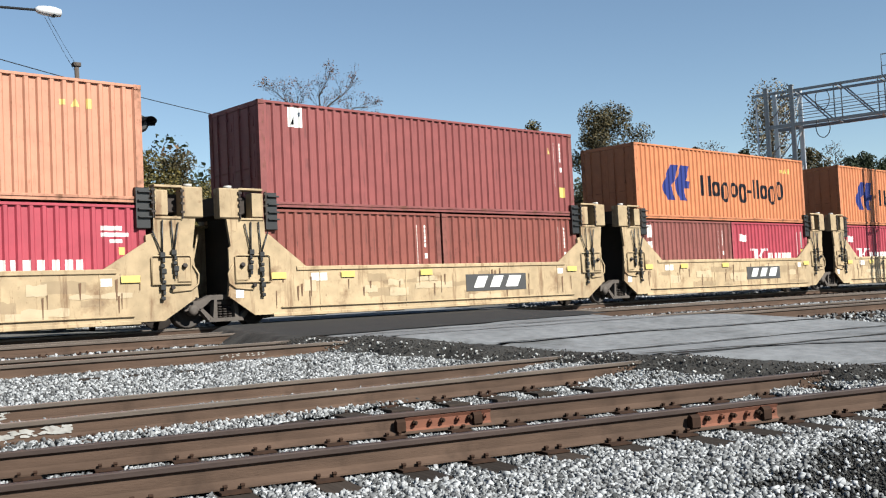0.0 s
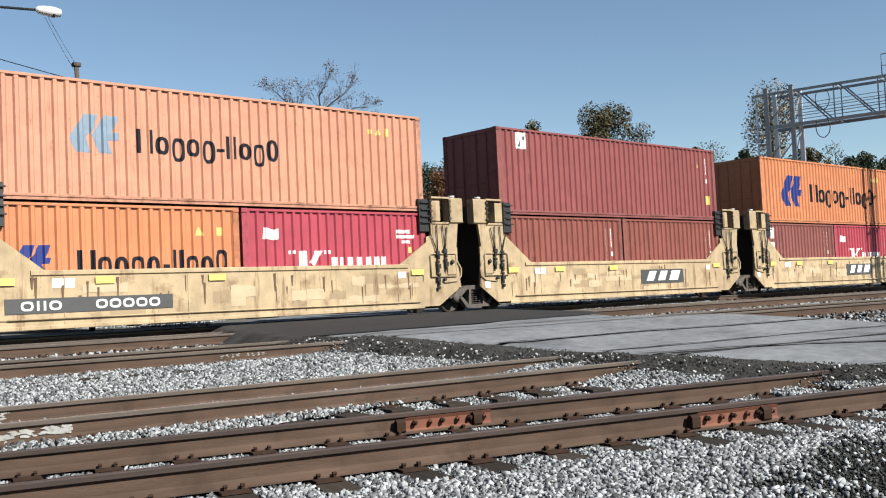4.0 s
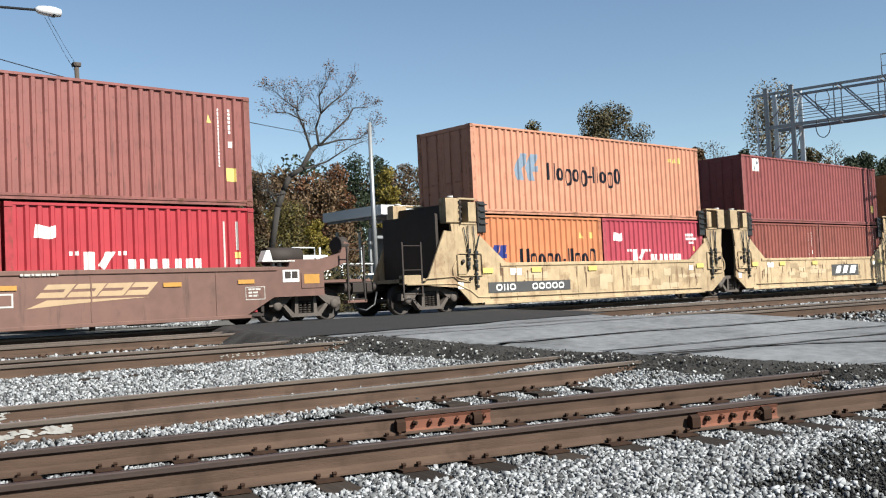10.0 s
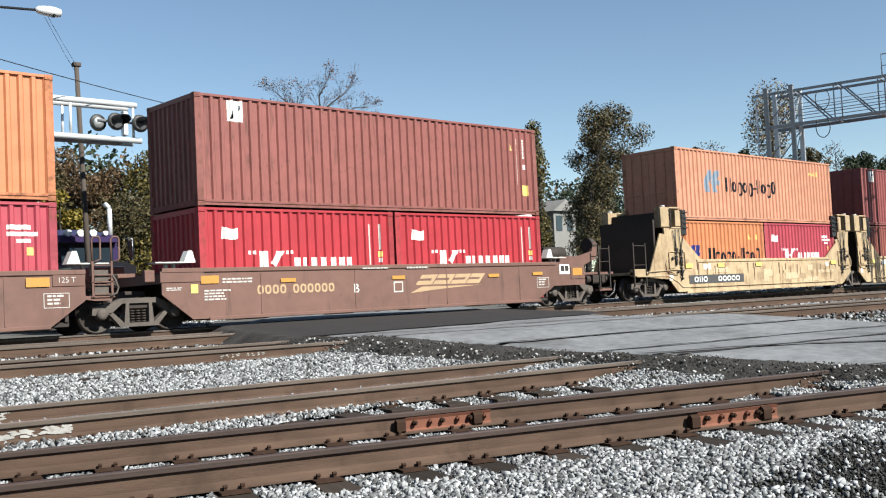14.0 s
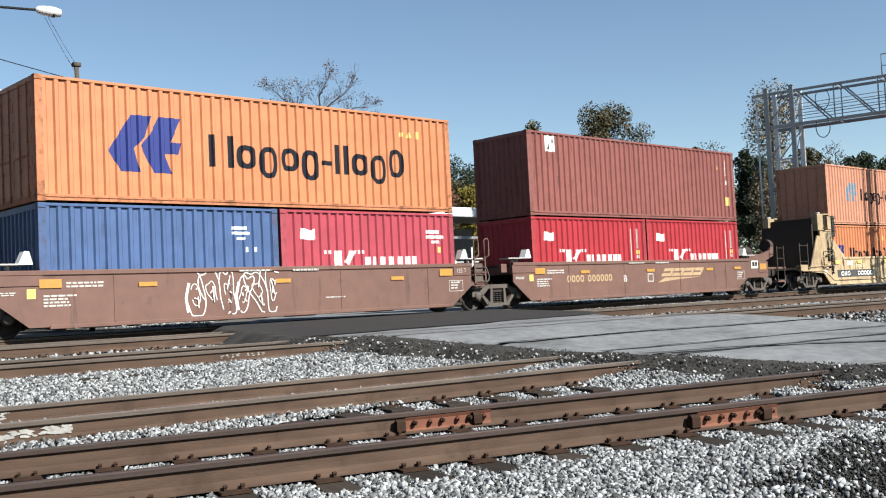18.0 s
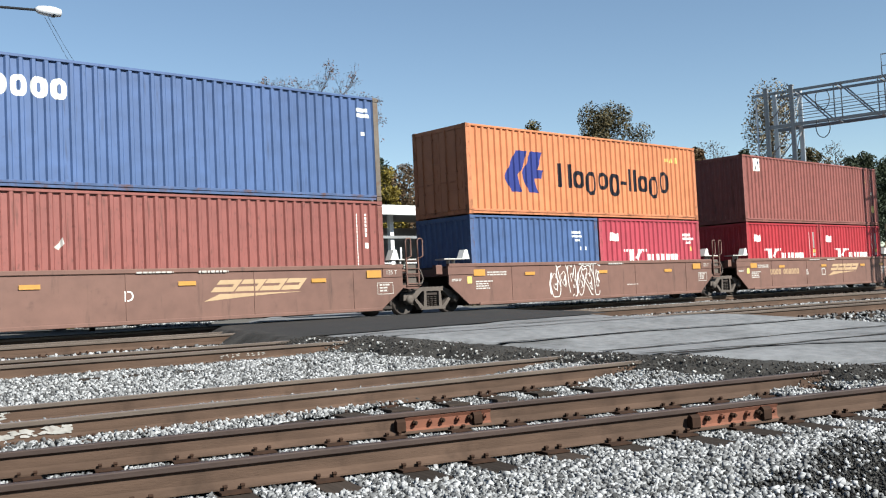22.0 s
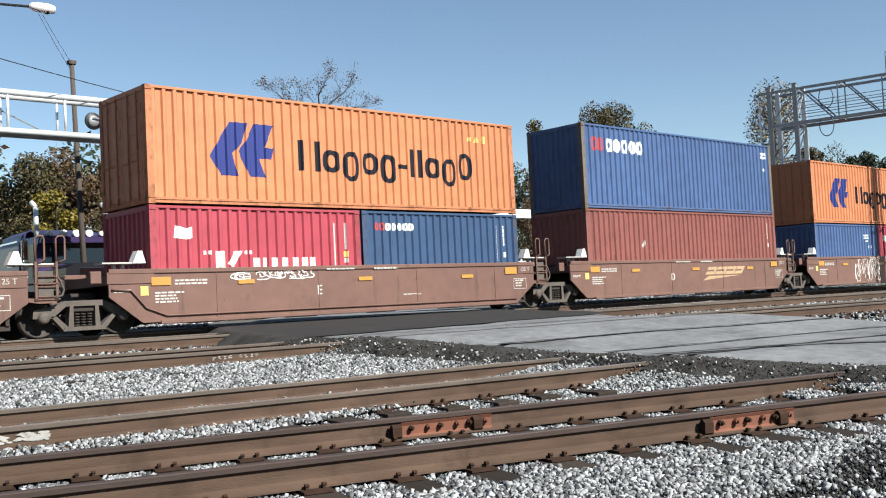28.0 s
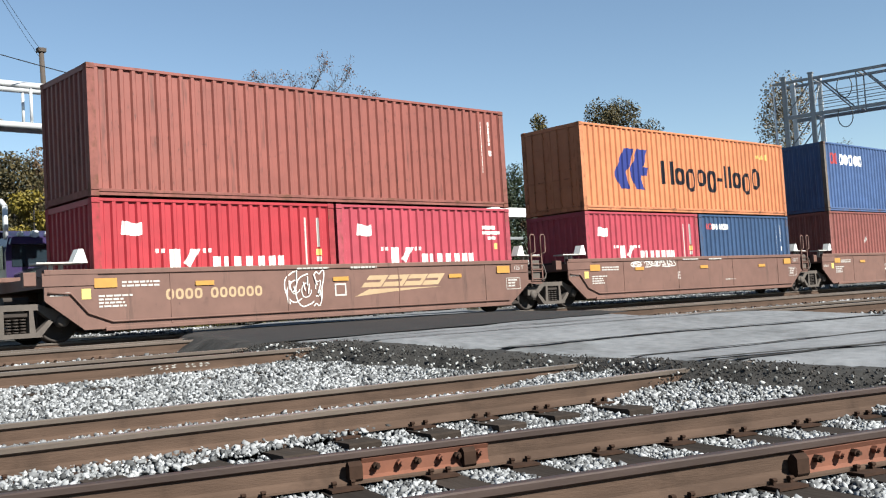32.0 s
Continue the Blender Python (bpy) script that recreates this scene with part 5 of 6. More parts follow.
# ---- loose ballast ----
def stones(name, polys, n, size, seed, label, tone=(0.174, 0.176, 0.182), keep=None, sink=0.243, lift=None):
    """Broken stone scattered in patches (x0, x1, y0, y1); each stone an uneven eight-cornered lump."""
    rng = np.random.RandomState(seed)
    area = np.array([(b - a) * (d - c) for a, b, c, d in polys])
    pick = rng.choice(len(polys), n, p=area / area.sum())
    P = np.array(polys)[pick]
    x = P[:, 0] + (P[:, 1] - P[:, 0]) * rng.rand(n)
    y = P[:, 2] + (P[:, 3] - P[:, 2]) * rng.rand(n)
    if keep is not None:
        ok = keep(x, y)
        x, y = x[ok], y[ok]
        n = len(x)
    z = np.array([level(v, u) + rise(v) for u, v in zip(x, y)]) - sink + 0.02 * rng.rand(n)
    if lift is not None:
        z = z + lift(x, y)
    s = size * (0.55 + 0.8 * rng.rand(n) ** 1.6)
    base = np.array([(1, 0.45, 0.55), (-0.9, 0.6, 0.5), (-1, -0.5, 0.6), (0.8, -0.6, 0.5), (0.9, 0.5, -0.5), (-1, 0.4, -0.6), (-0.8, -0.6, -0.5), (1, -0.4, -0.55)])
    tri = np.array([(0, 1, 2), (0, 2, 3), (4, 6, 5), (4, 7, 6), (0, 4, 5), (0, 5, 1), (1, 5, 6), (1, 6, 2), (2, 6, 7), (2, 7, 3), (3, 7, 4), (3, 4, 0)])
    v = base[None] * (0.5 + 0.65 * rng.rand(n, 8, 3)) * s[:, None, None] * (0.65 + 0.7 * rng.rand(n, 1, 3))
    q = rng.normal(size=(n, 4))
    q /= np.linalg.norm(q, axis=1)[:, None]
    w0, q1, q2, q3 = q.T
    rot = np.stack([1 - 2 * (q2 * q2 + q3 * q3), 2 * (q1 * q2 - w0 * q3), 2 * (q1 * q3 + w0 * q2), 2 * (q1 * q2 + w0 * q3), 1 - 2 * (q1 * q1 + q3 * q3), 2 * (q2 * q3 - w0 * q1),
                    2 * (q1 * q3 - w0 * q2), 2 * (q2 * q3 + w0 * q1), 1 - 2 * (q1 * q1 + q2 * q2)], -1).reshape(n, 3, 3)
    co = (np.einsum("nij,nkj->nki", rot, v) + np.stack([x, y, z], -1)[:, None]).reshape(-1, 3)
    fc = (tri[None] + (np.arange(n) * 8)[:, None, None]).reshape(-1, 3)
    me = bpy.data.meshes.new(name)
    me.vertices.add(len(co))
    me.vertices.foreach_set("co", co.astype(np.float32).ravel())
    me.loops.add(fc.size)
    me.loops.foreach_set("vertex_index", fc.astype(np.int32).ravel())
    me.polygons.add(len(fc))
    me.polygons.foreach_set("loop_start", np.arange(0, fc.size, 3, dtype=np.int32))
    me.update(calc_edges=True)
    me.materials.append(stone_material(name + "_stone", tone))
    return tagged(new(name, me), label, "gravel", kind="stuff")


def stone_material(name, tone):
    m = bpy.data.materials.new(name)
    m.use_nodes = True
    n, l = m.node_tree.nodes, m.node_tree.links
    b = n["Principled BSDF"]
    b.inputs["Roughness"].default_value = 0.9
    b.inputs["Specular IOR Level"].default_value = 0.2
    g = n.new("ShaderNodeNewGeometry")
    r = n.new("ShaderNodeValToRGB")
    r.color_ramp.elements[0].color = (tone[0] * 0.2, tone[1] * 0.2, tone[2] * 0.2, 1)
    r.color_ramp.elements[1].color = (tone[0] * 2.4, tone[1] * 2.4, tone[2] * 2.4, 1)
    e = r.color_ramp.elements.new(0.45)
    e.color = (*tone, 1)
    l.new(g.outputs["Random Per Island"], r.inputs[0])
    t = n.new("ShaderNodeTexNoise")
    t.inputs["Scale"].default_value = 60
    mx = n.new("ShaderNodeMix")
    mx.data_type, mx.blend_type = "RGBA", "MULTIPLY"
    mx.inputs["Factor"].default_value = 0.5
    l.new(r.outputs[0], mx.inputs["A"])
    l.new(t.outputs[0], mx.inputs["B"])
    l.new(mx.outputs["Result"], b.inputs["Base Color"])
    return m


def off_road(x, y):
    el = np.interp(y, EDGE_Y, EDGE_X)
    er = np.interp(y, [-4, 5, 7.5, 9.2, 11, 15, 22.4], [19.5, 18.2, 17.2, 16.4, 15.6, 17.6, 23])
    return (x < el - 0.34 - 0.13 * np.sin(x * 3.1 + y * 4.3) - 0.1 * np.sin(y * 11.3)) | (x > er - 0.15)


def patch(x, y):
    """How far out on the dark patch beside the road a point lies: under 1 is on it."""
    return np.hypot((x - 6.55) / 1.8, (y - 2.42) / 0.9) + 0.14 * np.sin(x * 5.1 + 1.3 * y) * np.sin(y * 6.7) + 0.10 * np.sin(x * 13 + y * 4) * np.sin(y * 15 - x * 3)


def clear_of_dark_patch(x, y):
    """Few stones on the dark patch beside the road."""
    d = patch(x, y)
    ok = off_road(x, y) & ((d > 0.98) | (np.modf(np.abs(np.sin(x * 127.1 + y * 311.7)) * 437.5)[0] < 0.05 + 0.5 * np.clip(d - 0.72, 0, 1)))
    for tx, ty, ang in TIE_AT:
        u = (x - tx) * math.cos(ang) + (y - ty) * math.sin(ang)
        v = -(x - tx) * math.sin(ang) + (y - ty) * math.cos(ang)
        ok &= ~((np.abs(u) < 0.12) & (np.abs(v) < 1.27) & (np.abs(v) > 0.0))
    return ok


def bank_up(x, y):
    """The stone lies higher where it meets the road."""
    el = np.interp(y, EDGE_Y, EDGE_X)
    return np.interp(el - x, [0.0, 0.4, 1.3], [0.12, 0.09, 0.0]) * np.interp(y, [8.6, 9.4], [1.0, 0.35])


stones("ballast_near", [(1.0, 9.8, 2.2, 7.2)], 104000, 0.0202, 3, "pale grey crushed stone between the near rails", keep=clear_of_dark_patch, sink=0.213, lift=bank_up)
stones("ballast_middle", [(1.5, 9.4, 7.2, 13.4)], 80000, 0.0226, 4, "pale grey crushed stone between the side tracks", keep=off_road, sink=0.176, lift=bank_up)
stones("ballast_far", [(4, 12.5, 13.2, 22.2), (15.5, 34, 8.0, 22)], 22000, 0.040, 5, "pale grey crushed stone along the main track", keep=off_road, sink=0.2)

stones("ballast_beyond", [(15, 60, 24.9, 36.5)], 16000, 0.05, 16, "pale grey crushed stone behind the main track", keep=lambda x, y: (x > np.interp(y, [22, 33, 60], [24, 34.5, 57])) | (x < np.interp(y, [22, 33, 60], [12.5, 19, 41])), sink=0.235)
stones("ballast_verge", [(-16, 1.0, -5, 22), (1.0, 9.0, -5, 2.2)], 15000, 0.05, 15, "pale grey crushed stone beside the tracks", keep=off_road, sink=0.235)


def edge_lift(x, y):
    el = np.interp(y, EDGE_Y, EDGE_X)
    return np.interp(el - x, [-0.2, 0.1, 0.45, 0.8], [0.03, 0.02, -0.055, -0.16])


def near_edge(x, y):
    el = np.interp(y, EDGE_Y, EDGE_X)
    return (x > el - np.interp(y, [4, 8, 9.5, 12], [0.52, 0.50, 0.45, 0.42]) - 0.12 * np.sin(y * 3.1) - 0.1 * np.sin(y * 8.3)) & (x < el + 0.12 + 0.1 * np.sin(y * 5.3))


stones("asphalt_rubble", [(7.8, 10.4, 3.4, 12.4)], 15000, 0.0095, 8, "black asphalt crumbs along the road edge", (0.031, 0.027, 0.024), near_edge, 0.0, edge_lift)
stones("spilled_stone", [(7.8, 10.4, 3.4, 12.0)], 2200, 0.019, 6, "stray pale stones on the asphalt edge", (0.2, 0.198, 0.195), lambda x, y: near_edge(x + 0.22, y), -0.002, edge_lift)

# dark patch of ground by the road
bm, rr = B(), random.Random(3)
ring = [(6.55 + 1.85 * math.cos(a) * rr.uniform(0.88, 1.08), 2.42 + 0.92 * math.sin(a) * rr.uniform(0.85, 1.1)) for a in [i * 0.21 for i in range(30)]]
bm.faces.new([bm.verts.new((x, y, level(y, x) - 0.228 + 0.008 * rr.random())) for x, y in ring])
tagged(new("dirt_patch", mesh_of("dirt_patch", bm, material("dark_patch_surface", (0.014, 0.013, 0.012), 0.95, 0, 0.5, 9, (0.04, 0.037, 0.034), 0.3, 3, 1.0, 60, spec=0.15))),
       "dark patch of ground beside the road", "dirt", kind="structure")
stones("dark_grit", [(4.5, 8.6, 1.4, 3.6)], 17000, 0.0105, 12, "black grit beside the road", (0.03, 0.029, 0.028), lambda x, y: patch(x, y) < 1.04, 0.218)


# ---- trees ----
def cloud(centres, radii, n, leaf, rng, flat=1.0):
    """Leaves as small bent diamonds, thick towards each clump's skin."""
    centres, radii = np.array(centres), np.array(radii)
    k = rng.choice(len(centres), n, p=radii ** 2 / (radii ** 2).sum())
    d = rng.normal(size=(n, 3))
    d /= np.linalg.norm(d, axis=1)[:, None]
    r = radii[k] * (0.35 + 0.75 * rng.rand(n) ** 0.6)
    p = centres[k] + d * r[:, None] * np.array([1, 1, flat])
    a = rng.normal(size=(n, 3))
    a /= np.linalg.norm(a, axis=1)[:, None]
    b = np.cross(a, rng.normal(size=(n, 3)))
    b /= np.linalg.norm(b, axis=1)[:, None]
    s = leaf * (0.6 + 0.9 * rng.rand(n))[:, None]
    v = np.stack([p - a * s, p + b * s * 0.55 + a * s * 0.15, p + a * s, p - b * s * 0.55 + a * s * 0.1], 1)
    return v.reshape(-1, 3)


def leaves_mesh(name, v, mat):
    n = len(v) // 4
    me = bpy.data.meshes.new(name)
    me.vertices.add(len(v))
    me.vertices.foreach_set("co", v.astype(np.float32).ravel())
    me.loops.add(n * 4)
    me.loops.foreach_set("vertex_index", np.arange(n * 4, dtype=np.int32))
    me.polygons.add(n)
    me.polygons.foreach_set("loop_start", np.arange(0, n * 4, 4, dtype=np.int32))
    me.update(calc_edges=True)
    me.materials.append(mat)
    return me


def branches(bm, p, d, length, r, depth, rng, tips, spread=0.6, up=0.15):
    q = p + d * length
    rod(bm, p, q, r, 6 if r > 0.05 else 4, r * 0.68)
    if depth == 0:
        tips.append(q)
        return
    for k in range(rng.choice((2, 2, 3))):
        e = (d + Vector((rng.uniform(-1, 1), rng.uniform(-1, 1), rng.uniform(-0.5, 0.8) + up)) * spread).normalized()
        branches(bm, q, e, length * rng.uniform(0.62, 0.85), r * 0.66, depth - 1, rng, tips, spread, up)


def tree(x, y, top, base, width, mat, n, label, leaf=0.14, seed=0, trunk=0.18, low=0.1, pine=False):
    """Trunk, limbs that reach to the clumps, and a crown of many small leaves with gaps."""
    rng, nr = random.Random(seed), np.random.RandomState(seed)
    th = thing("tree", Matrix.Translation((x, y, base)), label, "tree", "trees behind the railway")
    h = top - base
    cs, rs, bm = [], [], B()
    lean = rng.uniform(-.04, .04) * h
    rod(bm, (0, 0, -0.2), (lean, 0, h * 0.55), trunk, 7, trunk * 0.6)
    rod(bm, (lean, 0, h * 0.55), (lean, 0, h * 0.95), trunk * 0.6, 6, 0.02)
    k = 34 if pine else 30
    for i in range(k):
        s = (i + rng.random()) / k
        z = h * (low + (0.93 - low) * s)
        w = width * ((0.95 - 0.62 * s ** 1.4) * (0.75 + 0.35 * math.sin(i * 1.9 + seed)) if pine else math.sin(math.pi * (0.22 + 0.68 * s)) ** 0.7)
        a, d = rng.uniform(0, 6.28), w * rng.uniform(0.1, 0.72)
        c = Vector((lean * s + d * math.cos(a), d * math.sin(a), z))
        cs.append(tuple(c))
        rs.append(width * rng.uniform(0.34, 0.56) * (1.0 - 0.3 * s))
        if i % 2 == 0:
            rod(bm, (lean * s, 0, max(h * 0.12, z - d * 0.9)), c, max(0.015, trunk * 0.28 * (1.1 - s)), 4, 0.008)
    part("trunk", bm, M_BARK, th)
    v = cloud(cs, rs, n, leaf, nr, 0.7 if pine else 0.85)
    v[:, 2] = np.minimum(v[:, 2], h + 0.05)
    part("crown", leaves_mesh("crown", v, mat), None, th)
    return th


TREES = [
    (16.7, 46, 6.7, 2.2, L_OLIVE, "dark olive leafy tree behind the road"),
    (17.1, 44, 7.8, 2.2, L_OLIVE, "olive-green leafy tree with bare upper twigs"),
    (19.6, 46, 8.2, 2.2, L_BROWN, "brown-olive autumn tree behind the road"),
    (15.9, 38.5, 5.5, 1.3, L_YELLOW, "yellow-green autumn bush growing beside a pole"),
    (20.6, 45, 7.5, 2.0, L_BROWN, "brown autumn tree behind the road"),
    (21.5, 43, 8.1, 2.2, L_GREEN, "leafy green tree with yellow autumn tints"),
    (24.9, 46, 8.8, 2.3, L_OLIVE, "olive-brown leafy tree behind the road"),
    (19.3, 40, 5.4, 2.8, L_OLIVE, "low olive-green tree behind the road"),
    (23.6, 42, 6.3, 2.8, L_GREEN, "bright green leafy tree behind the road"),
    (27.0, 45, 8.3, 2.0, L_OLIVE, "olive autumn tree behind the road"),
    (29.7, 47, 8.4, 1.7, L_BROWN, "thin brown autumn tree behind the road"),
    (20.1, 38, 4.2, 2.6, L_GREEN, "low green bush behind the road"),
    (40.2, 60, 10.6, 3.0, L_BROWN, "brown autumn tree in the wood"),
    (44.0, 62, 10.5, 2.8, L_RUST, "rust-brown autumn tree in the wood"),
    (50.7, 68, 12.5, 2.3, L_RUST, "rust-red autumn tree in the wood"),
    (37.1, 54, 7.1, 2.9, L_GREEN, "dark green leafy tree in the wood"),
    (44.4, 60, 9.4, 2.9, L_BROWN, "dry brown autumn tree in the wood"),
    (60.8, 66, 12.4, 2.6, L_RUST, "rust-brown autumn tree before the pines"),
    (65.5, 66, 10.8, 2.0, L_YELLOW, "golden yellow autumn tree before the pines"),
    (36.0, 50, 5.7, 1.0, L_YELLOW, "small yellow autumn tree in the wood"),
    (61.2, 78, 15.6, 3.2, L_DARK, "dark green pine in the wood"),
    (58.8, 70, 13.0, 2.0, L_YELLOW, "yellow autumn tree in the wood"),
    (67.8, 82, 16.4, 2.8, L_DARK, "tall dark pine in the wood"),
    (68.2, 78, 15.3, 3.0, L_BROWN, "olive-brown autumn tree in the wood"),
    (77.1, 85, 16.4, 3.2, L_DARK, "dark green pine in the wood"),
    (84.0, 88, 18.1, 4.1, L_DARK, "tall dark pine with a rounded top"),
    (89.1, 90, 17.8, 3.0, L_DARK, "dark green pine in the wood"),
    (86.6, 85, 17.1, 2.8, L_DARK, "slender dark pine in the wood"),
    (71.1, 75, 12.7, 3.8, L_OLIVE, "olive-brown tree in the wood"),
    (72.5, 73, 12.3, 2.3, L_YELLOW, "bright yellow autumn tree in the wood"),
    (93.9, 88, 18.0, 4.2, L_DARK, "broad dark pine in the wood"),
    (79.2, 76, 13.4, 3.8, L_DARK, "dark green tree in the wood"),
    (93.9, 85, 16.6, 3.0, L_BROWN, "brown autumn tree in the wood"),
    (101.1, 85, 14.2, 4.6, L_DARK, "dark green tree in the wood"),
    (114.6, 90, 17.7, 5.8, L_DARK, "dark green tree in the wood"),
    (118.4, 80, 20.8, 2.0, L_DARK, "dark tree on the far rise"),
    (126.3, 82, 21.5, 2.6, L_BROWN, "brown tree on the far rise"),
    (136.8, 85, 23.8, 3.5, L_TWIG, "bare-topped tree on the far rise"),
    (145.3, 85, 23.1, 3.2, L_DARK, "dark tree on the far rise"),
    (145.1, 82, 21.1, 4.2, L_DARK, "dark green tree on the far rise"),
    (133.7, 68, 19.7, 4.1, L_OLIVE, "dark olive tree on the far rise"),
    (143.7, 69, 21.5, 3.0, L_TWIG, "brown tree with thin upper twigs"),
    (153.7, 72, 20.2, 3.8, L_DARK, "dark green tree on the far rise"),
    (168.5, 76, 22.4, 4.2, L_DARK, "dark green tree on the far rise"),
    (183.7, 80, 22.8, 4.5, L_DARK, "dark green tree on the far rise"),
    (201.0, 84, 24.9, 5.2, L_DARK, "dark green tree on the far rise"),
]
for i, (x, y, top, width, mat, label) in enumerate(TREES):
    base = level(y) - 0.215 + far_level(x, y)
    far = y > 58
    bare = mat is L_TWIG
    tree(x, y, top, base, width, mat, 2200 if bare else 9000 if far else 22000, label, 0.2 if x > 110 and not bare else 0.12 if far else 0.062, i + 10, 0.2 if far else 0.1, 0.35 if x > 110 else 0.06, mat is L_DARK)


def open_tree():
    """A broken-looking tree whose crown leans out to one side."""
    rng, nr = random.Random(5), np.random.RandomState(5)
    th = thing("tree", Matrix.Translation((61.5, 50, 0.0)), "tall olive-brown tree with a leaning open crown", "tree", "trees behind the railway")
    bm, cs, rs = B(), [], []
    spine = [Vector((0, 0, -0.2)), Vector((0.5, 0, 5)), Vector((1.3, 0, 9)), Vector((2.4, 0, 11.6)), Vector((4.0, 0, 13.9))]
    for i, (p, q) in enumerate(zip(spine, spine[1:])):
        rod(bm, p, q, 0.26 - 0.05 * i, 8, 0.21 - 0.05 * i)
    for i in range(92):
        s = rng.random() ** 0.8
        z = 3.5 + 11.0 * s
        x0, x1 = -0.8 + 1.7 * s ** 2 + 0.8 * s, 2.0 + 5.6 * s ** 1.5 - 3.2 * max(0, s - 0.86) * 7
        c = Vector((rng.uniform(x0, max(x1, x0 + 1)), rng.gauss(0, 1.3), z + rng.uniform(-.3, .3)))
        cs.append(tuple(c))
        rs.append(rng.uniform(0.55, 1.05))
        p = min(spine, key=lambda q: abs(q.z - z + 1.8))
        rod(bm, p, c, 0.035, 4, 0.01)
    part("trunk", bm, M_BARK, th)
    part("crown", leaves_mesh("crown", cloud(cs, rs, 30000, 0.08, nr), L_OLIVE), None, th)


open_tree()


def far_wood(name, mat, seed, count, n, label, shift):
    """Woodland behind the single trees, with an uneven skyline."""
    nr, rng = np.random.RandomState(seed), random.Random(seed)
    cs, rs = [], []
    for k in range(count):
        x = rng.uniform(10, 300)
        y = 94 + rng.uniform(0, 26) + max(0, x - 120) * 0.15
        ground = level(y) - 0.2 + far_level(x, min(y, 120))
        h = 16.6 + shift + 1.3 * math.sin(x * 0.23 + seed) + 0.9 * math.sin(x * 0.61) + max(0, x - 100) * 0.05
        cs.append((x, y, ground + h * rng.uniform(0.1, 0.9)))
        rs.append(rng.uniform(1.3, 2.6))
    tagged(new(name, leaves_mesh(name, cloud(cs, rs, n, 0.30, nr, 0.9), mat)), label, "woodland", kind="stuff")


far_wood("far_pine_wood", L_DARK, 9, 1000, 75000, "dark pine woodland on the far rise", 0.6)
far_wood("far_autumn_wood", L_BROWN, 14, 400, 26000, "brown autumn woodland on the far rise", -1.0)


def bare_tree():
    """A leaning, nearly leafless tree: a bent trunk, forked limbs, and fine twigs with a few dry leaves left."""
    rng, nr = random.Random(21), np.random.RandomState(21)
    th = thing("tree", Matrix.Translation((26.1, 40.0, -0.25)), "leaning bare autumn tree with a few brown leaves", "tree", "trees behind the railway")
    bm, tips = B(), []
    limbs = [
        (0.17, 0.11, [(-.25, -.2), (0, 2.3), (.14, 3.4), (.67, 5.3), (1.15, 6.1), (1.41, 6.8), (1.95, 7.2), (2.69, 8.1), (3.17, 8.4)]),
        (0.07, 0.02, [(2.69, 8.1), (2.53, 9.0), (2.1, 10.0), (2.2, 10.6)]), (0.035, 0.012, [(2.1, 10.0), (1.4, 10.4), (.8, 10.7)]), (0.035, 0.012, [(2.33, 9.55), (1.4, 9.83), (.6, 9.75)]),
        (0.07, 0.02, [(3.17, 8.4), (3.18, 9.3), (3.36, 10.0), (3.2, 10.8), (3.5, 11.4)]), (0.05, 0.015, [(3.36, 10.0), (3.83, 10.5), (4.9, 11.1), (5.3, 11.5)]),
        (0.06, 0.015, [(3.17, 8.4), (4.94, 9.9), (5.55, 10.5), (6.36, 10.6)]), (0.06, 0.012, [(3.17, 8.4), (4.29, 8.73), (5.6, 8.9), (6.7, 9.6)]),
        (0.06, 0.012, [(1.85, 7.1), (2.78, 7.36), (3.81, 7.7), (5.0, 8.5), (6.0, 8.8)]), (0.04, 0.012, [(1.08, 6.0), (.61, 5.9), (0, 6.07)]), (0.04, 0.012, [(.67, 5.3), (.2, 6.2), (.0, 7.0)]),
    ]
    for r0, r1, line in limbs:
        pts = [Vector((x, 0.25 * math.sin(x * 1.7 + z) if i else 0, z)) for i, (x, z) in enumerate(line)]
        n = len(pts) - 1
        for i in range(n):
            rod(bm, pts[i], pts[i + 1], r0 + (r1 - r0) * i / n, 7, r0 + (r1 - r0) * (i + 1) / n)
        if r0 > 0.1:
            continue
        for i in range(n):
            for _ in range(6):
                p = pts[i].lerp(pts[i + 1], rng.random())
                d = (pts[i + 1] - pts[i]).normalized()
                e = (d + Vector((rng.uniform(-1, 1), rng.uniform(-1, 1), rng.uniform(-.3, 1))) * 0.75).normalized()
                branches(bm, p, e, rng.uniform(0.26, 0.5), 0.008, 3, rng, tips, 0.6, 0.12)
        branches(bm, pts[n], (pts[n] - pts[n - 1]).normalized(), 0.32, 0.011, 4, rng, tips, 0.6, 0.12)
    part("trunk", bm, M_BARK, th)
    cs = [tuple(t) for t in tips if t.z > 8.5 and rng.random() < 0.4]
    part("crown", leaves_mesh("crown", cloud(cs, [0.2] * len(cs), 2600, 0.038, nr), L_RUST), None, th)


bare_tree()


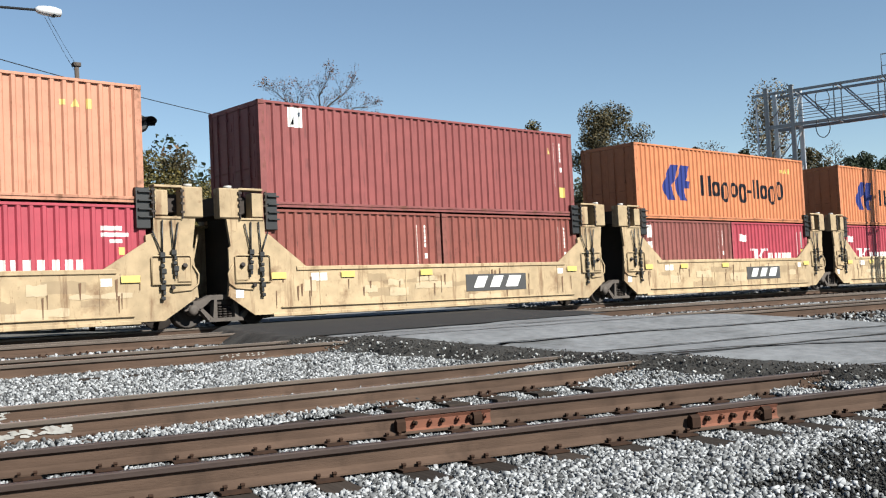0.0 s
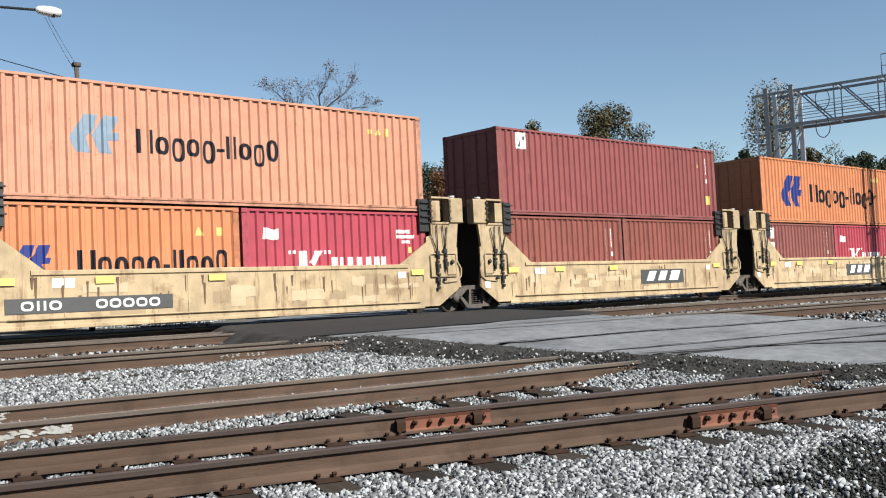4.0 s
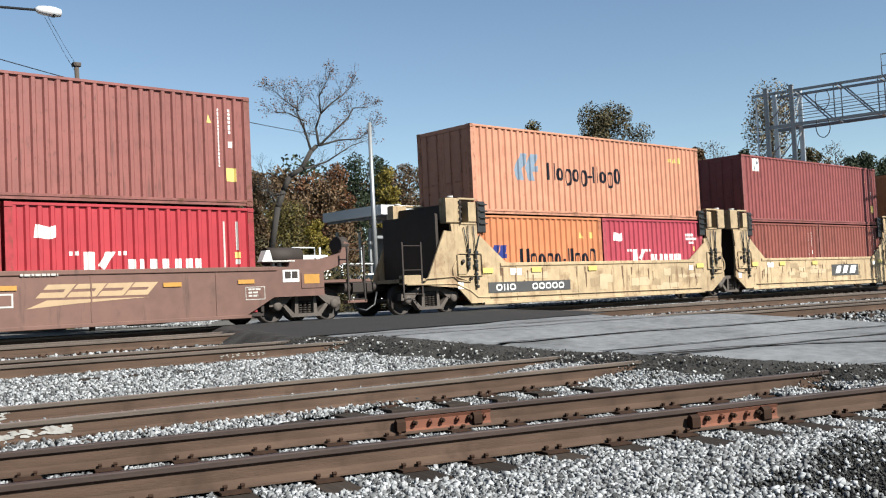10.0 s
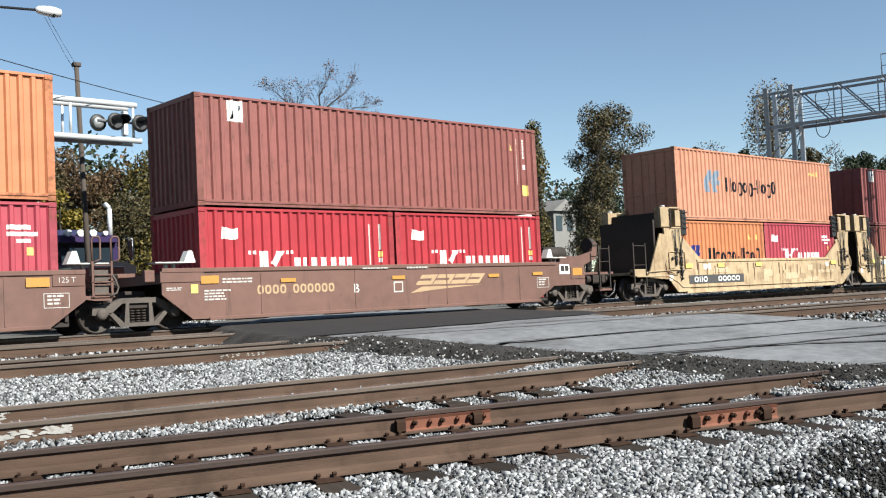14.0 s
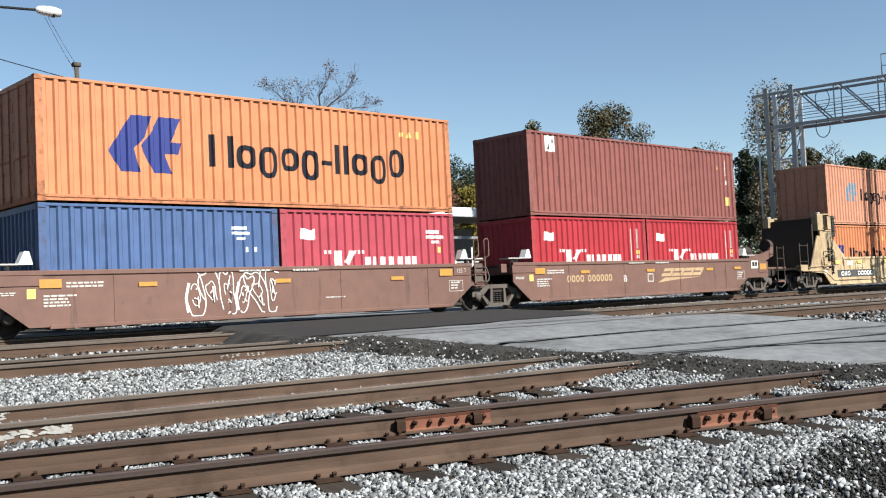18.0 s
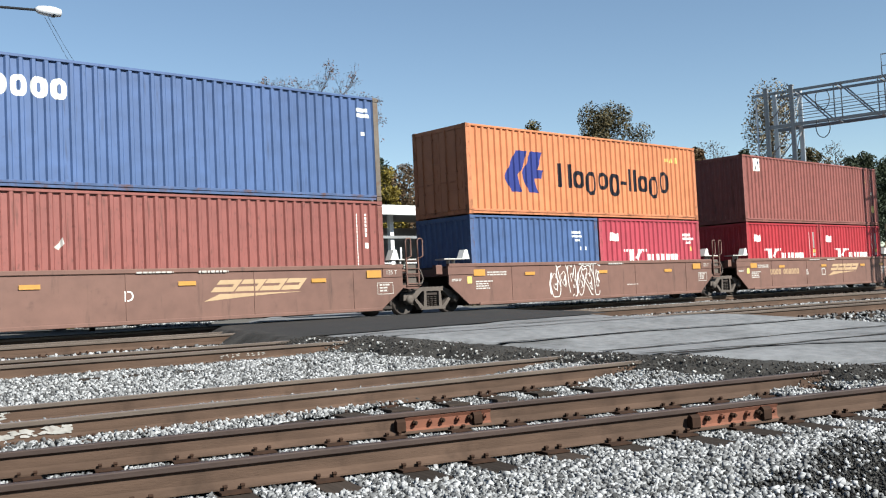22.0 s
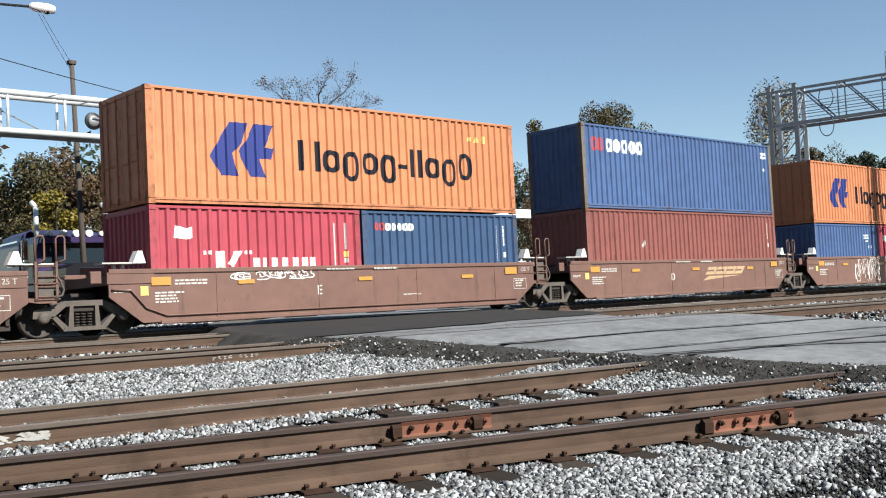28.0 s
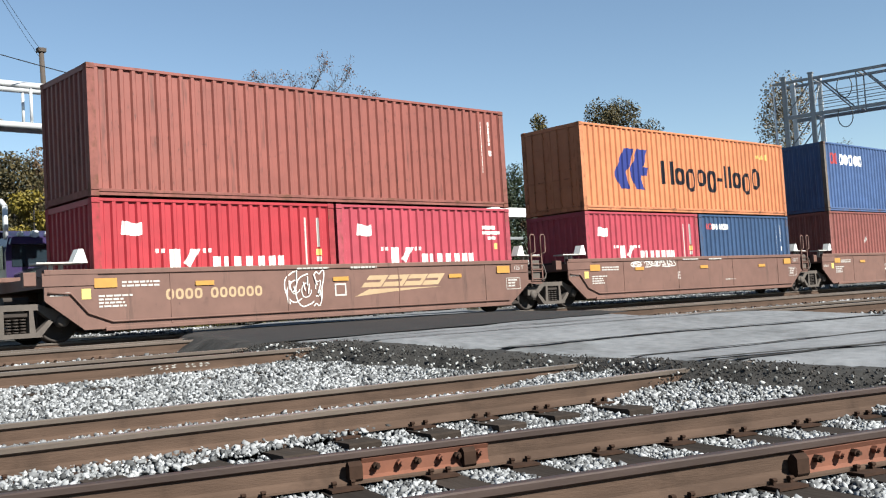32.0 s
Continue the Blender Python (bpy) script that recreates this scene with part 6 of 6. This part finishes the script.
def ivy_column(x, y, top, w, label, seed):
    """A dead trunk wrapped in ivy."""
    rng, nr = random.Random(seed), np.random.RandomState(seed)
    base = level(y) - 0.22
    th = thing("tree", Matrix.Translation((x, y, base)), label, "tree", "trees behind the railway")
    h = top - base
    bm = rod(B(), (0, 0, -0.2), (0.1, 0, h - 0.2), 0.17, 8, 0.1)
    rod(bm, (0, 0, h * 0.78), (0.75, 0, h * 0.86), 0.05, 5, 0.02)
    rod(bm, (0, 0, h * 0.6), (0.6, 0, h * 0.7), 0.04, 5, 0.02)
    part("trunk", bm, M_BARK, th)
    cs = [(rng.uniform(-.15, .15) * w, rng.uniform(-.15, .15) * w, h * (0.08 + 0.9 * k / 17)) for k in range(18)]
    rs = [w * (0.50 + 0.10 * math.sin(k * 0.9 + seed) - (0.16 if 9 < k < 13 else 0)) for k in range(18)]
    part("crown", leaves_mesh("crown", cloud(cs, rs, 7000 if h < 11 else 15000, 0.06 if h < 11 else 0.085, nr), L_GREEN if seed < 5 else L_PALE), None, th)


ivy_column(40.6, 36, 9.5, 0.95, "dead tree trunk covered in green ivy", 3)
ivy_column(72.6, 40, 14.9, 3.3, "tall trunk wrapped in pale dry ivy", 7)

# low brush along the far side of the yard
nr, rng = np.random.RandomState(4), random.Random(4)
cs = [(rng.uniform(23, 60), rng.uniform(36.8, 47), rng.uniform(-0.1, 0.9)) for _ in range(260)]
cs += [(rng.uniform(23.8, 29.5), rng.uniform(36.9, 37.5), rng.uniform(0.1, 1.9)) for _ in range(60)]
tagged(new("brush", leaves_mesh("brush", cloud(cs, [rng.uniform(0.5, 1.0) for _ in cs], 26000, 0.075, nr, 0.8), L_OLIVE)), "low olive brush and weeds behind the road", "brush", kind="stuff")


# ---- signal bridge over the tracks ----
def signal_bridge():
    """Lattice bridge; in its own space x runs through its depth and -y along it over the tracks."""
    th = thing("signal_bridge", pose(47.0, 26.6, 0, 0, 0, 10.1), "grey steel lattice signal bridge over the tracks", "signal bridge")
    d, zt, zb, end, step = 1.3, 9.93, 8.22, -30.0, 2.05

    def bar(bm, p, q, w=0.05):
        return rod(bm, p, q, w, 6)

    for foot in (0.0, end + 2.2):
        for y in (-0.5, -1.78):
            for x in (0.0, d):
                bm = box(B(), x - 0.085, x + 0.085, foot + y - 0.1, foot + y + 0.1, -0.3, zt + 0.28, 0.012)
                box(bm, x - 0.11, x + 0.11, foot + y - 0.13, foot + y + 0.13, zt + 0.24, zt + 0.30, 0.01)
                # The +x legs take a brighter metal to stand for sunlit faces.
                part("leg", bm, M_ALU if x else M_GALV, th)
        for k in range(5):
            z = zt - 1.72 * k
            for x in (0.0, d):
                part("lacing", bar(B(), (x, foot - 0.5, z - 1.6), (x, foot - 1.78, z - 0.1), 0.03), M_GALV, th)
                part("lacing", bar(B(), (x, foot - 1.78, z - 1.65), (x, foot - 0.5, z - 1.65), 0.04), M_ALU, th)
            part("lacing", bar(B(), (0, foot - 1.78, z - 1.6), (d, foot - 1.78, z - 0.1), 0.03), M_GALV, th)
        part("conduit", rod(B(), (0.0, foot + 0.02, -0.3), (0.0, foot + 0.02, zt - 0.1), 0.045, 8), M_ALU, th)
    for x in (0.0, d):
        part("top_chord", box(B(), x - 0.06, x + 0.06, end, 0.05, zt - 0.06, zt + 0.06, 0.01), M_GALV, th)
        part("bottom_chord", box(B(), x - 0.06, x + 0.06, end, -0.4, zb - 0.08, zb + 0.08, 0.01), M_GALV, th)
        for k in range(14):
            y = -1.78 - step * k
            part("post", bar(B(), (x, y - step, zt), (x, y - step, zb), 0.032), M_GALV, th)
            part("brace", bar(B(), (x, y - 0.25, zt), (x, y - step + 0.25, zb), 0.038), M_GALV, th)
        for z in (0.42, 0.72, 1.02):
            part("handrail", bar(B(), (x + (0.12 if x == 0 else -0.12), end, zb + z), (x + (0.12 if x == 0 else -0.12), -1.9, zb + z), 0.018), M_GALV, th)
    for k in range(15):
        y = -1.78 - step * k
        part("cross_member", bar(B(), (0, y, zt), (d, y, zt), 0.035), M_GALV, th)
        part("cross_member", bar(B(), (0, y, zb), (d, y, zb), 0.035), M_GALV, th)
    for k in range(3):
        xx = 0.36 + 0.21 * k
        part("walkway_plank", box(B(), xx, xx + 0.18, end, -1.9, zb + 0.06, zb + 0.09), M_GALV, th)
    for y, z in ((-3.25, zb - 0.42), (-3.3, zb + 0.95)):
        bm = B()
        path_rod(bm, [(-0.1, y + 0.34 * math.sin(a), z - 0.52 * math.cos(a) + 0.1) for a in np.linspace(-2.4, 2.4, 14)], 0.022)
        part("cable_loop", bm, M_BLACK, th)
    bm = B()
    path_rod(bm, [(0, -6.1, zt), (0, -6.1, zt + 1.05), (0, -8.6, zt + 1.05), (0, -8.6, zt)], 0.03)
    path_rod(bm, [(0, -6.1, zt + 0.5), (0, -8.6, zt + 0.5)], 0.02)
    part("guard_rail", bm, M_GALV, th)
    return th


signal_bridge()


# ---- crossing cantilever, poles, lamp, wires ----
def cantilever():
    th = thing("crossing_cantilever", Matrix.Identity(4), "bright aluminium crossing cantilever with black signal lamps", "crossing signal")
    y = 28.0
    for dy in (-0.28, 0.28):
        part("arm_tube", rod(B(), (4.0, y + dy, 6.50), (13.72, y + dy, 6.52), 0.085, 12), M_ALU, th)
        part("arm_tube", rod(B(), (4.0, y + dy, 5.45), (13.85, y + dy, 5.48), 0.085, 12), M_ALU, th)
    for x in (13.62, 11.75, 10.2, 8.6, 7.0, 5.4):
        for dy in (-0.28, 0.28):
            part("strut", rod(B(), (x, y + dy, 5.48), (x, y + dy, 6.5), 0.04, 8), M_ALU, th)
    for a, b in ((11.4, 9.2), (9.2, 7.0), (7.0, 4.8)):
        part("brace", rod(B(), (a, y, 5.5), (b, y, 6.45), 0.02, 6), M_GALV, th)
    part("walkway", box(B(), 4.0, 13.3, y - 0.25, y + 0.25, 5.38, 5.42), M_GALV, th)
    part("mast", rod(B(), (4.2, y, -0.25), (4.2, y, 7.2), 0.16, 14), M_ALU, th)
    part("cross_bar", rod(B(), (12.5, y - 0.35, 5.98), (13.75, y - 0.35, 5.98), 0.04, 8), M_GALV, th)
    part("lamp_bracket", box(B(), 13.28, 13.40, y - 0.4, y - 0.2, 5.6, 6.3, 0.02), M_ALU, th)
    for x, dx in ((12.98, 0.14), (13.72, 0.2)):
        lamp = part("lamp_disc", lathe(B(), [(0.02, 0.02), (0.25, 0.0), (0.26, 0.03), (0.25, 0.05)], 20), M_BLACK, th, at=Matrix.Translation((x, y - 0.55, 5.95)))
        bm = lathe(B(), [(0.1, 0.28), (0.17, 0.22), (0.19, 0.02), (0.19, -0.02)], 16)
        part("housing", bm, M_BLACK, lamp)
        bm, rows = B(), []
        for k in range(13):
            a = math.radians(-20 + 220 * k / 12)
            rows.append([bm.verts.new((0.185 * math.cos(a) + o * dx, -d, 0.185 * math.sin(a))) for o, d in ((0, 0.0), (1, 0.30 if 1 < k < 11 else 0.16))])
        for p, q in zip(rows, rows[1:]):
            bm.faces.new((p[0], p[1], q[1], q[0]))
        bmesh.ops.solidify(bm, geom=bm.faces[:], thickness=0.012)
        part("hood", bm, M_BLACK, lamp)
    back = part("lamp_disc", lathe(B(), [(0.02, 0.02), (0.24, 0.0), (0.25, 0.03), (0.24, 0.05)], 20), M_BLACK, th, at=Matrix.Translation((12.55, y - 0.3, 5.92)))
    part("lamp_face", lathe(B(), [(0.01, -0.05), (0.15, -0.04), (0.17, 0.0)], 18), M_GALV, back)


cantilever()

pole = thing("utility_pole", Matrix.Translation((12.95, 30, -0.25)), "weathered brown timber utility pole", "utility pole")
part("shaft", rod(B(), (0.25, 0, -0.3), (0, 0, 8.36), 0.095, 12, 0.068), M_POLE, pole)
part("cap", box(B(), -0.11, 0.11, -0.1, 0.1, 8.30, 8.42, 0.01), M_POLE, pole)

lp = thing("light_pole", Matrix.Translation((26.8, 33, -0.25)), "plain galvanised steel lamp post", "lamp post")
part("shaft", rod(B(), (0, 0, 0), (0, 0, 8.2), 0.11, 12, 0.08), M_GALV, lp)
part("base", box(B(), -0.2, 0.2, -0.2, 0.2, -0.05, 0.06, 0.02), M_GALV, lp)

sl = thing("street_lamp", Matrix.Identity(4), "street lamp on a long dark arm", "street lamp")
part("shaft", rod(B(), (5.5, 26.2, -0.25), (5.5, 26.2, 8.4), 0.14, 12, 0.1), M_GALV, sl)
part("arm", rod(B(), (5.5, 26.2, 8.1), (10.35, 26.2, 8.46), 0.035, 8), M_BLACK, sl)
bm = B()
lathe(bm, [(0.04, 10.25), (0.10, 10.33), (0.13, 10.5), (0.14, 10.75), (0.10, 10.92), (0.03, 10.95)], 14, "x")
part("head", bm, M_ALU, sl, "bright aluminium lamp head", at=Matrix.Translation((0, 26.2, 8.47)))
part("lens", lathe(B(), [(0.05, -0.14), (0.11, -0.09), (0.12, -0.04)], 14, "z"), M_GLASS, sl, at=Matrix.Translation((10.72, 26.2, 8.47)))


def wire(p, q, sag, r=0.012):
    bm = B()
    p, q = Vector(p), Vector(q)
    pts = []
    for k in range(19):
        s = k / 18
        pts.append(p.lerp(q, s) - Vector((0, 0, sag * 4 * s * (1 - s))))
    path_rod(bm, pts, r, 5)
    return tagged(new("overhead_wire", mesh_of("overhead_wire", bm, M_BLACK)), "thin black overhead cable", "cable", "overhead cables")


wire((1.2, 22, 7.3), (26, 34.3, 7.45), 0.42, 0.013)
wire((10.6, 26.2, 8.3), (12.95, 30, 8.1), 0.03, 0.006)
wire((10.5, 26.2, 8.3), (12.9, 30, 7.9), 0.03, 0.006)


# ---- vehicles and buildings behind the train ----
def semi_truck():
    at = pose(13.5, 31.4, 0.03, 0, 0, -3)
    th = thing("semi_truck", at, "dark purple long-nosed truck waiting at the crossing", "truck")
    # front faces -y
    bm = slab(B(), [(-1.2, 0.9), (1.2, 0.9), (1.22, 2.5), (1.12, 2.95), (-1.12, 2.95), (-1.22, 2.5)], 0.0, 1.6)
    part("cab", bm, M_PURPLE, th)
    bm = slab(B(), [(-1.25, 0.8), (1.25, 0.8), (1.25, 2.75), (1.12, 3.1), (0.8, 3.26), (-0.8, 3.26), (-1.12, 3.1), (-1.25, 2.75)], 1.6, 3.6)
    part("sleeper_cab", bm, M_PURPLE, th)
    bm = B()
    v0 = [bm.verts.new(p) for p in ((-1.12, 0.0, 2.95), (1.12, 0.0, 2.95), (0.95, 1.6, 3.26), (-0.95, 1.6, 3.26))]
    bm.faces.new(v0)
    part("roof_fairing", bm, M_PURPLE, th)
    bm = slab(B(), [(-1.05, 0.8), (1.05, 0.8), (1.0, 1.85), (0.7, 2.0), (-0.7, 2.0), (-1.0, 1.85)], -1.9, 0.0)
    part("hood", bm, M_NIGHT, th, "black glossy hood")
    part("windscreen", box(B(), -1.05, 1.05, -0.02, 0.01, 2.08, 2.72, 0.004), M_GLASS, th)
    for x in (-1.235, 1.235):
        part("side_window", box(B(), x - 0.012, x + 0.012, 0.18, 1.15, 2.02, 2.70, 0.004), M_GLASS, th)
        part("sleeper_window", box(B(), x * 1.02 - 0.012, x * 1.02 + 0.012, 2.2, 2.8, 2.1, 2.5, 0.004), M_GLASS, th)
        part("door_seam", box(B(), x - 0.006, x + 0.006, 1.22, 1.25, 0.95, 2.75), M_BLACK, th)
        part("stripe", box(B(), x * 1.022 - 0.006, x * 1.022 + 0.006, 1.65, 3.55, 2.86, 2.92), M_CHROME, th)
    part("visor", slab(B(), [(-1.15, 2.72), (1.15, 2.72), (1.1, 2.9), (-1.1, 2.9)], -0.22, 0.0), M_PURPLE, th)
    part("grille", box(B(), -0.6, 0.6, -1.95, -1.9, 0.9, 1.85, 0.01), M_CHROME, th)
    part("bumper", box(B(), -1.25, 1.25, -2.15, -1.95, 0.35, 0.8, 0.04), M_CHROME, th)
    for x in (-0.8, -0.4, 0.0, 0.4, 0.8):
        part("marker_lamp", rod(B(), (x, -0.12, 3.02), (x, 0.1, 3.02), 0.075 if abs(x) > 0.5 else 0.11, 12), M_WHITE, th, "white roof lamp")
    for x in (-1.38, 1.38):
        e = x * 0.8
        bm = rod(B(), (e, 0.3, 2.9), (e, 0.3, 3.85), 0.075, 12)
        rod(bm, (e, 0.3, 3.85), (e - 0.08, 0.45, 4.03), 0.075, 12)
        part("exhaust_stack", bm, M_ALU, th)
        bm = B()
        path_rod(bm, [(x * 1.05, -0.1, 2.1), (x * 1.2, -0.15, 2.15), (x * 1.2, -0.15, 2.85), (x * 1.05, -0.1, 2.85)], 0.02)
        box(bm, x * 1.17 - 0.09, x * 1.17 + 0.09, -0.16, -0.1, 2.2, 2.8, 0.02)
        part("mirror", bm, M_CHROME, th)
        for yy in (-1.2, 2.6, 3.9):
            w = part("wheel", rod(B(), (x * 0.72, yy, 0.52), (x * 0.95, yy, 0.52), 0.52, 20), M_BLACK, th)
            part("rim", rod(B(), (x * 0.95, yy, 0.52), (x * 0.965, yy, 0.52), 0.28, 14), M_CHROME, w)
        part("fender", box(B(), *sorted((x * 0.7, x * 0.95)), -1.8, -0.6, 1.02, 1.12, 0.02), M_NIGHT, th)
    part("frame", box(B(), -0.4, 0.4, -1.8, 6.0, 0.55, 0.8, 0.02), M_BLACK, th)


semi_truck()


def tank_trailer():
    th = thing("tank_trailer", pose(11.2, 36.4, -0.02, 0, 0, 25), "pale green cylindrical tank trailer", "tank trailer")
    part("tank", lathe(B(), [(0.2, 0.0), (0.9, 0.06), (1.12, 0.25), (1.15, 0.6), (1.15, 9.0), (1.0, 9.3), (0.2, 9.4)], 28, "y"), M_TANK, th, at=Matrix.Translation((-1.4, -2.2, 2.42)))
    part("frame", box(B(), -2.0, -0.8, -2.0, 7.0, 0.9, 1.25, 0.02), M_BLACK, th)
    for x in (-2.4, -0.7):
        for y in (4.5, 5.8):
            part("wheel", rod(B(), (x, y, 0.5), (x + 0.3, y, 0.5), 0.5, 18), M_BLACK, th)
    part("landing_leg", box(B(), -1.6, -1.4, -0.2, 0.0, 0.0, 1.0, 0.02), M_BLACK, th)


tank_trailer()


def pickup(x, y, rz, mat, label):
    th = thing("pickup_truck", pose(x, y, -0.05, 0, 0, rz), label, "truck", "parked vehicles")
    bm = slab(B(), [(-2.6, 0.5), (2.6, 0.5), (2.65, 0.95), (2.5, 1.2), (1.0, 1.28), (-2.6, 1.22)], -0.95, 0.95)
    part("body", bm, mat, th)
    bm = slab(B(), [(-0.9, 1.2), (1.1, 1.25), (0.55, 1.85), (-0.7, 1.88)], -0.85, 0.85)
    cab = part("cab", bm, mat, th)
    part("side_window", slab(B(), [(-0.7, 1.3), (0.8, 1.32), (0.45, 1.78), (-0.6, 1.8)], -0.862, -0.85), M_GLASS, cab)
    for xx in (-1.7, 1.75):
        for yy in (-0.96, 0.76):
            part("wheel", rod(B(), (xx, yy, 0.38), (xx, yy + 0.2, 0.38), 0.38, 16), M_BLACK, th)


pickup(31.4, 39.5, -10, M_STUCCO, "white pickup truck parked by the fence")


def station():
    th = thing("canopy_building", Matrix.Identity(4), "flat white canopy with a blue-grey metal building", "building")
    part("fascia", box(B(), 33.0, 44.8, 40.0, 40.3, 4.87, 5.37, 0.01), M_STUCCO, th)
    part("fascia", box(B(), 32.98, 33.2, 40.3, 45.0, 4.87, 5.37, 0.01), M_STUCCO, th)
    part("roof", box(B(), 33.2, 44.8, 40.3, 45.0, 5.0, 5.3, 0.01), M_WALL, th)
    for x in (34.5, 38.6, 42.8):
        part("post", box(B(), x - 0.12, x + 0.12, 41.0, 41.24, -0.25, 5.0, 0.01), M_STUCCO, th)
    part("beam", box(B(), 33.4, 44.0, 40.9, 41.1, 3.7, 3.85, 0.01), M_GALV, th)
    part("shed_roof", slab(B(), [(33.2, 4.74), (35.25, 5.06), (35.3, 5.53), (33.2, 5.13)], 41.2, 44.9), M_ROOFBLUE, th, "blue-grey sheet metal shed roof")
    part("shed_beam", slab(B(), [(33.3, 4.44), (35.1, 4.68), (35.15, 5.0), (33.3, 4.70)], 41.3, 41.45), M_WALL, th)
    for x in (33.45, 35.0):
        for y in (41.6, 44.4):
            part("shed_post", box(B(), x - 0.06, x + 0.06, y - 0.06, y + 0.06, -0.25, 4.3, 0.01), M_GALV, th)
    part("wall", box(B(), 36.0, 44.0, 44.6, 44.9, -0.25, 4.6, 0.01), M_WALL, th)
    for x in (37.0, 40.0):
        part("window", box(B(), x, x + 1.6, 44.55, 44.62, 1.0, 2.6, 0.01), M_GLASS, th)


station()


def yard_fence():
    th = thing("pipe_fence", Matrix.Identity(4), "pale steel pipe rails in front of the building", "fence")
    for x in np.arange(27.0, 44.0, 1.25):
        part("post", rod(B(), (x, 38.9, -0.25), (x, 38.9, 3.1 if int(x * 4) % 2 else 2.5), 0.05, 8), M_ALU, th)
    for z in (1.3, 2.3):
        part("rail", rod(B(), (27.0, 38.9, z), (43.4, 38.9, z), 0.035, 8), M_ALU, th)
    return th


yard_fence()

hs = thing("house", pose(71.0, 60, 1.0), "pale grey house among the trees", "house")
part("wall", box(B(), -1.5, 1.5, 0, 2.4, 0, 6.8, 0.02), M_WALL, hs)
part("roof", slab(B(), [(-1.8, 6.8), (1.8, 6.8), (0, 7.9)], -0.3, 2.7), M_WALL, hs)
for x in (-1.2, 0.3):
    part("window", box(B(), x, x + 0.8, -0.04, 0.02, 5.0, 6.4, 0.01), M_GLASS, hs)


def box_truck(x, y, rz, label):
    """A white service truck with a pipe rack on its roof."""
    th = thing("service_truck", pose(x, y, -0.05, 0, 0, rz), label, "truck", "parked vehicles")
    part("body", box(B(), -1.1, 1.2, -0.95, 0.95, 0.8, 2.75, 0.06), M_STUCCO, th)
    part("cab", slab(B(), [(1.22, 0.7), (2.9, 0.7), (2.9, 1.5), (2.3, 1.7), (1.9, 2.5), (1.22, 2.6)], -0.9, 0.9), M_STUCCO, th)
    part("side_window", slab(B(), [(1.35, 1.65), (2.15, 1.65), (1.8, 2.4), (1.35, 2.45)], -0.915, -0.9), M_GLASS, th)
    for yy in (-0.7, 0.7):
        bm = B()
        path_rod(bm, [(-0.7, yy, 2.72), (-0.7, yy, 3.1), (0.6, yy, 3.1), (0.6, yy, 2.72)], 0.03)
        part("rack_rail", bm, M_ALU, th)
    for xx in (-0.9, 2.1):
        for yy in (-0.96, 0.74):
            part("wheel", rod(B(), (xx, yy, 0.42), (xx, yy + 0.22, 0.42), 0.42, 16), M_BLACK, th)


box_truck(26.9, 39.0, 4, "white box-bodied service truck parked among the brush")


# ---- what moves ----
# seconds and metres run by the train since the start
RUN = [(0.0, 0.0), (1.0, 2.10), (2.0, 4.23), (3.0, 6.40), (4.0, 8.61), (5.0, 10.86), (6.0, 13.13), (7.0, 15.49), (8.0, 17.91), (9.0, 20.36), (10.0, 22.83), (11.0, 25.33),
       (12.0, 27.96), (13.0, 30.69), (14.0, 33.49), (15.0, 36.36), (16.0, 39.28), (17.0, 42.24), (18.0, 45.28), (19.0, 48.40), (20.0, 51.59), (21.0, 54.84), (22.0, 58.17), (23.0, 61.54),
       (24.0, 64.95), (25.0, 68.43), (26.0, 71.96), (27.0, 75.51), (28.0, 79.10), (29.0, 82.76), (30.0, 86.51), (31.0, 90.32), (32.0, 94.15)]


def motions():
    for th, x, z in MOVERS:
        walk(th, [(t, Matrix.Translation((x + s, TRACK_Y, z))) for t, s in RUN])
    ts, ss = [r[0] for r in RUN], [r[1] for r in RUN]
    steps = [k * 0.1 for k in range(321)]
    turns = [Matrix.Rotation(np.interp(t, ts, ss) / WHEEL_R, 4, "Y") for t in steps]
    for w, x in WHEELSETS:
        walk(w, [(t, Matrix.Translation((x, 0, WHEEL_R)) @ m) for t, m in zip(steps, turns)])


motions()
